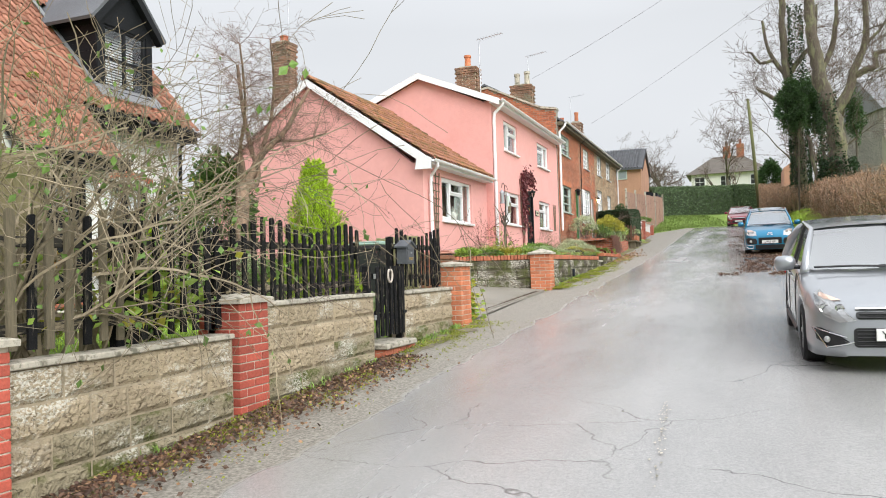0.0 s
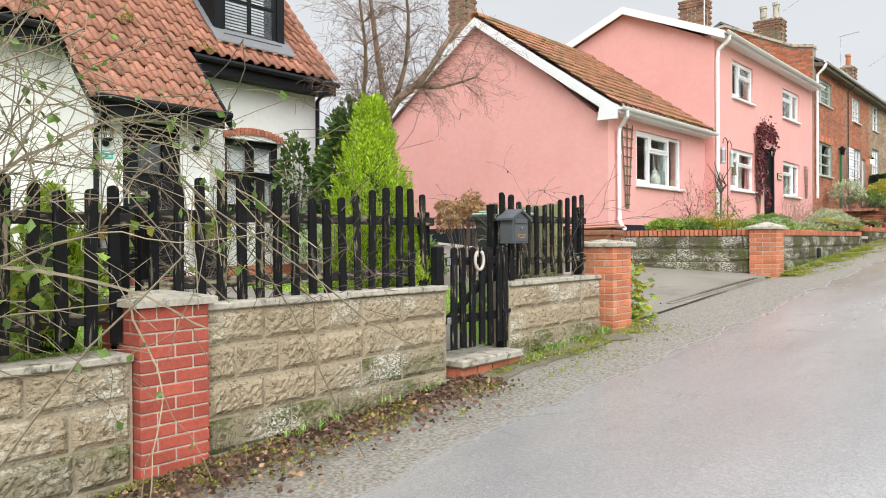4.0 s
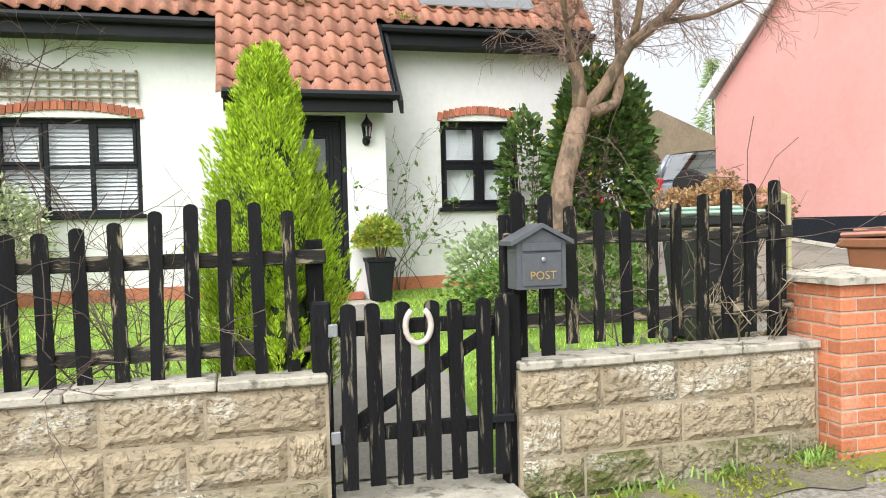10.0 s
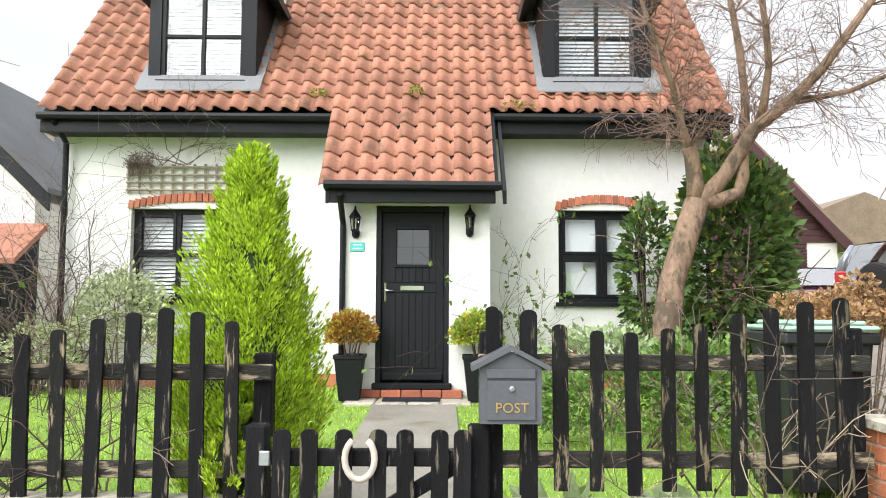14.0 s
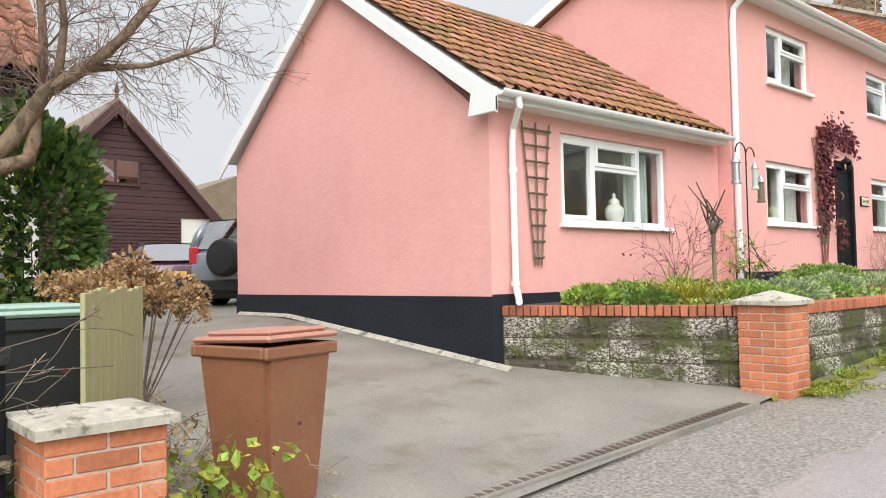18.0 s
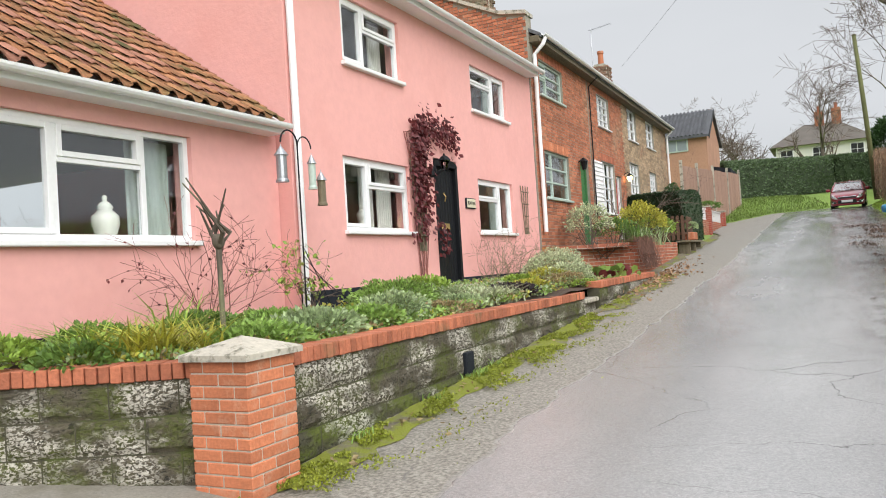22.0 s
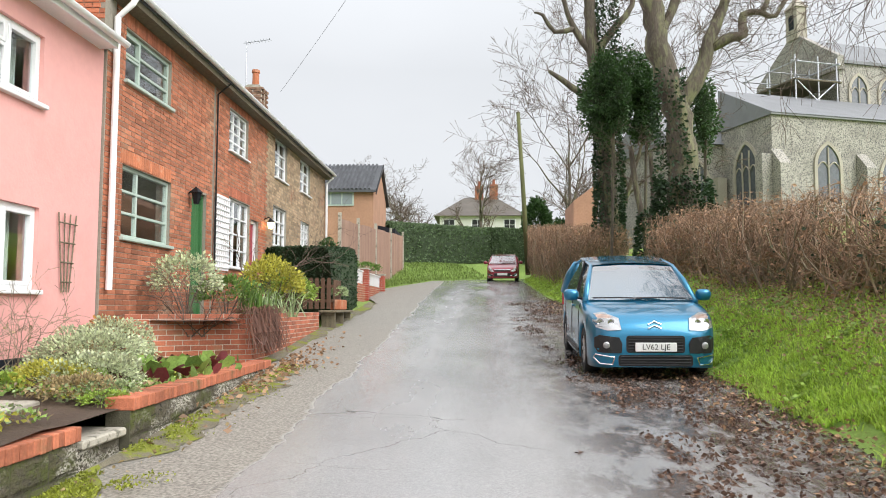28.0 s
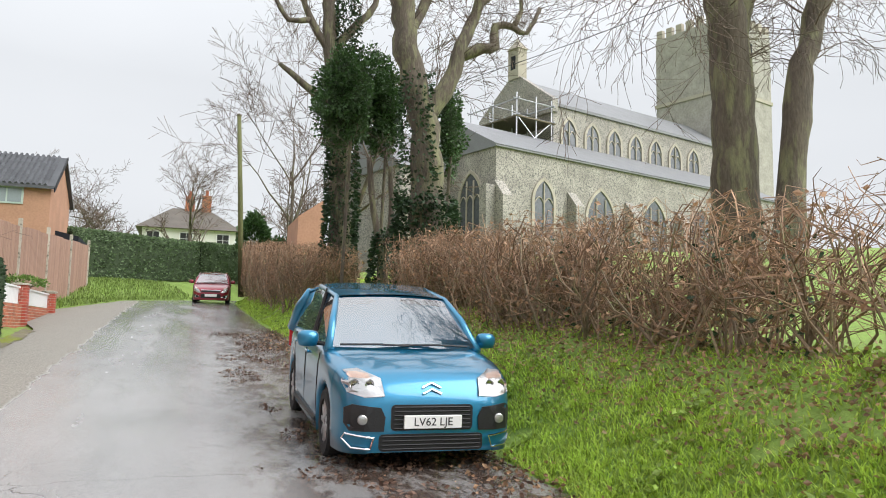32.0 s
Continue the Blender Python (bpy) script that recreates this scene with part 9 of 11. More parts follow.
for i in range(34):
    a, q = rng.uniform(0, 6.283), rng.random() ** .5
    e = Vector((-6.95 + math.cos(a) * q * .5, 12.35 + math.sin(a) * q * .68, 2.02 + .28 * (1 - q) + rng.uniform(-.12, .14)))
    tw.append(tube([(-6.95 + math.cos(a) * .1, 12.35 + math.sin(a) * .15, 1.2), tuple(e)], [.008, .004], 4))
    fl += clump_shell(rng, e, (.12, .12, .09), 170, low=-.7)
tagged(obj("stem_spray", *merge(tw), M["twig"], hy), kind="stuff")
tagged(obj("flower_spray", *leaf_cards(rng, fl, .045), LEAF["hydrangea"], hy), kind="stuff")
for yy, sd in ((10.25, 1), (9.75, 2)):
    b = thing("broad_leaf_plant", (-4.75, yy, 1.08), "low pale broad-leaved plant by the fence", "plant")
    r2 = random.Random(sd)
    tagged(obj("leaves", *leaf_cards(r2, [(Vector((-4.75 + r2.gauss(0, .05), yy + r2.gauss(0, .06), 1.1)), Vector((r2.gauss(0, 1), r2.gauss(0, 1), .9))) for _ in range(16)], .28, flat=.2), LEAF["grey"], b), kind="stuff")
vine = thing("vine", (-4.35, 11.8, .8), "yellowing vine leaves beside the gate pillar", "creeper")
sp = [(Vector((-4.3 + rng.gauss(0, .13), 11.88 + rng.gauss(0, .17), .8 + .66 * rng.random() ** 1.6)), Vector((1, -.3, 0))) for _ in range(430)]
tagged(obj("leaves", *leaf_cards(rng, sp[:240], .10), LEAF["bright"], vine), kind="stuff")
tagged(obj("yellow_leaves", *leaf_cards(rng, sp[170:], .09), LEAF["yellow"], vine), kind="stuff")
tagged(obj("berries", *leaf_cards(rng, [(p + Vector((.1, 0, .1)), o) for p, o in sp[:40]], .03), LEAF["red"], vine), kind="stuff")
tangle("bramble", "straw-coloured dead stems behind the pillar", (-5.2, 11.95, .95), .8, .75, 34, 86, leafy=("straw", 420, .045), r=.005, material=M["olive_twig"], droop=-.12)
# lawn blades
rg = random.Random(5)
sp = []
while len(sp) < 26000:
    x, y = -4.55 - 5.6 * rg.random() ** 1.3, rg.uniform(4.6, 11.5)
    if 8.4 < y < 9.3 and x < -4.5:
        continue
    sp.append((x, y, lawn_z(x, y) - .005))
tagged(obj("lawn_grass", *blades(rg, sp, .034, lean=.7, width=.011), LEAF["grass"]), "fine wet blades of lawn grass", "grass", kind="stuff")

# ---- plants in the raised bed ----
def strap_plant(name, label, x, y, z, count, h, key, spread=.12, lean=1.0, width=.02, seed=1, group=""):
    rnd = random.Random(seed)
    p = thing(name, (x, y, z), label, "plant", group)
    tagged(obj("leaves", *blades(rnd, [(x + rnd.gauss(0, spread), y + rnd.gauss(0, spread), z) for _ in range(count)], h, lean=lean, width=width), LEAF[key], p), kind="stuff")
    return p


bed_list = (("low_shrub", "lime green leafy clump in the raised bed", -5.85, 16.7, .32, .20, 500, .09, "bright"), ("low_shrub", "lime green leafy clump in the raised bed", -5.35, 16.95, .3, .16, 350, .08, "green"),
            ("geranium", "mound of hardy geranium leaves", -4.75, 18.0, .42, .22, 900, .07, "fresh"), ("geranium", "mound of hardy geranium leaves", -4.75, 18.7, .45, .26, 1000, .075, "grey"),
            ("geranium", "mound of hardy geranium leaves", -5.35, 18.9, .42, .22, 800, .07, "fresh"), ("geranium", "mound of hardy geranium leaves", -4.7, 19.4, .4, .22, 900, .07, "fresh"), ("geranium", "mound of hardy geranium leaves", -5.9, 18.6, .38, .2, 600, .07, "green"),
            ("geranium", "dark green leafy mound against the wall", -6.1, 17.7, .35, .2, 500, .07, "green"),
            ("fennel", "soft feathery green shrub", -5.3, 20.9, .50, .36, 1700, .055, "fresh"), ("fennel", "soft feathery green shrub", -4.9, 20.2, .4, .3, 900, .06, "grey"), ("heather", "low faded heather clump", -4.75, 20.9, .42, .16, 800, .05, "straw"), ("heather", "low faded heather clump", -4.8, 21.4, .4, .16, 700, .05, "grey"),
            ("low_shrub", "leafy green shrub by the pink wall", -5.9, 21.7, .35, .22, 700, .07, "fresh"), ("low_shrub", "leafy green shrub by the pink wall", -5.8, 22.6, .42, .28, 800, .07, "bright"), ("purple_heuchera", "dark purple leafy heuchera mound", -4.75, 23.1, .38, .15, 700, .09, "purple"),
            ("low_shrub", "pale yellow green spreading plant", -4.8, 23.9, .36, .2, 700, .06, "yellow"), ("low_shrub", "bright green plant by the door step", -5.6, 25.6, .3, .16, 400, .08, "bright"), ("heather", "faded tan clump at the bed edge", -4.75, 25.5, .36, .22, 700, .05, "straw"),
            ("euonymus", "cream variegated euonymus bush", -5.5, 27.2, .62, .52, 2600, .055, "cream"), ("euonymus", "cream variegated euonymus bush", -4.95, 26.2, .48, .36, 1700, .055, "cream"), ("euonymus", "yellow variegated low bush", -5.2, 25.9, .42, .28, 900, .05, "yellow"), ("euonymus", "tall cream variegated bush by the downpipe", -5.8, 28.3, .55, .6, 1800, .055, "cream"),
            ("sedum", "grey green spreading sedum", -4.55, 25.6, .3, .16, 500, .05, "grey"), ("sedum", "fresh green spreading sedum", -4.4, 25.3, .22, .12, 400, .045, "bright"), ("bronze_shrub", "bronze leaved shrub by the pink wall", -6.0, 28.6, .35, .6, 900, .06, "rust"))
for i, (nm, lb, x, y, r, h, n, sz, key) in enumerate(bed_list):
    bush(nm, lb, (x, y, bed_z(x, y) + h * .34), (r * .95, r * .95, h * .66), int(n * 1.5), sz * .74, key, "plant", stems=4, seed=200 + i)
for i, (x, y, key, n, hh) in enumerate(((-5.2, 17.35, "yellow", 220, .38), (-5.55, 17.2, "bright", 160, .36), (-5.0, 17.6, "yellow", 160, .34), (-4.8, 22.0, "cream", 260, .30), (-4.7, 22.5, "cream", 240, .28), (-5.2, 22.2, "grey", 200, .3), (-5.75, 18.15, "bright", 40, .5))):
    strap_plant("strap_leaf_plant", "arching strap-leaved grass clump in the bed", x, y, bed_z(x, y), n, hh * .8, key, seed=300 + i, width=.019, lean=2.0)
rg2 = random.Random(8)
brg = thing("bergenia", (-4.7, 27.6, 1.95), "big leathery green and red bergenia leaves", "plant")
sp = [(Vector((-4.7 + rg2.gauss(0, .22), 27.6 + rg2.gauss(0, .6), 1.98 + .1 * rg2.random())), Vector((.5 + rg2.gauss(0, .6), -.4 + rg2.gauss(0, .8), .9))) for _ in range(120)]
tagged(obj("leaves", *leaf_cards(rg2, sp[:66], .19, flat=.3, shape="round"), LEAF["fresh"], brg), kind="stuff")
tagged(obj("red_leaves", *leaf_cards(rg2, sp[66:], .17, flat=.3, shape="round"), LEAF["red"], brg, "dark red turning leaves"), kind="stuff")
tangle("red_rose_bush", "red-stemmed bare rose against the pink wall", (-6.25, 19.15, 1.9), .4, 1.15, 16, 87, leafy=("red", 160, .035), r=.007, material=M["red_twig"])
tangle("rose_bush", "leafy small shrub beside the white downpipe", (-6.0, 20.35, 1.95), .3, .75, 8, 88, leafy=("bright", 220, .06), r=.007)
tangle("dead_shrub", "dry straw-coloured stems below the window", (-6.1, 25.75, 2.0), .3, .95, 16, 89, leafy=("straw", 60, .03), r=.007, material=M["olive_twig"])
tangle("dead_shrub", "dry straw-coloured stems below the window", (-6.1, 26.7, 2.0), .3, .95, 14, 90, leafy=("straw", 60, .03), r=.007, material=M["olive_twig"])
std = thing("standard_rose", (-5.4, 18.35, 1.9), "pruned standard rose on a single stem", "shrub")
obj("stem", *tube([(-5.4, 18.35, 1.8), (-5.41, 18.36, 2.5), (-5.4, 18.35, 2.72)], [.025, .022, .03], 7), M["bark"], std)
rr3 = random.Random(4)
kn = [tube([(-5.4, 18.35, 2.66), (-5.4 + rr3.gauss(0, .07), 18.35 + rr3.gauss(0, .09), 2.78), (-5.4 + rr3.gauss(0, .12), 18.35 + rr3.gauss(0, .15), 2.95 + rr3.random() * .3)], [.02, .014, .006], 5) for _ in range(9)]
obj("knuckle", *lathe([(.02, -.06), (.05, -.02), (.055, .03), (.03, .07)], (-5.4, 18.35, 2.7), 9), M["bark"], std, smooth=True)
tagged(obj("spur_spray", *merge(kn), M["bark"], std), kind="stuff")
# low cover that fills the bed between the larger plants
for i, (key, n, sz, lb) in enumerate((("fresh", 6500, .055, "low fresh green ground cover in the bed"), ("grey", 4200, .05, "grey green trailing ground cover in the bed"), ("straw", 2600, .05, "faded tan foliage lying in the bed"), ("yellow", 1600, .045, "yellow green low foliage in the bed"))):
    rq = random.Random(700 + i)
    sp = []
    while len(sp) < n:
        y = rq.uniform(16.8, 28.8)
        x = lerp(-6.3, -4.35, rq.random() ** .7)
        if y < 17.3 and x > -6.5 + (y - 16.15) / .98 * 2.1 - .2 or 24.4 < y < 25.2 and x > -5.7 or noise.noise(Vector((x * 1.6, y * 1.6, 30 + i * 9))) < -.02:
            continue
        sp.append((Vector((x, y, bed_z(x, y) + .02 + .09 * rq.random())), Vector((rq.gauss(0, 1), rq.gauss(0, 1), .7))))
    tagged(obj("ground_cover", *leaf_cards(rq, sp, sz, flat=.3), LEAF[key]), lb, "ground cover", kind="stuff")
# planter before the terrace
for i, (nm, lb, x, y, z, r, h, n, sz, key) in enumerate((("yellow_shrub", "yellow green shrub in the brick planter", -5.15, 33.2, 2.75, .62, .55, 2200, .07, "yellow"), ("yellow_shrub", "green spreading shrub in the brick planter", -5.0, 34.2, 2.7, .5, .42, 1300, .07, "bright"), ("variegated_shrub", "cream leaved shrub in the brick planter", -5.7, 30.4, 2.75, .5, .5, 1500, .06, "cream"),
                                                       ("green_shrub", "glossy green shrub by the terrace", -5.6, 36.0, 2.8, .5, .5, 1300, .08, "dark"), ("green_shrub", "green shrub climbing by the terrace end", -6.0, 43.2, 3.4, .4, .9, 1200, .10, "dark"), ("green_shrub", "leafy shrub in the brick planter", -5.5, 31.7, 2.7, .5, .35, 1000, .07, "green"), ("green_shrub", "leafy green plant on the low wall", -5.2, 45.5, 3.95, .6, .22, 700, .08, "green"))):
    bush(nm, lb, (x, y, z + h * .7), (r, r, h), n, sz, key, "shrub", seed=400 + i)
tangle("dark_shrub", "dark twiggy bare shrub in the planter", (-5.3, 29.75, 2.4), .6, 1.0, 14, 91, r=.012, fork=5)
tangle("bare_sapling", "bare spindly sapling before the green door", (-5.4, 33.6, 2.6), .3, 2.6, 4, 92, r=.022, fork=6)
strap_plant("iris_clump", "green sword leaves in the planter", -5.0, 31.6, 2.6, 90, .55, "green", seed=93, spread=.12, lean=.5, width=.03)
strap_plant("iris_clump", "arching pale green leaves in the planter", -4.9, 32.3, 2.6, 120, .5, "grey", seed=94, spread=.25, lean=1.4, width=.025)
dead = thing("dead_fern", (-4.5, 30.5, 2.6), "brown dead strap leaves drooping over the planter", "plant")
V, F = [], []
rd = random.Random(12)
for i in range(170):
    y = 30.55 + rd.gauss(0, .45)
    p = [Vector((-4.75, y, 2.68)), Vector((-4.52 + rd.gauss(0, .05), y + rd.gauss(0, .08), 2.74 + rd.gauss(0, .04))), Vector((-4.45 + rd.gauss(0, .05), y + rd.gauss(0, .15), 2.4)), Vector((-4.42 + rd.gauss(0, .06), y + rd.gauss(0, .2), 2.05 + rd.random() * .2))]
    k = len(V)
    for q in p:
        V += [(q.x, q.y - .009, q.z), (q.x + .004, q.y + .009, q.z)]
    F += [[k + 2 * j, k + 2 * j + 1, k + 2 * j + 3, k + 2 * j + 2] for j in range(3)]
tagged(obj("leaves", V, F, LEAF["fern"], dead), kind="stuff")

# ---- moss, leaves and weeds along the wall foot ----
def strip_mat(name, at):
    m = mat(name, (0.165, 0.145, 0.10), rough=.95, var=.35, big=3, fine=60, bump=.9, bump_scale=60, second=(0.19, 0.212, 0.022), second_scale=2.4, second_at=at)
    return m


M["gutter_moss"] = strip_mat("mossy_gutter", (.50, .58))
M["bright_moss"] = strip_mat("bright_mossy_gutter", (.40, .50))


def moss_strip(name, y0, y1, label, seed, wide=.45, x=-4.1, key="gutter_moss"):
    ys = span((y0, .12), (y1, .12))
    V, F = [], []
    n = 7
    for y in ys:
        w = wide * (.7 + .6 * noise.noise(Vector((y * .8, seed, 0)))) * smooth((y - y0) / .6) * smooth((y1 - y) / .6)
        for i in range(n):
            t = i / (n - 1)
            w2 = w * (1 + .5 * noise.noise(Vector((y * 4, seed, 2))))
            px = x + max(.02, w2) * t
            V.append((px, y, road_z(y) + .012 + (.022 + .016 * noise.noise(Vector((px * 9, y * 9, seed)))) * (1 - t) - .012 * t * t))
    for j in range(len(ys) - 1):
        for i in range(n - 1):
            F.append([j * n + i, j * n + i + 1, (j + 1) * n + i + 1, (j + 1) * n + i])
    return tagged(obj(name, V, F, M[key], smooth=True), label, "moss", kind="stuff")


moss_strip("moss", 3.0, 11.9, "green moss and grit along the wall foot", 1)
moss_strip("moss", 16.9, 24.6, "bright yellow green moss along the bed wall", 2, wide=.40, key="bright_moss")
moss_strip("moss", 24.6, 30.2, "dark moss and grit along the bed wall", 3, wide=.5)
moss_strip("moss", 29.7, 36.5, "dark moss and grit along the planter foot", 5, wide=.42, x=-4.66)
moss_strip("moss", 35.2, 43, "moss along the low wall foot", 4, wide=.4, x=-4.6)
rl = random.Random(66)
for nm, lb, n, fy, fx, key, sz in (("fallen_leaves", "brown fallen leaves by the wall foot", 1100, lambda: rl.uniform(3.4, 8.5), lambda: -4.05 + abs(rl.gauss(0, .34)), "brown", .042), ("fallen_leaves", "dark wet leaf litter by the wall foot", 3400, lambda: rl.uniform(3.2, 8.6), lambda: -4.06 + abs(rl.gauss(0, .26)), "mould", .045), ("fallen_leaves", "brown fallen leaves by the planter", 420, lambda: rl.gauss(29.6, 1.6), lambda: -4.2 + abs(rl.gauss(0, .3)), "brown", .08), ("fallen_leaves", "fallen leaves along the bed wall", 160, lambda: rl.uniform(17.5, 27), lambda: -4.05 + abs(rl.gauss(0, .3)), "straw", .05)):
    sp = []
    for i in range(n):
        y, x = fy(), fx()
        sp.append((Vector((x, y, road_z(y) + .035)), Vector((rl.gauss(0, 1), rl.gauss(0, 1), .15))))
    tagged(obj(nm, *leaf_cards(rl, sp, sz, flat=.15), LEAF[key]), lb, "fallen leaves", kind="stuff")
for i in range(26):
    y = rl.choice((rl.uniform(3.4, 8.2), rl.uniform(9.4, 11.2), rl.uniform(18, 24)))
    strap_plant("weed_tuft", "small green weed tuft at the wall foot", -4.08 + rl.uniform(0, .06), y, road_z(y) + .02, 22, .075, "fresh", spread=.05, seed=500 + i, width=.012, group="weeds at the wall foot")

# cushions of moss and grit that break the edge of the gutter
LEAF["moss"] = leaf("moss_frond", (0.24, 0.27, 0.03), .45)
for y0, y1, n, wide, lb in ((4.0, 11.8, 5200, .34, "tiny moss cushions by the garden wall"), (17.2, 24.4, 15000, .27, "tiny moss cushions by the bed wall"), (25.0, 30.0, 1800, .2, "tiny moss cushions by the low wall")):
    rm = random.Random(int(y0 * 10))
    sp = []
    while len(sp) < n:
        y = rm.uniform(y0, y1)
        x = -4.1 + abs(rm.gauss(0, wide))
        if noise.noise(Vector((x * 2.6, y * 1.7, 3))) + .5 * noise.noise(Vector((x * 9, y * 9, 5))) < .02:
            continue
        sp.append((Vector((x, y, road_z(y) + .022 + .014 * rm.random())), Vector((rm.gauss(0, 1), rm.gauss(0, 1), .8))))
    tagged(obj("moss_cushions", *leaf_cards(rm, sp, .024, flat=.6), LEAF["moss"]), lb, "moss", kind="stuff")

# moss tufts on the cottage eaves
for x, y, z, k in ((-10.12, 7.61, 4.78, .07), (-10.12, 8.80, 4.82, .06), (-10.12, 10.00, 4.62, .10), (-10.12, 10.14, 4.62, .07)):
    rm = random.Random(int(y * 100))
    mt = thing("roof_moss", (x, y, z), "round green moss tuft on the pantiles", "moss", group="roof moss tufts")
    tagged(obj("fronds", *leaf_cards(rm, clump_shell(rm, (x, y, z), (k, k * 1.3, k * .7), 160, low=-.5), .03), LEAF["moss"], mt), kind="stuff")
# remains of a white line on the lane
rm = random.Random(19)
V, F = [], []
for i in range(60):
    t = rm.random()
    cx, cy = lerp(-0.61, -0.52, t) + rm.gauss(0, .018), lerp(6.70, 4.60, t)
    k = len(V)
    n = 6
    q = rm.uniform(.005, .013)
    for j in range(n):
        a = j * 6.283 / n
        px, py = cx + math.cos(a) * q * rm.uniform(.5, 1.1), cy + math.sin(a) * q * rm.uniform(.6, 2.2)
        V.append((px, py, road_z(py) + .019))
    F.append([k + j for j in range(n)])
tagged(obj("road_mark", V, F, M["coping"]), "worn flecks of white road paint", "road marking", kind="stuff")

# ---- pink house details ----
M["pale_lath"] = mat("silvered_lath", (0.33, 0.29, 0.23), rough=.85, var=.3, stretch=(6, 6, .7), big=3, fine=25, bump=.3)
def lattice(name, label, x, y0, y1, z0, z1, n_up, n_across, material, narrow=1.0, t=.012, category="trellis", w=.016):
    """A trellis on a wall that faces +x; narrow: width of the foot against the top."""
    o = thing(name, (x, (y0 + y1) / 2, z0), label, category)
    c, h = (y0 + y1) / 2, (y1 - y0) / 2
    for i in range(n_up):
        u = 2 * i / (n_up - 1) - 1
        obj("upright_lath", *tube([(x, c + u * h * narrow, z0), (x, c + u * h, z1)], w / 2, 4), material, o)
    for k in range(n_across):
        t_ = (k + .5) / n_across
        hh = h * lerp(narrow, 1, t_)
        z = lerp(z0, z1, t_)
        obj("cross_lath", *tube([(x + .012, c - hh - .02, z), (x + .012, c + hh + .02, z)], w / 2, 4), material, o)
    return o


lattice("fan_trellis", "weathered fan trellis on the pink wall", P1X + .03, 16.45, 16.90, 2.32, 3.90, 3, 9, M["wood_grey"], narrow=.22, w=.028)
lattice("fan_trellis", "small grey fan trellis on the pink wall", P2X + .03, 27.95, 28.36, 2.95, 3.92, 4, 4, M["wood_grey"], narrow=.4, w=.02)
lattice("fan_trellis", "grey fan trellis under the red creeper", P2X + .03, 23.45, 23.95, 2.65, 4.0, 5, 3, M["wood_grey"], narrow=.35, w=.03)
lattice("wall_trellis", "square grey trellis above the cottage window", CX + .03, 5.2, 6.85, 3.58, 3.96, 13, 4, M["pale_lath"], w=.034)
rc = random.Random(17)
creeper = thing("red_creeper", (-6.3, 23.7, 2.1), "dried dark red creeper around the black door", "creeper")
sp, st = [], []
for i in range(1150):
    q = rc.random()
    if q < .62:
        t = rc.random()
        y, z = 23.65 + rc.gauss(0, .16) * (1.1 - .4 * t) + .0, lerp(2.75, 4.62, t ** .7)
    else:
        a = rc.random()
        y, z = lerp(23.5, 25.0, a), 4.45 + rc.gauss(0, .14) + .12 * math.sin(a * 3.1)
    sp.append((Vector((-6.34 + abs(rc.gauss(0, .05)), y, z)), Vector((.6, 0, -1))))
for i in range(60):
    y = 24.3 + rc.gauss(0, .12)
    sp.append((Vector((-6.3, y, rc.uniform(2.6, 3.1))), Vector((.5, 0, -1))))
tagged(obj("leaves", *leaf_cards(rc, sp, .085), LEAF["red"], creeper), kind="stuff")
for k in range(9):
    y = 23.65 + rc.gauss(0, .1)
    st.append(tube([(-6.36, y, 2.05), (-6.35, y + rc.gauss(0, .08), 3.2), (-6.35, y + rc.gauss(0, .15), 4.4), (-6.35, y + rc.uniform(0, 1.0), 4.55)], .008, 4))
tagged(obj("vine_wood", *merge(st), M["red_twig"], creeper), kind="stuff")
d2 = thing("door_2", (P2X, 24.66, 2.15), "black boarded cottage door with brass letter plate", "door", kind="structure")
obj("door_frame", *merge([chamfer_box((P2X - .12, 24.25, 2.16), (P2X + .015, 24.32, 4.0), .006), chamfer_box((P2X - .12, 25.01, 2.16), (P2X + .015, 25.08, 4.0), .006), prism([(24.25, 4.0), (25.08, 4.0), (25.08, 4.04)] + [(24.665 + .415 * math.cos(i * math.pi / 8), 4.04 + .09 * math.sin(i * math.pi / 8)) for i in range(1, 8)] + [(24.25, 4.04)], 0, P2X - .12, P2X + .015)]), M["black_paint"], d2)
for i in range(7):
    cbox("board", (P2X - .09, 24.325 + i * .098, 2.17), (P2X - .05, 24.418 + i * .098, 3.995), M["black_paint"], d2, c=.005)
cbox("letter_plate", (P2X - .05, 24.50, 3.0), (P2X - .035, 24.78, 3.09), M["brass"], d2, "brass letter plate", c=.005)
obj("knocker", *tube([(P2X - .04, 24.62, 3.58), (P2X - .01, 24.64, 3.52), (P2X - .04, 24.66, 3.45)], .012, 6), M["brass"], d2, "brass door knocker")
cbox("door_sill", (P2X - .15, 24.22, 2.10), (P2X + .10, 25.11, 2.165), M["plinth"], d2, c=.01)
lan = thing("door_lantern", (-6.2, 24.25, 3.95), "black carriage lantern beside the cottage door", "wall lamp")
obj("arm", *tube([(P2X, 24.15, 3.86), (-6.28, 24.16, 3.84), (-6.18, 24.2, 3.90)], .02, 7), M["black_paint"], lan)
obj("back_plate", *lathe([(.03, -.08), (.07, -.05), (.07, .05), (.03, .08)], (P2X + .03, 24.14, 3.87), 10), M["black_paint"], lan)
obj("glass", *lathe([(.045, -.10), (.085, .06)], (-6.17, 24.22, 3.98), 6), M["glass"], lan).visible_shadow = False
for k in range(6):
    a = k * math.pi / 3
    obj("bar", *tube([(-6.17 + .047 * math.cos(a), 24.22 + .047 * math.sin(a), 3.88), (-6.17 + .088 * math.cos(a), 24.22 + .088 * math.sin(a), 4.04)], .006, 4), M["black_paint"], lan)
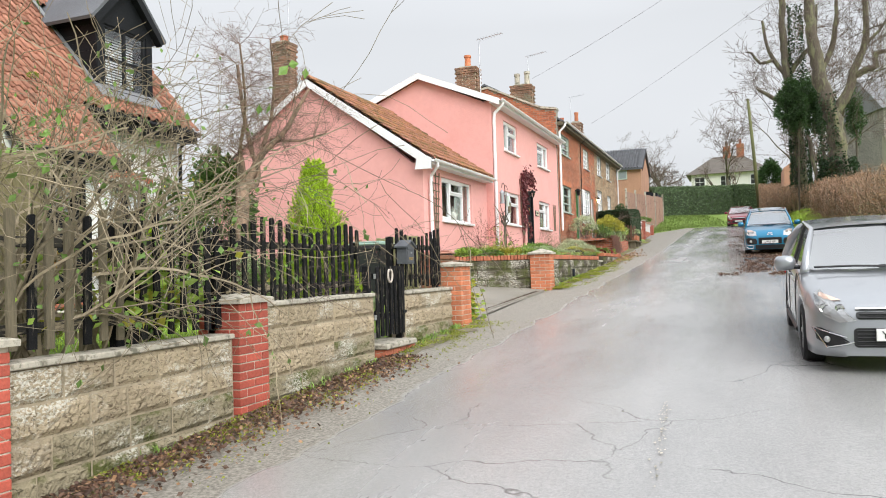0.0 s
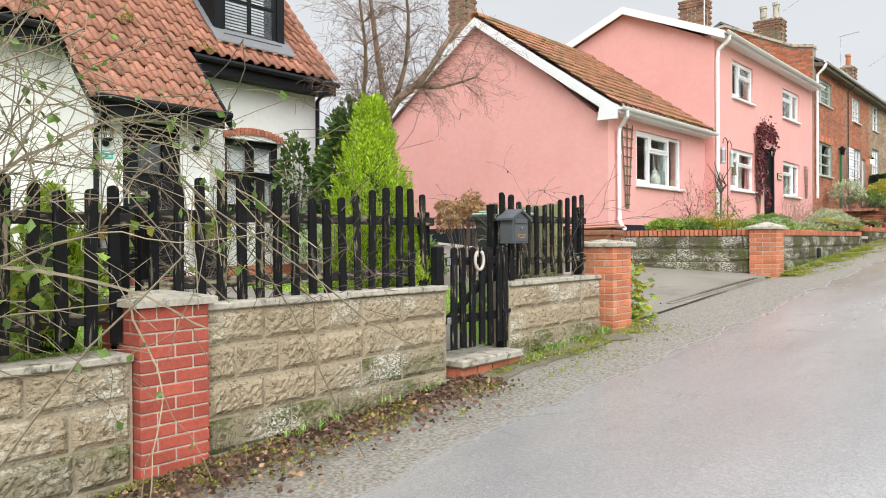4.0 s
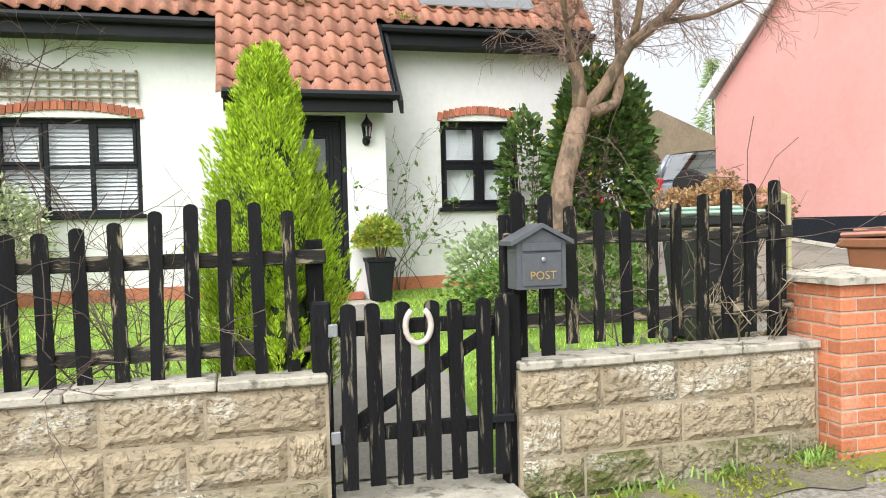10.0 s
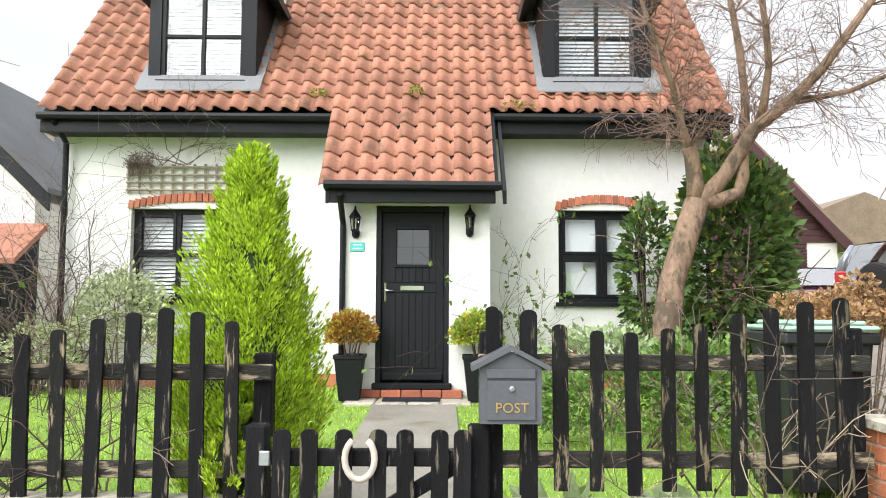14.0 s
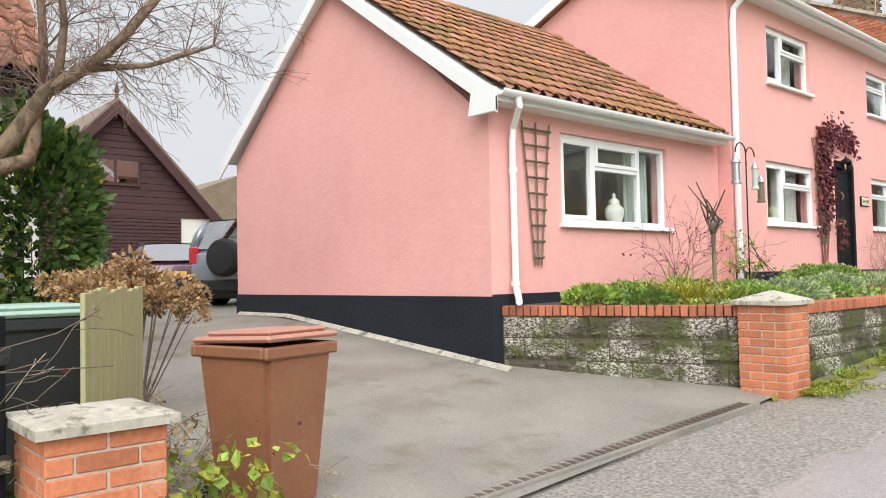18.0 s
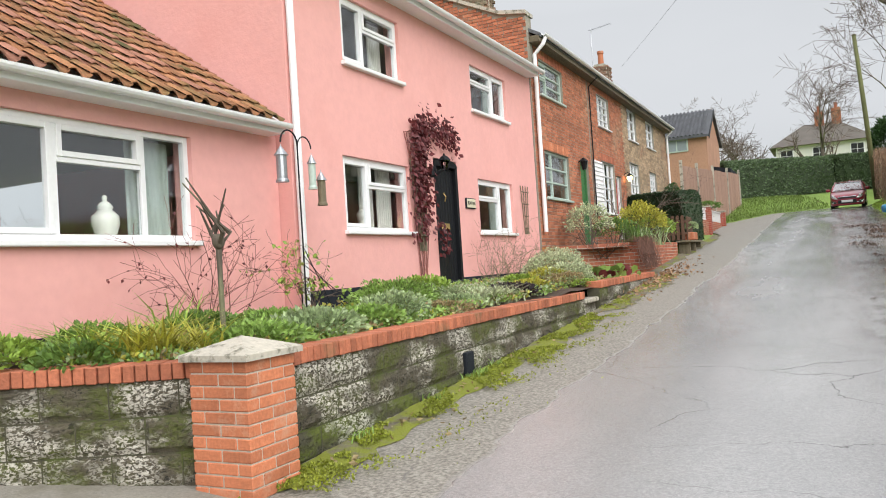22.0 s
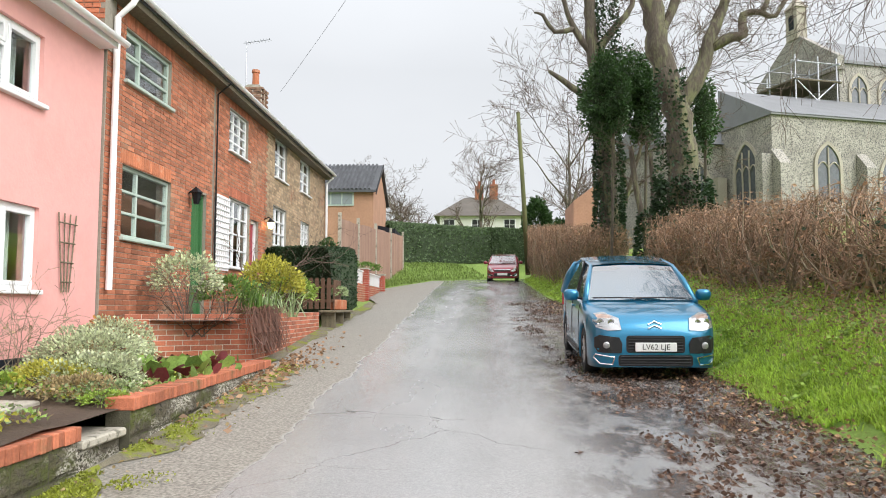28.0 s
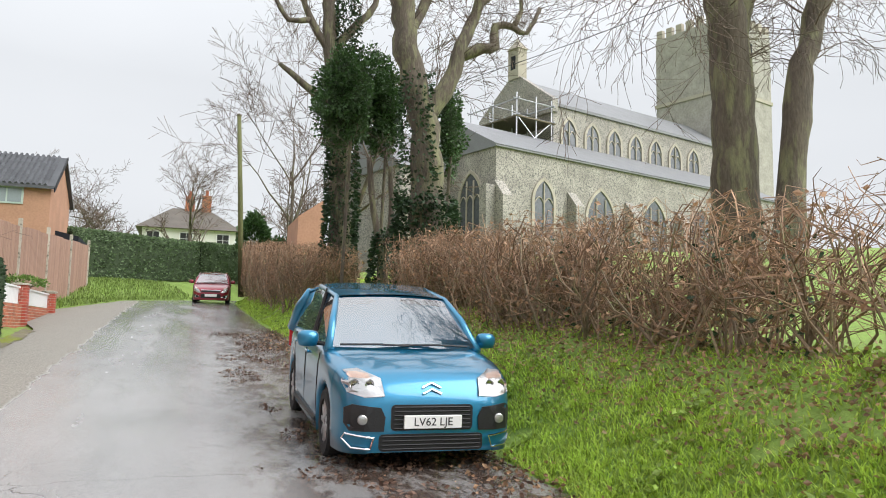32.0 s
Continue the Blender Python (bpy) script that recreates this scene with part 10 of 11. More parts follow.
obj("roof", *lathe([(.11, .06), (.07, .11), (.02, .14), (.01, .17)], (-6.17, 24.22, 3.98), 6), M["black_paint"], lan)
sign = thing("house_sign", (P2X, 25.53, 3.45), "cream house name board with black letters", "sign")
cbox("board", (P2X, 25.34, 3.36), (P2X + .03, 25.72, 3.54), M["plinth"], sign, c=.006)
cbox("face", (P2X + .03, 25.36, 3.375), (P2X + .036, 25.70, 3.525), mat("cream_enamel", (0.62, 0.58, 0.42), rough=.5, var=.06, bump=0), sign, c=.004)
lettering("lettering", "SEATON", .078, Matrix.Translation((P2X + .038, 25.53, 3.45)) @ FACE_X, M["car_black"], sign, "black SEATON lettering")

feed = thing("bird_feeder", (-5.9, 20.15, 1.9), "shepherd crook pole with hanging bird feeders", "bird feeder")
hook = [(-5.9, 20.15, 1.85), (-5.9, 20.15, 3.75)] + [(-5.9, 20.15 - .14 + .14 * math.cos(a), 3.78 + .14 * math.sin(a)) for a in [radians(q) for q in range(0, 200, 20)]]
obj("pole", *tube(hook, .009, 6), M["black_paint"], feed)
obj("second_hook", *tube([(-5.9, 20.15, 3.7)] + [(-5.9, 20.15 + .12 - .12 * math.cos(a), 3.76 + .12 * math.sin(a)) for a in [radians(q) for q in range(0, 200, 20)]], .008, 6), M["black_paint"], feed)
for y, zt, r, key in ((19.87, 3.66, .055, "steel"), (20.39, 3.62, .04, "sage"), (20.55, 3.45, .045, "wood_grey")):
    obj("hanger", *tube([(-5.9, y, zt + .1), (-5.9, y, zt)], .004, 4), M["steel"], feed)
    f = obj("feeder", *lathe([(r * .6, 0), (r, -.02), (r, -.26), (r * 1.25, -.28), (r * 1.25, -.30)], (-5.9, y, zt), 12), M[key], feed, "hanging seed feeder")
    obj("feeder_roof", *lathe([(r * 1.4, -.02), (r * .5, .05), (.004, .08)], (-5.9, y, zt), 12), M["steel"], f)
for k in range(3):
    obj("stay", *tube([(-5.9, 20.15, 2.7 - k * .1), (-5.75 + .1 * k, 20.5 + .15 * k, 1.9)], .005, 4), M["black_paint"], feed)
vent = thing("wall_vent", (-4.15, 20.3, 1.46), "dark drain gap in the bed wall", "drain hole")
# no hole is cut: a black block gives the gap its shade
cbox("opening", (-4.14, 20.2, 1.33), (-4.09, 20.37, 1.55), M["plinth"], vent, c=.01)

# things seen through the windows
M["ceramic"] = mat("white_ceramic", (0.72, 0.70, 0.62), rough=.25, var=.06, bump=0)
vase = thing("ceramic_jar", (-6.83, 18.42, 2.86), "white lidded ceramic jar on the window sill", "vase")
obj("jar", *lathe([(.06, 0), (.10, .06), (.125, .15), (.12, .22), (.07, .27), (.06, .28), (.075, .30), (.05, .34), (.02, .36), (.025, .40), (.004, .42)], (-6.80, 18.42, 2.82), 18), M["ceramic"], vase, smooth=True)
cbox("inner_sill", (-6.98, 17.1, 2.76), (-6.70, 19.33, 2.81), M["white_paint"], vase, c=.008)


def curtain(y0, y1, z0, z1, x, label, material=None, folds=7):
    c = thing("curtain", (x, (y0 + y1) / 2, z0), label, "curtain", group="curtains")
    n = folds * 4
    V = [(x + .03 * math.sin(i / n * folds * 6.283), lerp(y0, y1, i / n), z) for z in (z0, z1) for i in range(n + 1)]
    F = [[i, i + 1, n + 2 + i, n + 1 + i] for i in range(n)]
    V2 = [(v[0] - .006, v[1], v[2]) for v in V]
    k = len(V)
    F += [[a + k for a in q[::-1]] for q in F]
    obj("cloth", V + V2, F, material or M["curtain"], c, smooth=True)


M["curtain_grey"] = mat("grey_green_curtain", (0.42, 0.47, 0.42), rough=.9, var=.1, bump=.1)
curtain(18.72, 19.25, 2.82, 3.8, -6.86, "grey green curtain inside the picture window", M["curtain_grey"])
curtain(23.0, 23.4, 2.96, 3.85, -6.70, "white curtain inside the window")
curtain(22.6, 22.95, 2.96, 3.85, -6.74, "white curtain inside the window")
curtain(23.0, 23.34, 5.15, 5.98, -6.70, "white curtain inside the upstairs window")
curtain(27.1, 27.5, 5.15, 5.9, -6.70, "grey green curtain inside the upstairs window", M["curtain_grey"])
curtain(27.1, 27.52, 3.0, 3.88, -6.70, "grey green curtain inside the window", M["curtain_grey"])
curtain(25.0 - 3.1, 22.15, 2.96, 3.85, -6.80, "dark curtain edge inside the window", M["wood_grey"])
toy = thing("window_ornament", (-6.72, 22.62, 2.95), "small white and grey ornament on the window sill", "ornament")
obj("figure", *lathe([(.05, 0), (.08, .04), (.075, .12), (.05, .17), (.07, .2), (.08, .26), (.05, .31), (.01, .33)], (-6.72, 22.62, 2.93), 12), M["ceramic"], toy, smooth=True)


def blind(y0, y1, z0, z1, x, label, slats=True):
    b = thing("window_blind", (x, (y0 + y1) / 2, z0), label, "blind", group="window blinds")
    if not slats:
        cbox("sheet", (x - .004, y0, z0), (x + .004, y1, z1), M["white_paint"], b, c=.001)
        return
    n = int((z1 - z0) / .05)
    for i in range(n):
        z = z0 + i * .05
        obj("slat", *moved(chamfer_box((-.022, y0 - (y0 + y1) / 2, -.0015), (.022, y1 - (y0 + y1) / 2, .0015), .001), Matrix.Translation((x, (y0 + y1) / 2, z)) @ Matrix.Rotation(radians(55), 4, 'Y')), M["white_paint"], b)


blind(5.32, 6.78, 2.32, 3.33, CX - .24, "white slatted blind behind the cottage window")
blind(10.66, 11.62, 2.32, 3.34, CX - .24, "plain white blind behind the cottage window", slats=False)
blind(5.6, 6.56, 5.14, 6.16, -10.72, "white slatted blind behind the dormer window")
blind(10.6, 11.56, 5.14, 6.16, -10.72, "white slatted blind behind the dormer window")

# ---- terrace details ----
M["green_door"] = mat("green_door_paint", (0.045, 0.155, 0.05), rough=.5, var=.2, bump=.15)
M["red_door"] = mat("crimson_door_paint", (0.30, 0.015, 0.03), rough=.4, var=.15, bump=.1)
for nm, y0, y1, z0, z1, key, lb in (("door_3", 32.25, 33.0, 2.5, 4.86, "green_door", "dark green boarded cottage door in brick wall"), ("door_4", 35.82, 36.45, 2.9, 4.75, "red_door", "crimson panelled cottage door in brick wall")):
    d = thing(nm, (BX, (y0 + y1) / 2, z0), lb, "door", kind="structure")
    obj("door_frame", *merge([chamfer_box((BX - .16, y0, z0), (BX - .06, y0 + .06, z1), .005), chamfer_box((BX - .16, y1 - .06, z0), (BX - .06, y1, z1), .005), chamfer_box((BX - .159, y0 + .06, z1 - .07), (BX - .061, y1 - .06, z1), .005)]), M[key] if nm == "door_3" else M["white_paint"], d)
    n = 5
    for i in range(n):
        a = lerp(y0 + .06, y1 - .06, i / n)
        b = lerp(y0 + .06, y1 - .06, (i + 1) / n)
        cbox("board", (BX - .15, a + .003, z0 + .02), (BX - .11, b - .003, z1 - .075), M[key], d, c=.004)
    obj("door_knob", *lathe([(.02, 0), (.03, .015), (.02, .035)], (BX - .10, y0 + .14, z0 + 1.0), 8), M["brass"], d)
lattice("white_trellis", "white painted trellis panel on the brick wall", BX + .03, 33.42, 34.22, 3.5, 4.98, 8, 13, M["white_paint"], w=.045)
tl = thing("terrace_lantern", (-6.25, 36.9, 4.72), "lit bracket lantern on the brick terrace", "wall lamp")
obj("bracket", *tube([(BX, 36.9, 4.86), (-6.22, 36.9, 4.92), (-6.18, 36.9, 4.86)], .014, 6), M["black_paint"], tl)
glow = bpy.data.materials.new("lamp_glow")
glow.use_nodes = True
gb = glow.node_tree.nodes["Principled BSDF"]
gb.inputs["Base Color"].default_value = (1, .75, .4, 1)
gb.inputs["Emission Color"].default_value = (1.0, .62, .25, 1)
gb.inputs["Emission Strength"].default_value = 9.0
obj("glass", *lathe([(.05, -.10), (.085, .05)], (-6.18, 36.9, 4.74), 6), glow, tl, "glowing warm glass")
obj("roof", *lathe([(.11, .05), (.06, .10), (.01, .15)], (-6.18, 36.9, 4.74), 6), M["black_paint"], tl)
for y, z in ((32.1, 4.72),):
    bl = thing("door_lamp", (-6.25, y, z), "dark metal lantern beside the green door", "wall lamp")
    obj("body", *lathe([(.05, -.14), (.09, .06)], (-6.2, y, z), 6), M["black_paint"], bl)
    obj("roof", *lathe([(.12, .06), (.02, .15)], (-6.2, y, z), 6), M["black_paint"], bl)
    obj("bracket", *tube([(BX, y, z + .05), (-6.2, y, z + .16)], .015, 5), M["black_paint"], bl)
for y0, y1, z in ((29.5, 31.3, 4.84), (34.2, 35.6, 6.9), (37.75, 39.1, 7.08), (40.5, 41.95, 7.08), (34.25, 35.8, 5.05), (29.5, 31.3, 6.84)):
    k = int((y1 - y0) / .075)
    ln = thing("brick_lintel", (BX, (y0 + y1) / 2, z), "row of upright bricks over a terrace window", "brick arch", kind="structure")
    for i in range(k):
        y = lerp(y0, y1, (i + .5) / k)
        hh = .2 if z < 7 else .09
        cbox("brick", (BX - .02, y - .033, z), (BX + .014, y + .033, z + hh), M["brick_orange"] if z < 5.0 else M["brick"], ln, c=.004)

# ---- chimneys and aerials ----
M["old_brick"] = mat("sooty_old_brick", (0.235, 0.135, 0.088), rough=.9, var=.35, big=2.5, fine=40, bump=.4, rand=.3, second=(0.16, 0.15, 0.10), second_scale=3, second_at=(.5, .65))


def chimney(name, label, x, y, w, d, z0, z1, pots, seed=1, key="old_brick"):
    c = thing(name, (x, y, z0), label, "chimney")
    obj("chimney_core", *prism([(x - w / 2, y - d / 2), (x + w / 2, y - d / 2), (x + w / 2, y + d / 2), (x - w / 2, y + d / 2)], 2, z0, z1), M["mortar"], c)
    z, r = z0, 0
    me = bpy.data.meshes.new("brick")
    v, f = chamfer_box((-.105, -.05, 0), (.105, .05, .065), .004)
    me.from_pydata(v, [], f)
    me.materials.append(M[key])
    while z < z1 - .02:
        o = .03 if z > z1 - .2 else .006
        for s in (-1, 1):
            n = max(1, round(w / .22))
            for i in range(n + (r % 2)):
                cx = x - w / 2 + (i + .5 - .5 * (r % 2)) * w / n
                cx = max(x - w / 2 + .06, min(x + w / 2 - .06, cx))
                b = new("brick", me)
                b.parent = c
                b.matrix_basis = Matrix.Translation((cx - x, s * (d / 2 + o - .045), z - z0))
            n = max(1, round(d / .22))
            for i in range(n):
                cy = y - d / 2 + (i + .5) * d / n
                b = new("brick", me)
                b.parent = c
                b.matrix_basis = Matrix.Translation((s * (w / 2 + o - .045), cy - y, z - z0)) @ Matrix.Rotation(radians(90), 4, 'Z')
        z += .075
        r += 1
    obj("flaunching", *prism([(x - w / 2, z1), (x + w / 2, z1), (x + w * .3, z1 + .08), (x - w * .3, z1 + .08)], 1, y - d / 2, y + d / 2), M["coping"], c)
    for i, (px, key, h) in enumerate(pots):
        obj("chimney_pot", *lathe([(.13, 0), (.11, .05), (.10, h * .8), (.125, h * .85), (.12, h), (.09, h)], (x + px, y, z1 + .05), 12), M[key], c, "chimney pot")
    return c


chimney("chimney", "red brick chimney on the pink house roof", -8.5, 25.0, .7, .5, 6.9, 8.5, ((.0, "brick_orange", .45),))
chimney("chimney", "weathered brick chimney with two pots on the party wall", -7.75, 29.4, .8, .55, 7.9, 8.75, ((-.2, "coping", .5), (.2, "coping", .55)))
chimney("chimney", "old flint and brick chimney with red pot on the terrace", -8.0, 41.6, .55, .55, 7.9, 9.4, ((0, "brick_orange", .55),))
chimney("chimney", "tall brick chimney behind the pink wing", -11.15, 17.6, .44, .42, 4.2, 7.75, ((0, "brick", .2),))
chimney("chimney", "brick chimney at the far end of the terrace", -9.3, 44.0, .6, .6, 8.2, 9.8, ((0, "brick", .4),))


def aerial(name, x, y, z0, z1, side):
    a = thing(name, (x, y, z0), "thin metal television aerial on a mast", "aerial", group="roof aerials")
    obj("mast", *tube([(x, y, z0), (x, y, z1)], .016, 6), M["steel"], a)
    e = (x + side * .75, y - .1, z1 + .02)
    obj("boom", *tube([(x - .1 * side, y, z1 - .05), e], .010, 5), M["steel"], a)
    for i in range(9):
        p = Vector((x, y, z1 - .05)).lerp(Vector(e), i / 8)
        obj("element", *tube([p + Vector((0, -.14, 0)), p + Vector((0, .14, 0))], .005, 4), M["steel"], a)


aerial("tv_aerial", -7.1, 22.0, 6.9, 8.6, 1)
aerial("tv_aerial", -7.5, 29.4, 8.6, 10.0, 1)
aerial("tv_aerial", -8.3, 41.6, 9.4, 10.9, 1)
aerial("tv_aerial", -11.0, 17.6, 7.6, 9.6, -1)

# ---- bins and drive ----
M["bin_brown"] = mat("brown_bin_plastic", (0.25, 0.105, 0.055), rough=.5, var=.12, big=3, bump=.1, second=(0.33, 0.17, 0.11), second_scale=3, second_at=(.6, .8))
M["bin_lid"] = mat("paler_bin_lid", (0.42, 0.20, 0.145), rough=.55, var=.15, bump=.1)
M["bin_black"] = mat("black_bin_plastic", (0.018, 0.019, 0.022), rough=.5, var=.2, bump=.1)
M["bin_green"] = mat("pale_green_lid", (0.30, 0.42, 0.35), rough=.5, var=.15, bump=.1)


def wheelie_bin(label, x, y, z, turn, body, lid, lift=0.0):
    b = thing("wheelie_bin", (0, 0, 0), label, "bin", group="wheeled bins")
    V = [(-.23, -.27, .06), (.23, -.27, .06), (.23, .22, .06), (-.23, .22, .06), (-.29, -.36, .95), (.29, -.36, .95), (.29, .33, .95), (-.29, .33, .95)]
    F = [[3, 2, 1, 0], [0, 1, 5, 4], [1, 2, 6, 5], [2, 3, 7, 6], [3, 0, 4, 7]]
    me = bmesh.new()
    vs = [me.verts.new(v) for v in V]
    for f in F:
        me.faces.new([vs[i] for i in f])
    bmesh.ops.bevel(me, geom=[e for e in me.edges if not e.is_boundary], offset=.035, segments=2, affect="EDGES")
    part("body", me, body, b)
    obj("rim", *merge([chamfer_box((-.315, -.385, .93), (.315, -.335, 1.0), .012), chamfer_box((-.315, .32, .93), (.315, .37, 1.0), .012), chamfer_box((-.315, -.335, .93), (-.27, .32, 1.0), .012), chamfer_box((.27, -.335, .93), (.315, .32, 1.0), .012)]), body, b)
    lv = [chamfer_box((-.31, -.40, 0), (.31, .36, .035), .015), chamfer_box((-.25, -.34, .035), (.25, .28, .065), .025)]
    obj("lid", *moved(merge(lv), Matrix.Translation((0, .36, 1.005)) @ Matrix.Rotation(-lift, 4, 'X') @ Matrix.Translation((0, -.36, 0))), lid, b, "moulded lid")
    obj("handle_bar", *tube([(-.24, .42, .95), (.24, .42, .95)], .018, 8), body, b)
    for s in (-1, 1):
        obj("handle_bracket", *tube([(s * .24, .34, .97), (s * .24, .42, .95)], .02, 6), body, b)
        w = obj("wheel", *moved(lathe([(.03, -.03), (.10, -.03), (.10, .03), (.03, .03)], (0, 0, 0), 18), Matrix.Translation((s * .25, .24, .10)) @ Matrix.Rotation(radians(90), 4, 'Y')), M["rubber"], b)
        obj("hub", *moved(lathe([(.045, -.035), (.045, .035)], (0, 0, 0), 12), Matrix.Translation((s * .25, .24, .10)) @ Matrix.Rotation(radians(90), 4, 'Y')), M["steel"], w)
    b.matrix_basis = pose(x, y, z, 0, 0, turn) @ Matrix.Diagonal((.88, .84, .99, 1))
    return b


wheelie_bin("brown wheeled garden bin with paler lid", -4.96, 12.47, land(-4.98, 12.42) - .015, 104, M["bin_brown"], M["bin_lid"], lift=.03)
wheelie_bin("black wheeled bin with pale green lid behind the fence", -5.68, 11.40, 1.05, 90, M["bin_black"], M["bin_green"])
pnl = thing("fence_panel_end", (-5.0, 11.5, 1.0), "short pale new timber fence boards", "fence")
M["new_wood"] = mat("pale_new_timber", (0.40, 0.37, 0.19), rough=.8, var=.15, stretch=(5, 5, .6), big=3, bump=.2)
for k in range(9):
    vf = chamfer_box((-.067, -.012, .8), (.067, .012, 2.19 + .012 * (k % 3)), .004)
    obj("board", *moved(vf, Matrix.Translation((-4.90 - .848 * .14 * k, 11.48 + .53 * .14 * k, -.02)) @ Matrix.Rotation(math.atan2(-.53, .848), 4, 'Z')), M["new_wood"], pnl)
M["iron_slot"] = mat("rusty_drain_iron", (0.10, 0.075, 0.055), rough=.8, var=.3, bump=.3)
gr_ = thing("drain_channel", (-4.25, 14.9, .95), "slotted drain channel across the drive mouth", "drain")
for i in range(44):
    y = 13.2 + i * .077
    x = lerp(-4.34, -4.16, i / 43)
    cbox("slat", (x - .06, y + .012, road_z(y) + .03), (x + .06, y + .065, road_z(y) + .042), M["iron_slot"], gr_, c=.003)
for s in (-1, 1):
    V, F = [], []
    for i in range(2):
        y = (13.2, 16.6)[i]
        x = (-4.34, -4.16)[i] + s * .085
        V += [(x - .022, y, road_z(y) + .045), (x + .022, y, road_z(y) + .045), (x + .022, y, road_z(y) - .05), (x - .022, y, road_z(y) - .05)]
    F = [[0, 1, 5, 4], [1, 2, 6, 5], [3, 0, 4, 7], [0, 3, 2, 1], [4, 5, 6, 7]]
    obj("edge_strip", V, F, M["concrete"], gr_)
fil = []
V, F = [], []
for i in range(13):
    x = lerp(-12.2, -6.3, i / 12)
    V += [(x, 15.957, land(x, 15.957) + .06), (x, 15.89, land(x, 15.89) + .016)]
    if i:
        k = 2 * i
        F.append([k - 2, k - 1, k + 1, k])
tagged(obj("cement_fillet", V, F, M["coping"]), "pale cement fillet along the plinth foot", "fillet", kind="structure")

# ---- garage and neighbours ----
M["maroon_board"] = mat("maroon_stained_board", (0.060, 0.022, 0.024), rough=.6, var=.2, bump=.2, stretch=(1, .4, 3))
M["brown_tile"] = mat("grey_brown_roof_tile", (0.21, 0.155, 0.115), rough=.85, var=.25, big=1.5, fine=14, bump=.4, bump_scale=9)
gar = thing("garage", (-18.2, 16.1, 1.85), "dark maroon timber garage with steep gable", "garage")
gz = land(-18, 16) - .05
obj("wall", *prism([(13.9, gz), (18.3, gz), (18.3, 3.75), (16.1, 6.0), (13.9, 3.75)], 0, -24, -18.3), M["cream_wall"], gar)
for k in range(15):
    z = 3.70 + k * .15
    hw_ = max(.05, (6.0 - z) * .96)
    cbox("cladding_board", (-18.3, 16.1 - hw_, z), (-18.26, 16.1 + hw_, z + .143), M["maroon_board"], gar, c=.006)
for k in range(26):
    cbox("door_slat", (-18.3, 14.6, gz + .02 + k * .08), (-18.265, 17.6, gz + .092 + k * .08), M["maroon_board"], gar, c=.012)
for s in (-1, 1):
    obj("barge_board", *prism([(16.1 + s * 2.5, 3.56), (16.1, 6.22), (16.1, 5.92), (16.1 + s * 2.4, 3.38)], 0, -18.1, -18.02), M["maroon_board"], gar)
    obj("roof", *prism([(16.1 + s * 2.55, 3.60), (16.1, 6.28), (16.1, 6.20), (16.1 + s * 2.55, 3.52)], 0, -24.2, -18.02), M["brown_tile"], gar)
obj("ridge_finial", *lathe([(.05, 0), (.03, .15), (.06, .2), (.01, .4)], (-18.1, 16.1, 6.22), 8), M["maroon_board"], gar)
cbox("gable_window", (-18.26, 15.55, 4.36), (-18.22, 16.65, 5.0), M["maroon_board"], gar, c=.006)
for s in (0, 1):
    cbox("pane", (-18.23, 15.62 + s * .51, 4.44), (-18.205, 16.07 + s * .51, 4.92), M["car_glass"], gar, c=.003)
gar.location = (-21.14, 17.03, 1.785)
gar.scale = (1.17, 1.17, 1.17)
nb = thing("neighbour_house", (-32, 25, 1.9), "low house with brown tiled roof beyond the drive", "house")
obj("wall", *prism([(20, 1.5), (30, 1.5), (30, 4.4), (20, 4.4)], 0, -40, -30), M["cream_wall"], nb)
obj("roof", *prism([(19.5, 4.3), (30.5, 4.3), (30.5, 4.4), (25, 6.6), (19.5, 4.4)], 0, -40.5, -29.6), M["brown_tile"], nb)
nl = thing("cream_cottage", (-13.5, 1.0, 1.2), "cream rendered neighbour cottage with dark roof edge", "house")
obj("wall", *prism([(3.20, 1.0), (3.20, 3.73), (0.85, 6.00), (-1.50, 3.73), (-1.50, 1.0)], 0, -18.0, -12.0), M["cream_wall"], nl)
for y_, yb in ((3.45, 0.85), (-1.75, 0.85)):
    obj("verge_board", *prism([(y_, 3.78), (yb, 6.25), (yb, 5.99), (y_, 3.54)], 0, -11.95, -11.88), M["black_paint"], nl)
    obj("roof", *prism([(y_, 3.80), (yb, 6.27), (yb, 6.35), (y_, 3.88)], 0, -18.1, -11.86), M["tile_grey"], nl)
obj("porch_roof", *prism([(-11.15, 2.74), (-11.15, 2.82), (-11.98, 3.37), (-11.98, 3.27)], 1, 0.21, 3.41), M["tile_stuff"], nl)
obj("porch_wall", *prism([(-11.25, 1.0), (-11.25, 2.74), (-11.95, 3.22), (-11.95, 1.0)], 1, 0.31, 3.31), M["plinth"], nl)
chimney("chimney", "narrow mossy brick chimney on the neighbour cottage", -14.5, 2.04, .5, 0.34, 3.82, 4.96, ((0, "coping", .5),), key="old_brick")
df = thing("board_fence", (-9.5, 3.6, 1.2), "black close-boarded garden fence", "fence")
for i in range(22):
    cbox("board", (-9.55 + .02 * (i % 2), 1.6 + i * .13, 1.0), (-9.52 + .02 * (i % 2), 1.725 + i * .13, 2.62), M["wood_dark"], df, c=.004)
mp = thing("mossy_panel", (-5.3, 3.5, 1.1), "mossy olive timber fence panel behind the shrubs", "fence")
M["olive_wood"] = mat("mossy_olive_timber", (0.24, 0.215, 0.085), rough=.9, var=.25, stretch=(4, 4, .6), bump=.3)
for i in range(9):
    cbox("board", (-5.0, 2.9 + i * .125, 1.0), (-4.97, 3.018 + i * .125, 2.55), M["olive_wood"], mp, c=.004)
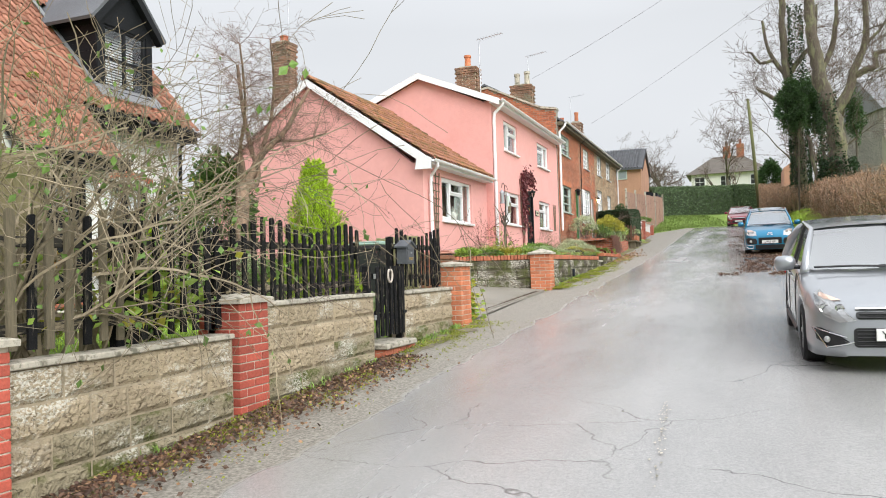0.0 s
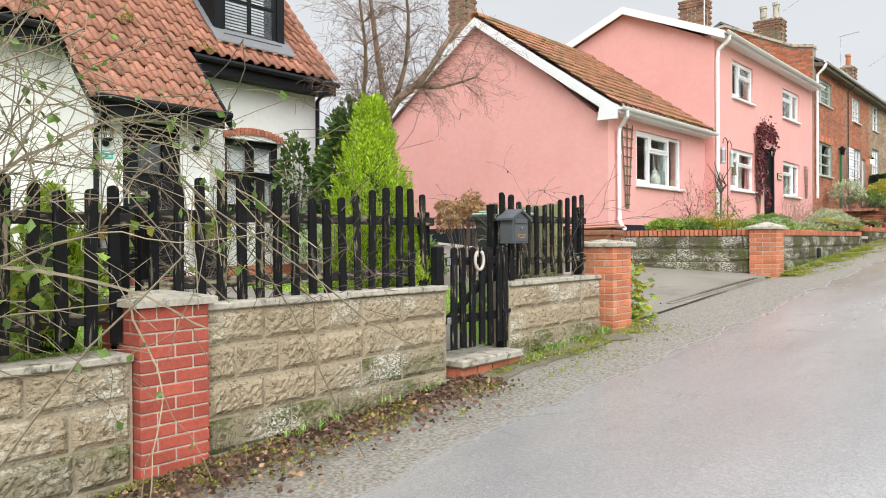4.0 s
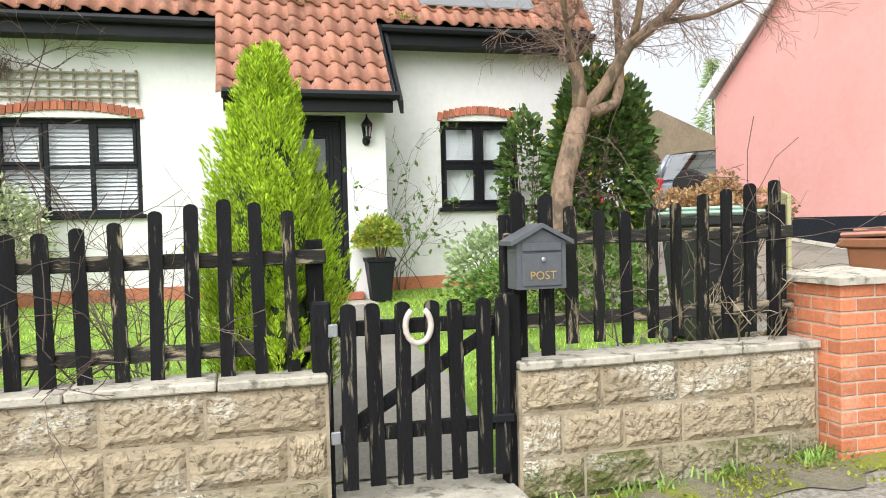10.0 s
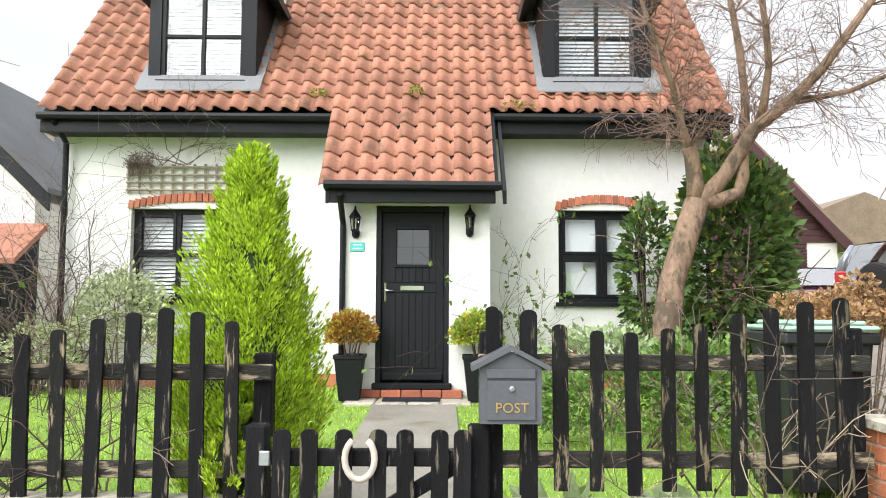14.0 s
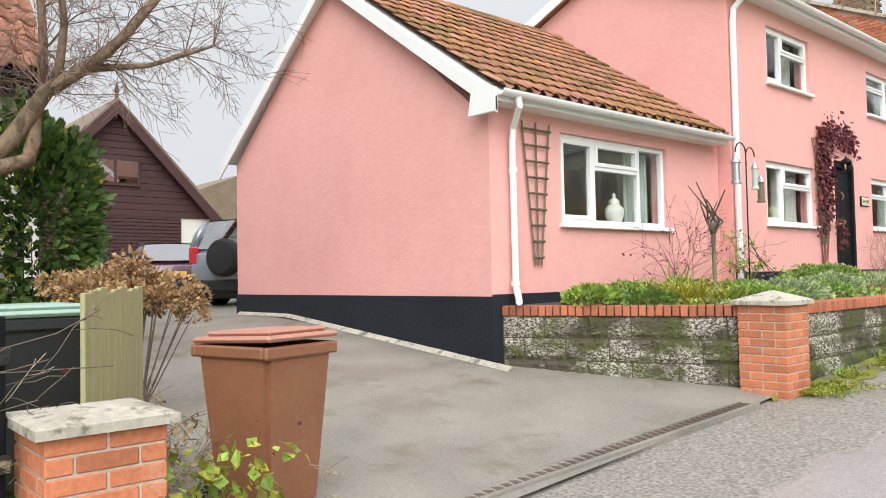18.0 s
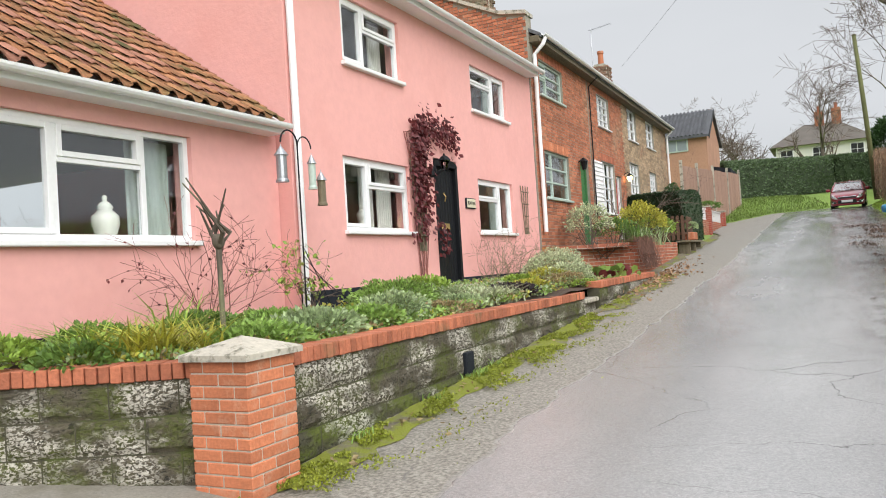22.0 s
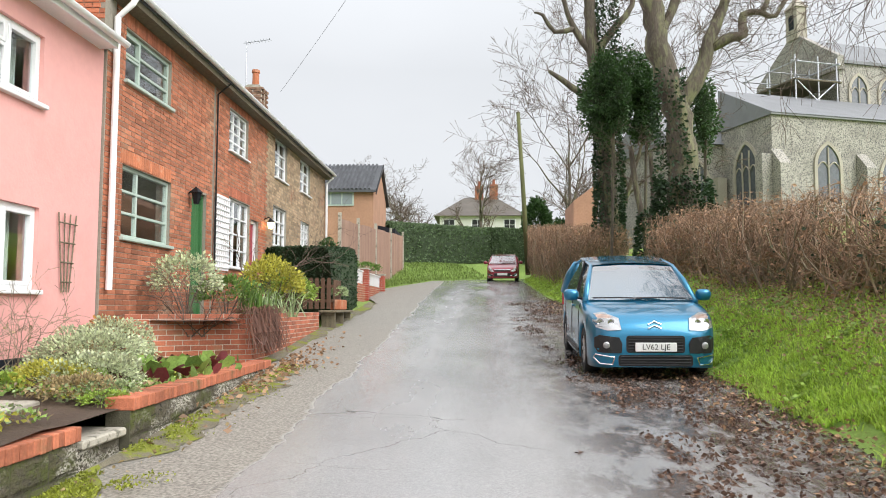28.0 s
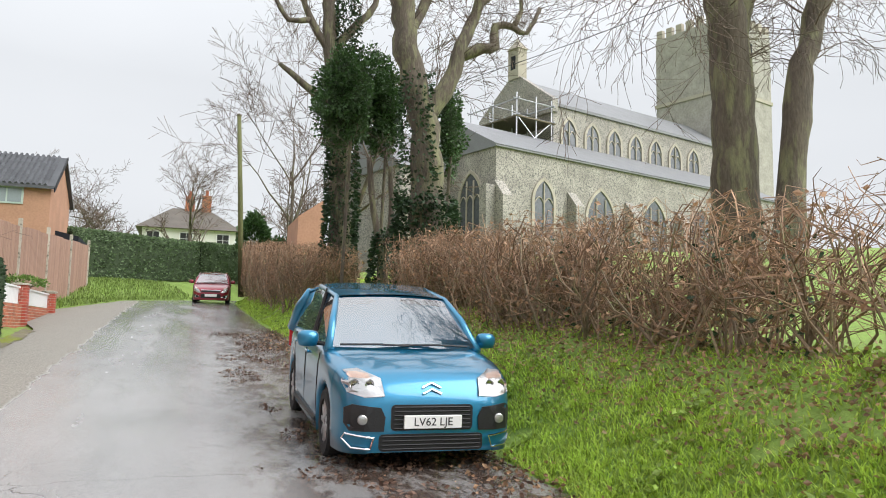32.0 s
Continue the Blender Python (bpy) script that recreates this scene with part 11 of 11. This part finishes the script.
cbox("cap_rail", (-5.03, 2.88, 2.55), (-4.93, 4.04, 2.61), M["olive_wood"], mp)
sprc = thing("spruce", (-42, 36, 2), "distant dark spruce beyond the garage", "conifer")
rs = random.Random(3)
obj("trunk", *tube([(-42, 36, 1.5), (-42, 36, 11.5)], [.2, .03], 6), M["bark"], sprc)
sp = []
for i in range(1500):
    t = rs.random()
    a = rs.uniform(0, 6.283)
    r = 2.0 * (1 - t) * rs.uniform(.3, 1.05)
    sp.append((Vector((-42 + math.cos(a) * r, 36 + math.sin(a) * r, 4 + t * 7.6)), Vector((math.cos(a), math.sin(a), -.2))))
tagged(obj("foliage", *leaf_cards(rs, sp, .5, shape="blade"), LEAF["grey"], sprc), kind="stuff")

# ---- low walls further up ----
brick_run("low_wall", (-4.95, 41.3), (-5.05, 48.9), 2.7, 3.55, "low red brick garden wall with white panels", M["brick"])
for i, y in enumerate((41.25, 44.4, 48.9)):
    brick_pillar("brick_pier", -4.9, y, .34, 2.7 + .02 * i, 4.05, M["brick_red"], "red brick garden pier", peak=.02, over=.03)
for y0, y1 in ((41.7, 44.3), (44.85, 48.8)):
    wp = thing("slatted_fence_bay", (-5.05, (y0 + y1) / 2, 3.6), "white slatted panel on the low wall", "panel")
    n = int((y1 - y0) / .16)
    for i in range(n):
        cbox("slat", (-5.09, y0 + i * .16, 3.56), (-5.06, y0 + i * .16 + .13, 3.95), M["white_paint"], wp, c=.004)
    cbox("top_rail", (-5.12, y0, 3.95), (-5.03, y1, 4.0), M["white_paint"], wp)
f2 = thing("brown_picket_fence", (-5.3, 36.1, 2.7), "low brown stained picket fence before the hedge", "fence")
M["brown_wood"] = mat("brown_stained_wood", (0.115, 0.060, 0.035), rough=.8, var=.25, bump=.2)
for i in range(11):
    pk = [(-.045, 0), (.045, 0), (.045, .66), (.02, .70), (-.02, .70), (-.045, .66)]
    obj("picket", *moved(prism(pk, 1, -.01, .01), Matrix.Translation((-5.95 + i * .135, 36.05, 2.74))), M["brown_wood"], f2)
for z in (2.92, 3.25):
    cbox("rail", (-6.05, 36.065, z - .035), (-4.5, 36.10, z + .035), M["brown_wood"], f2)
for i in range(9):
    picket("gate_slat", 36.15 + i * .1, -4.5, 2.72, 3.40, f2, w=.07, material=M["brown_wood"])
pt = thing("terracotta_trough", (-4.65, 36.6, 2.6), "terracotta planter with pale plants", "planter")
cbox("trough", (-4.6, 36.2, 2.72), (-4.35, 37.0, 2.95), M["brick_orange"], pt, c=.02)
bush("pot_plant", "pale straggling plant in the terracotta planter", (-4.48, 36.6, 3.08), (.2, .42, .16), 400, .06, "grey", "plant", seed=441)
bn = thing("plank_bench", (-4.6, 36.3, 2.35), "weathered plank bench by the lane", "bench")
cbox("plank", (-4.7, 35.4, 2.66), (-4.3, 37.8, 2.71), M["wood_grey"], bn, c=.01)
for y in (35.6, 36.6, 37.6):
    cbox("leg", (-4.66, y - .05, 2.1), (-4.36, y + .05, 2.66), M["wood_grey"], bn, c=.01)

M["olive_board"] = mat("olive_weathered_board", (0.23, 0.20, 0.10), rough=.85, var=.3, stretch=(5, 5, .5), big=3, fine=25, bump=.3, rand=.15)
# weathered boards behind the thicket
pnl2 = thing("panel_fence", (-5.6, 4.6, 1.05), "tall weathered olive board fence panel", "fence")
for i in range(8):
    cbox("board", (-5.62, 3.75 + i * .152, 1.0), (-5.60, 3.895 + i * .152, 2.70 + .01 * (i % 3)), M["olive_board"], pnl2, c=.004)
for z in (1.3, 2.4):
    cbox("rail", (-5.67, 3.72, z - .04), (-5.62, 5.0, z + .04), M["olive_board"], pnl2)

# ---- bricks of the terrace front ----
def brick_face(parent, x, y0, y1, z0, z1, holes, near):
    """Single bricks where near(y, z), the rest joined."""
    rnd = random.Random(77)
    me = bpy.data.meshes.new("brick")
    v, f = chamfer_box((0, -.1075, 0), (.02, .1075, .065), .004)
    me.from_pydata(v, [], f)
    me.materials.append(M["brick_wall"])
    root = parent.location
    V, F, V2, F2 = [], [], [], []
    single = 0
    r = 0
    z = z0
    while z < z1 - .02:
        y = y0 - (.1125 if r % 2 else 0)
        header = False
        while y < y1 - .02:
            L = .1025 if (header and r % 2) else .215
            header = not header
            a, b = max(y, y0), min(y + L, y1)
            cuts = [(a, b)]
            for h in holes:
                if h[2] - .02 < z + .03 < h[3] + .01:
                    nxt = []
                    for p, q in cuts:
                        if q <= h[0] or p >= h[1]:
                            nxt.append((p, q))
                        else:
                            if p < h[0]:
                                nxt.append((p, h[0]))
                            if q > h[1]:
                                nxt.append((h[1], q))
                    cuts = nxt
            for p, q in cuts:
                if q - p < .03:
                    continue
                out = rnd.uniform(-.003, .004)
                if single < 300 and near((p + q) / 2, z):
                    o = new("brick", me)
                    o.parent = parent
                    o.matrix_basis = Matrix.Translation((x - .012 + out - root.x, (p + q) / 2 - root.y, z - root.z)) @ Matrix.Diagonal((1, (q - p) / .215, 1, 1))
                    single += 1
                else:
                    tv, tf = (V2, F2) if (p + q) / 2 > 37.1 else (V, F)
                    k = len(tv)
                    xa, xb = x - .01, x + .008 + out
                    tv += [(xa, p, z), (xa, q, z), (xa, q, z + .065), (xa, p, z + .065), (xb, p + .003, z + .003), (xb, q - .003, z + .003), (xb, q - .003, z + .062), (xb, p + .003, z + .062)]
                    tf += [[k + 4, k + 5, k + 6, k + 7], [k, k + 1, k + 5, k + 4], [k + 1, k + 2, k + 6, k + 5], [k + 2, k + 3, k + 7, k + 6], [k + 3, k, k + 4, k + 7]]
            y += L + .01
        z += .075
        r += 1
    tagged(obj("brickwork", V, F, M["brick_stuff"], parent), kind="stuff")
    tagged(obj("brickwork", V2, F2, M["brick_buff"], parent, "buff weathered brickwork"), kind="stuff")


M["brick_wall"] = mat("terrace_brick", (0.43, 0.155, 0.082), rough=.88, var=.28, big=.7, fine=40, bump=.4, rand=.3, second=(0.38, 0.25, 0.155), second_scale=.7, second_at=(.53, .70))
brick_face(terrace, BX, 29.02, 44.18, 2.05, 7.05, bh + [(33.3, 33.4, 0, 8)], lambda y, z: y < 31.6 and 2.6 < z < 6.0)


def parapet_bricks():
    """Courses of the party wall that shows above the pink roof."""
    rnd = random.Random(78)
    V, F = [], []
    tops = ((-11.6, 7.6), (-9.9, 8.6), (-9.0, 8.72), (-6.9, 7.72), (BX + .02, 7.62))
    z, r = 6.32, 0
    while z < 8.7:
        x = -11.6 + (.11 if r % 2 else 0)
        while x < BX - .05:
            w = .1025 if (r % 3 == 1) else .215
            w = min(w, BX + .02 - x)
            roofline = min(curve(tops, x), curve(tops, x + w))
            if z + .065 < roofline:
                k, out = len(V), rnd.uniform(-.004, .004)
                ya, yb = 28.875, 28.858 + out
                V += [(x, ya, z), (x + w, ya, z), (x + w, ya, z + .065), (x, ya, z + .065), (x + .003, yb, z + .003), (x + w - .003, yb, z + .003), (x + w - .003, yb, z + .062), (x + .003, yb, z + .062)]
                F += [[k + 4, k + 5, k + 6, k + 7], [k, k + 1, k + 5, k + 4], [k + 1, k + 2, k + 6, k + 5], [k + 2, k + 3, k + 7, k + 6], [k + 3, k, k + 4, k + 7]]
            x += w + .011
        z += .075
        r += 1
    tagged(obj("brickwork", V, F, M["brick_stuff"], terrace, "red and buff bricks of the party wall"), kind="stuff")


parapet_bricks()
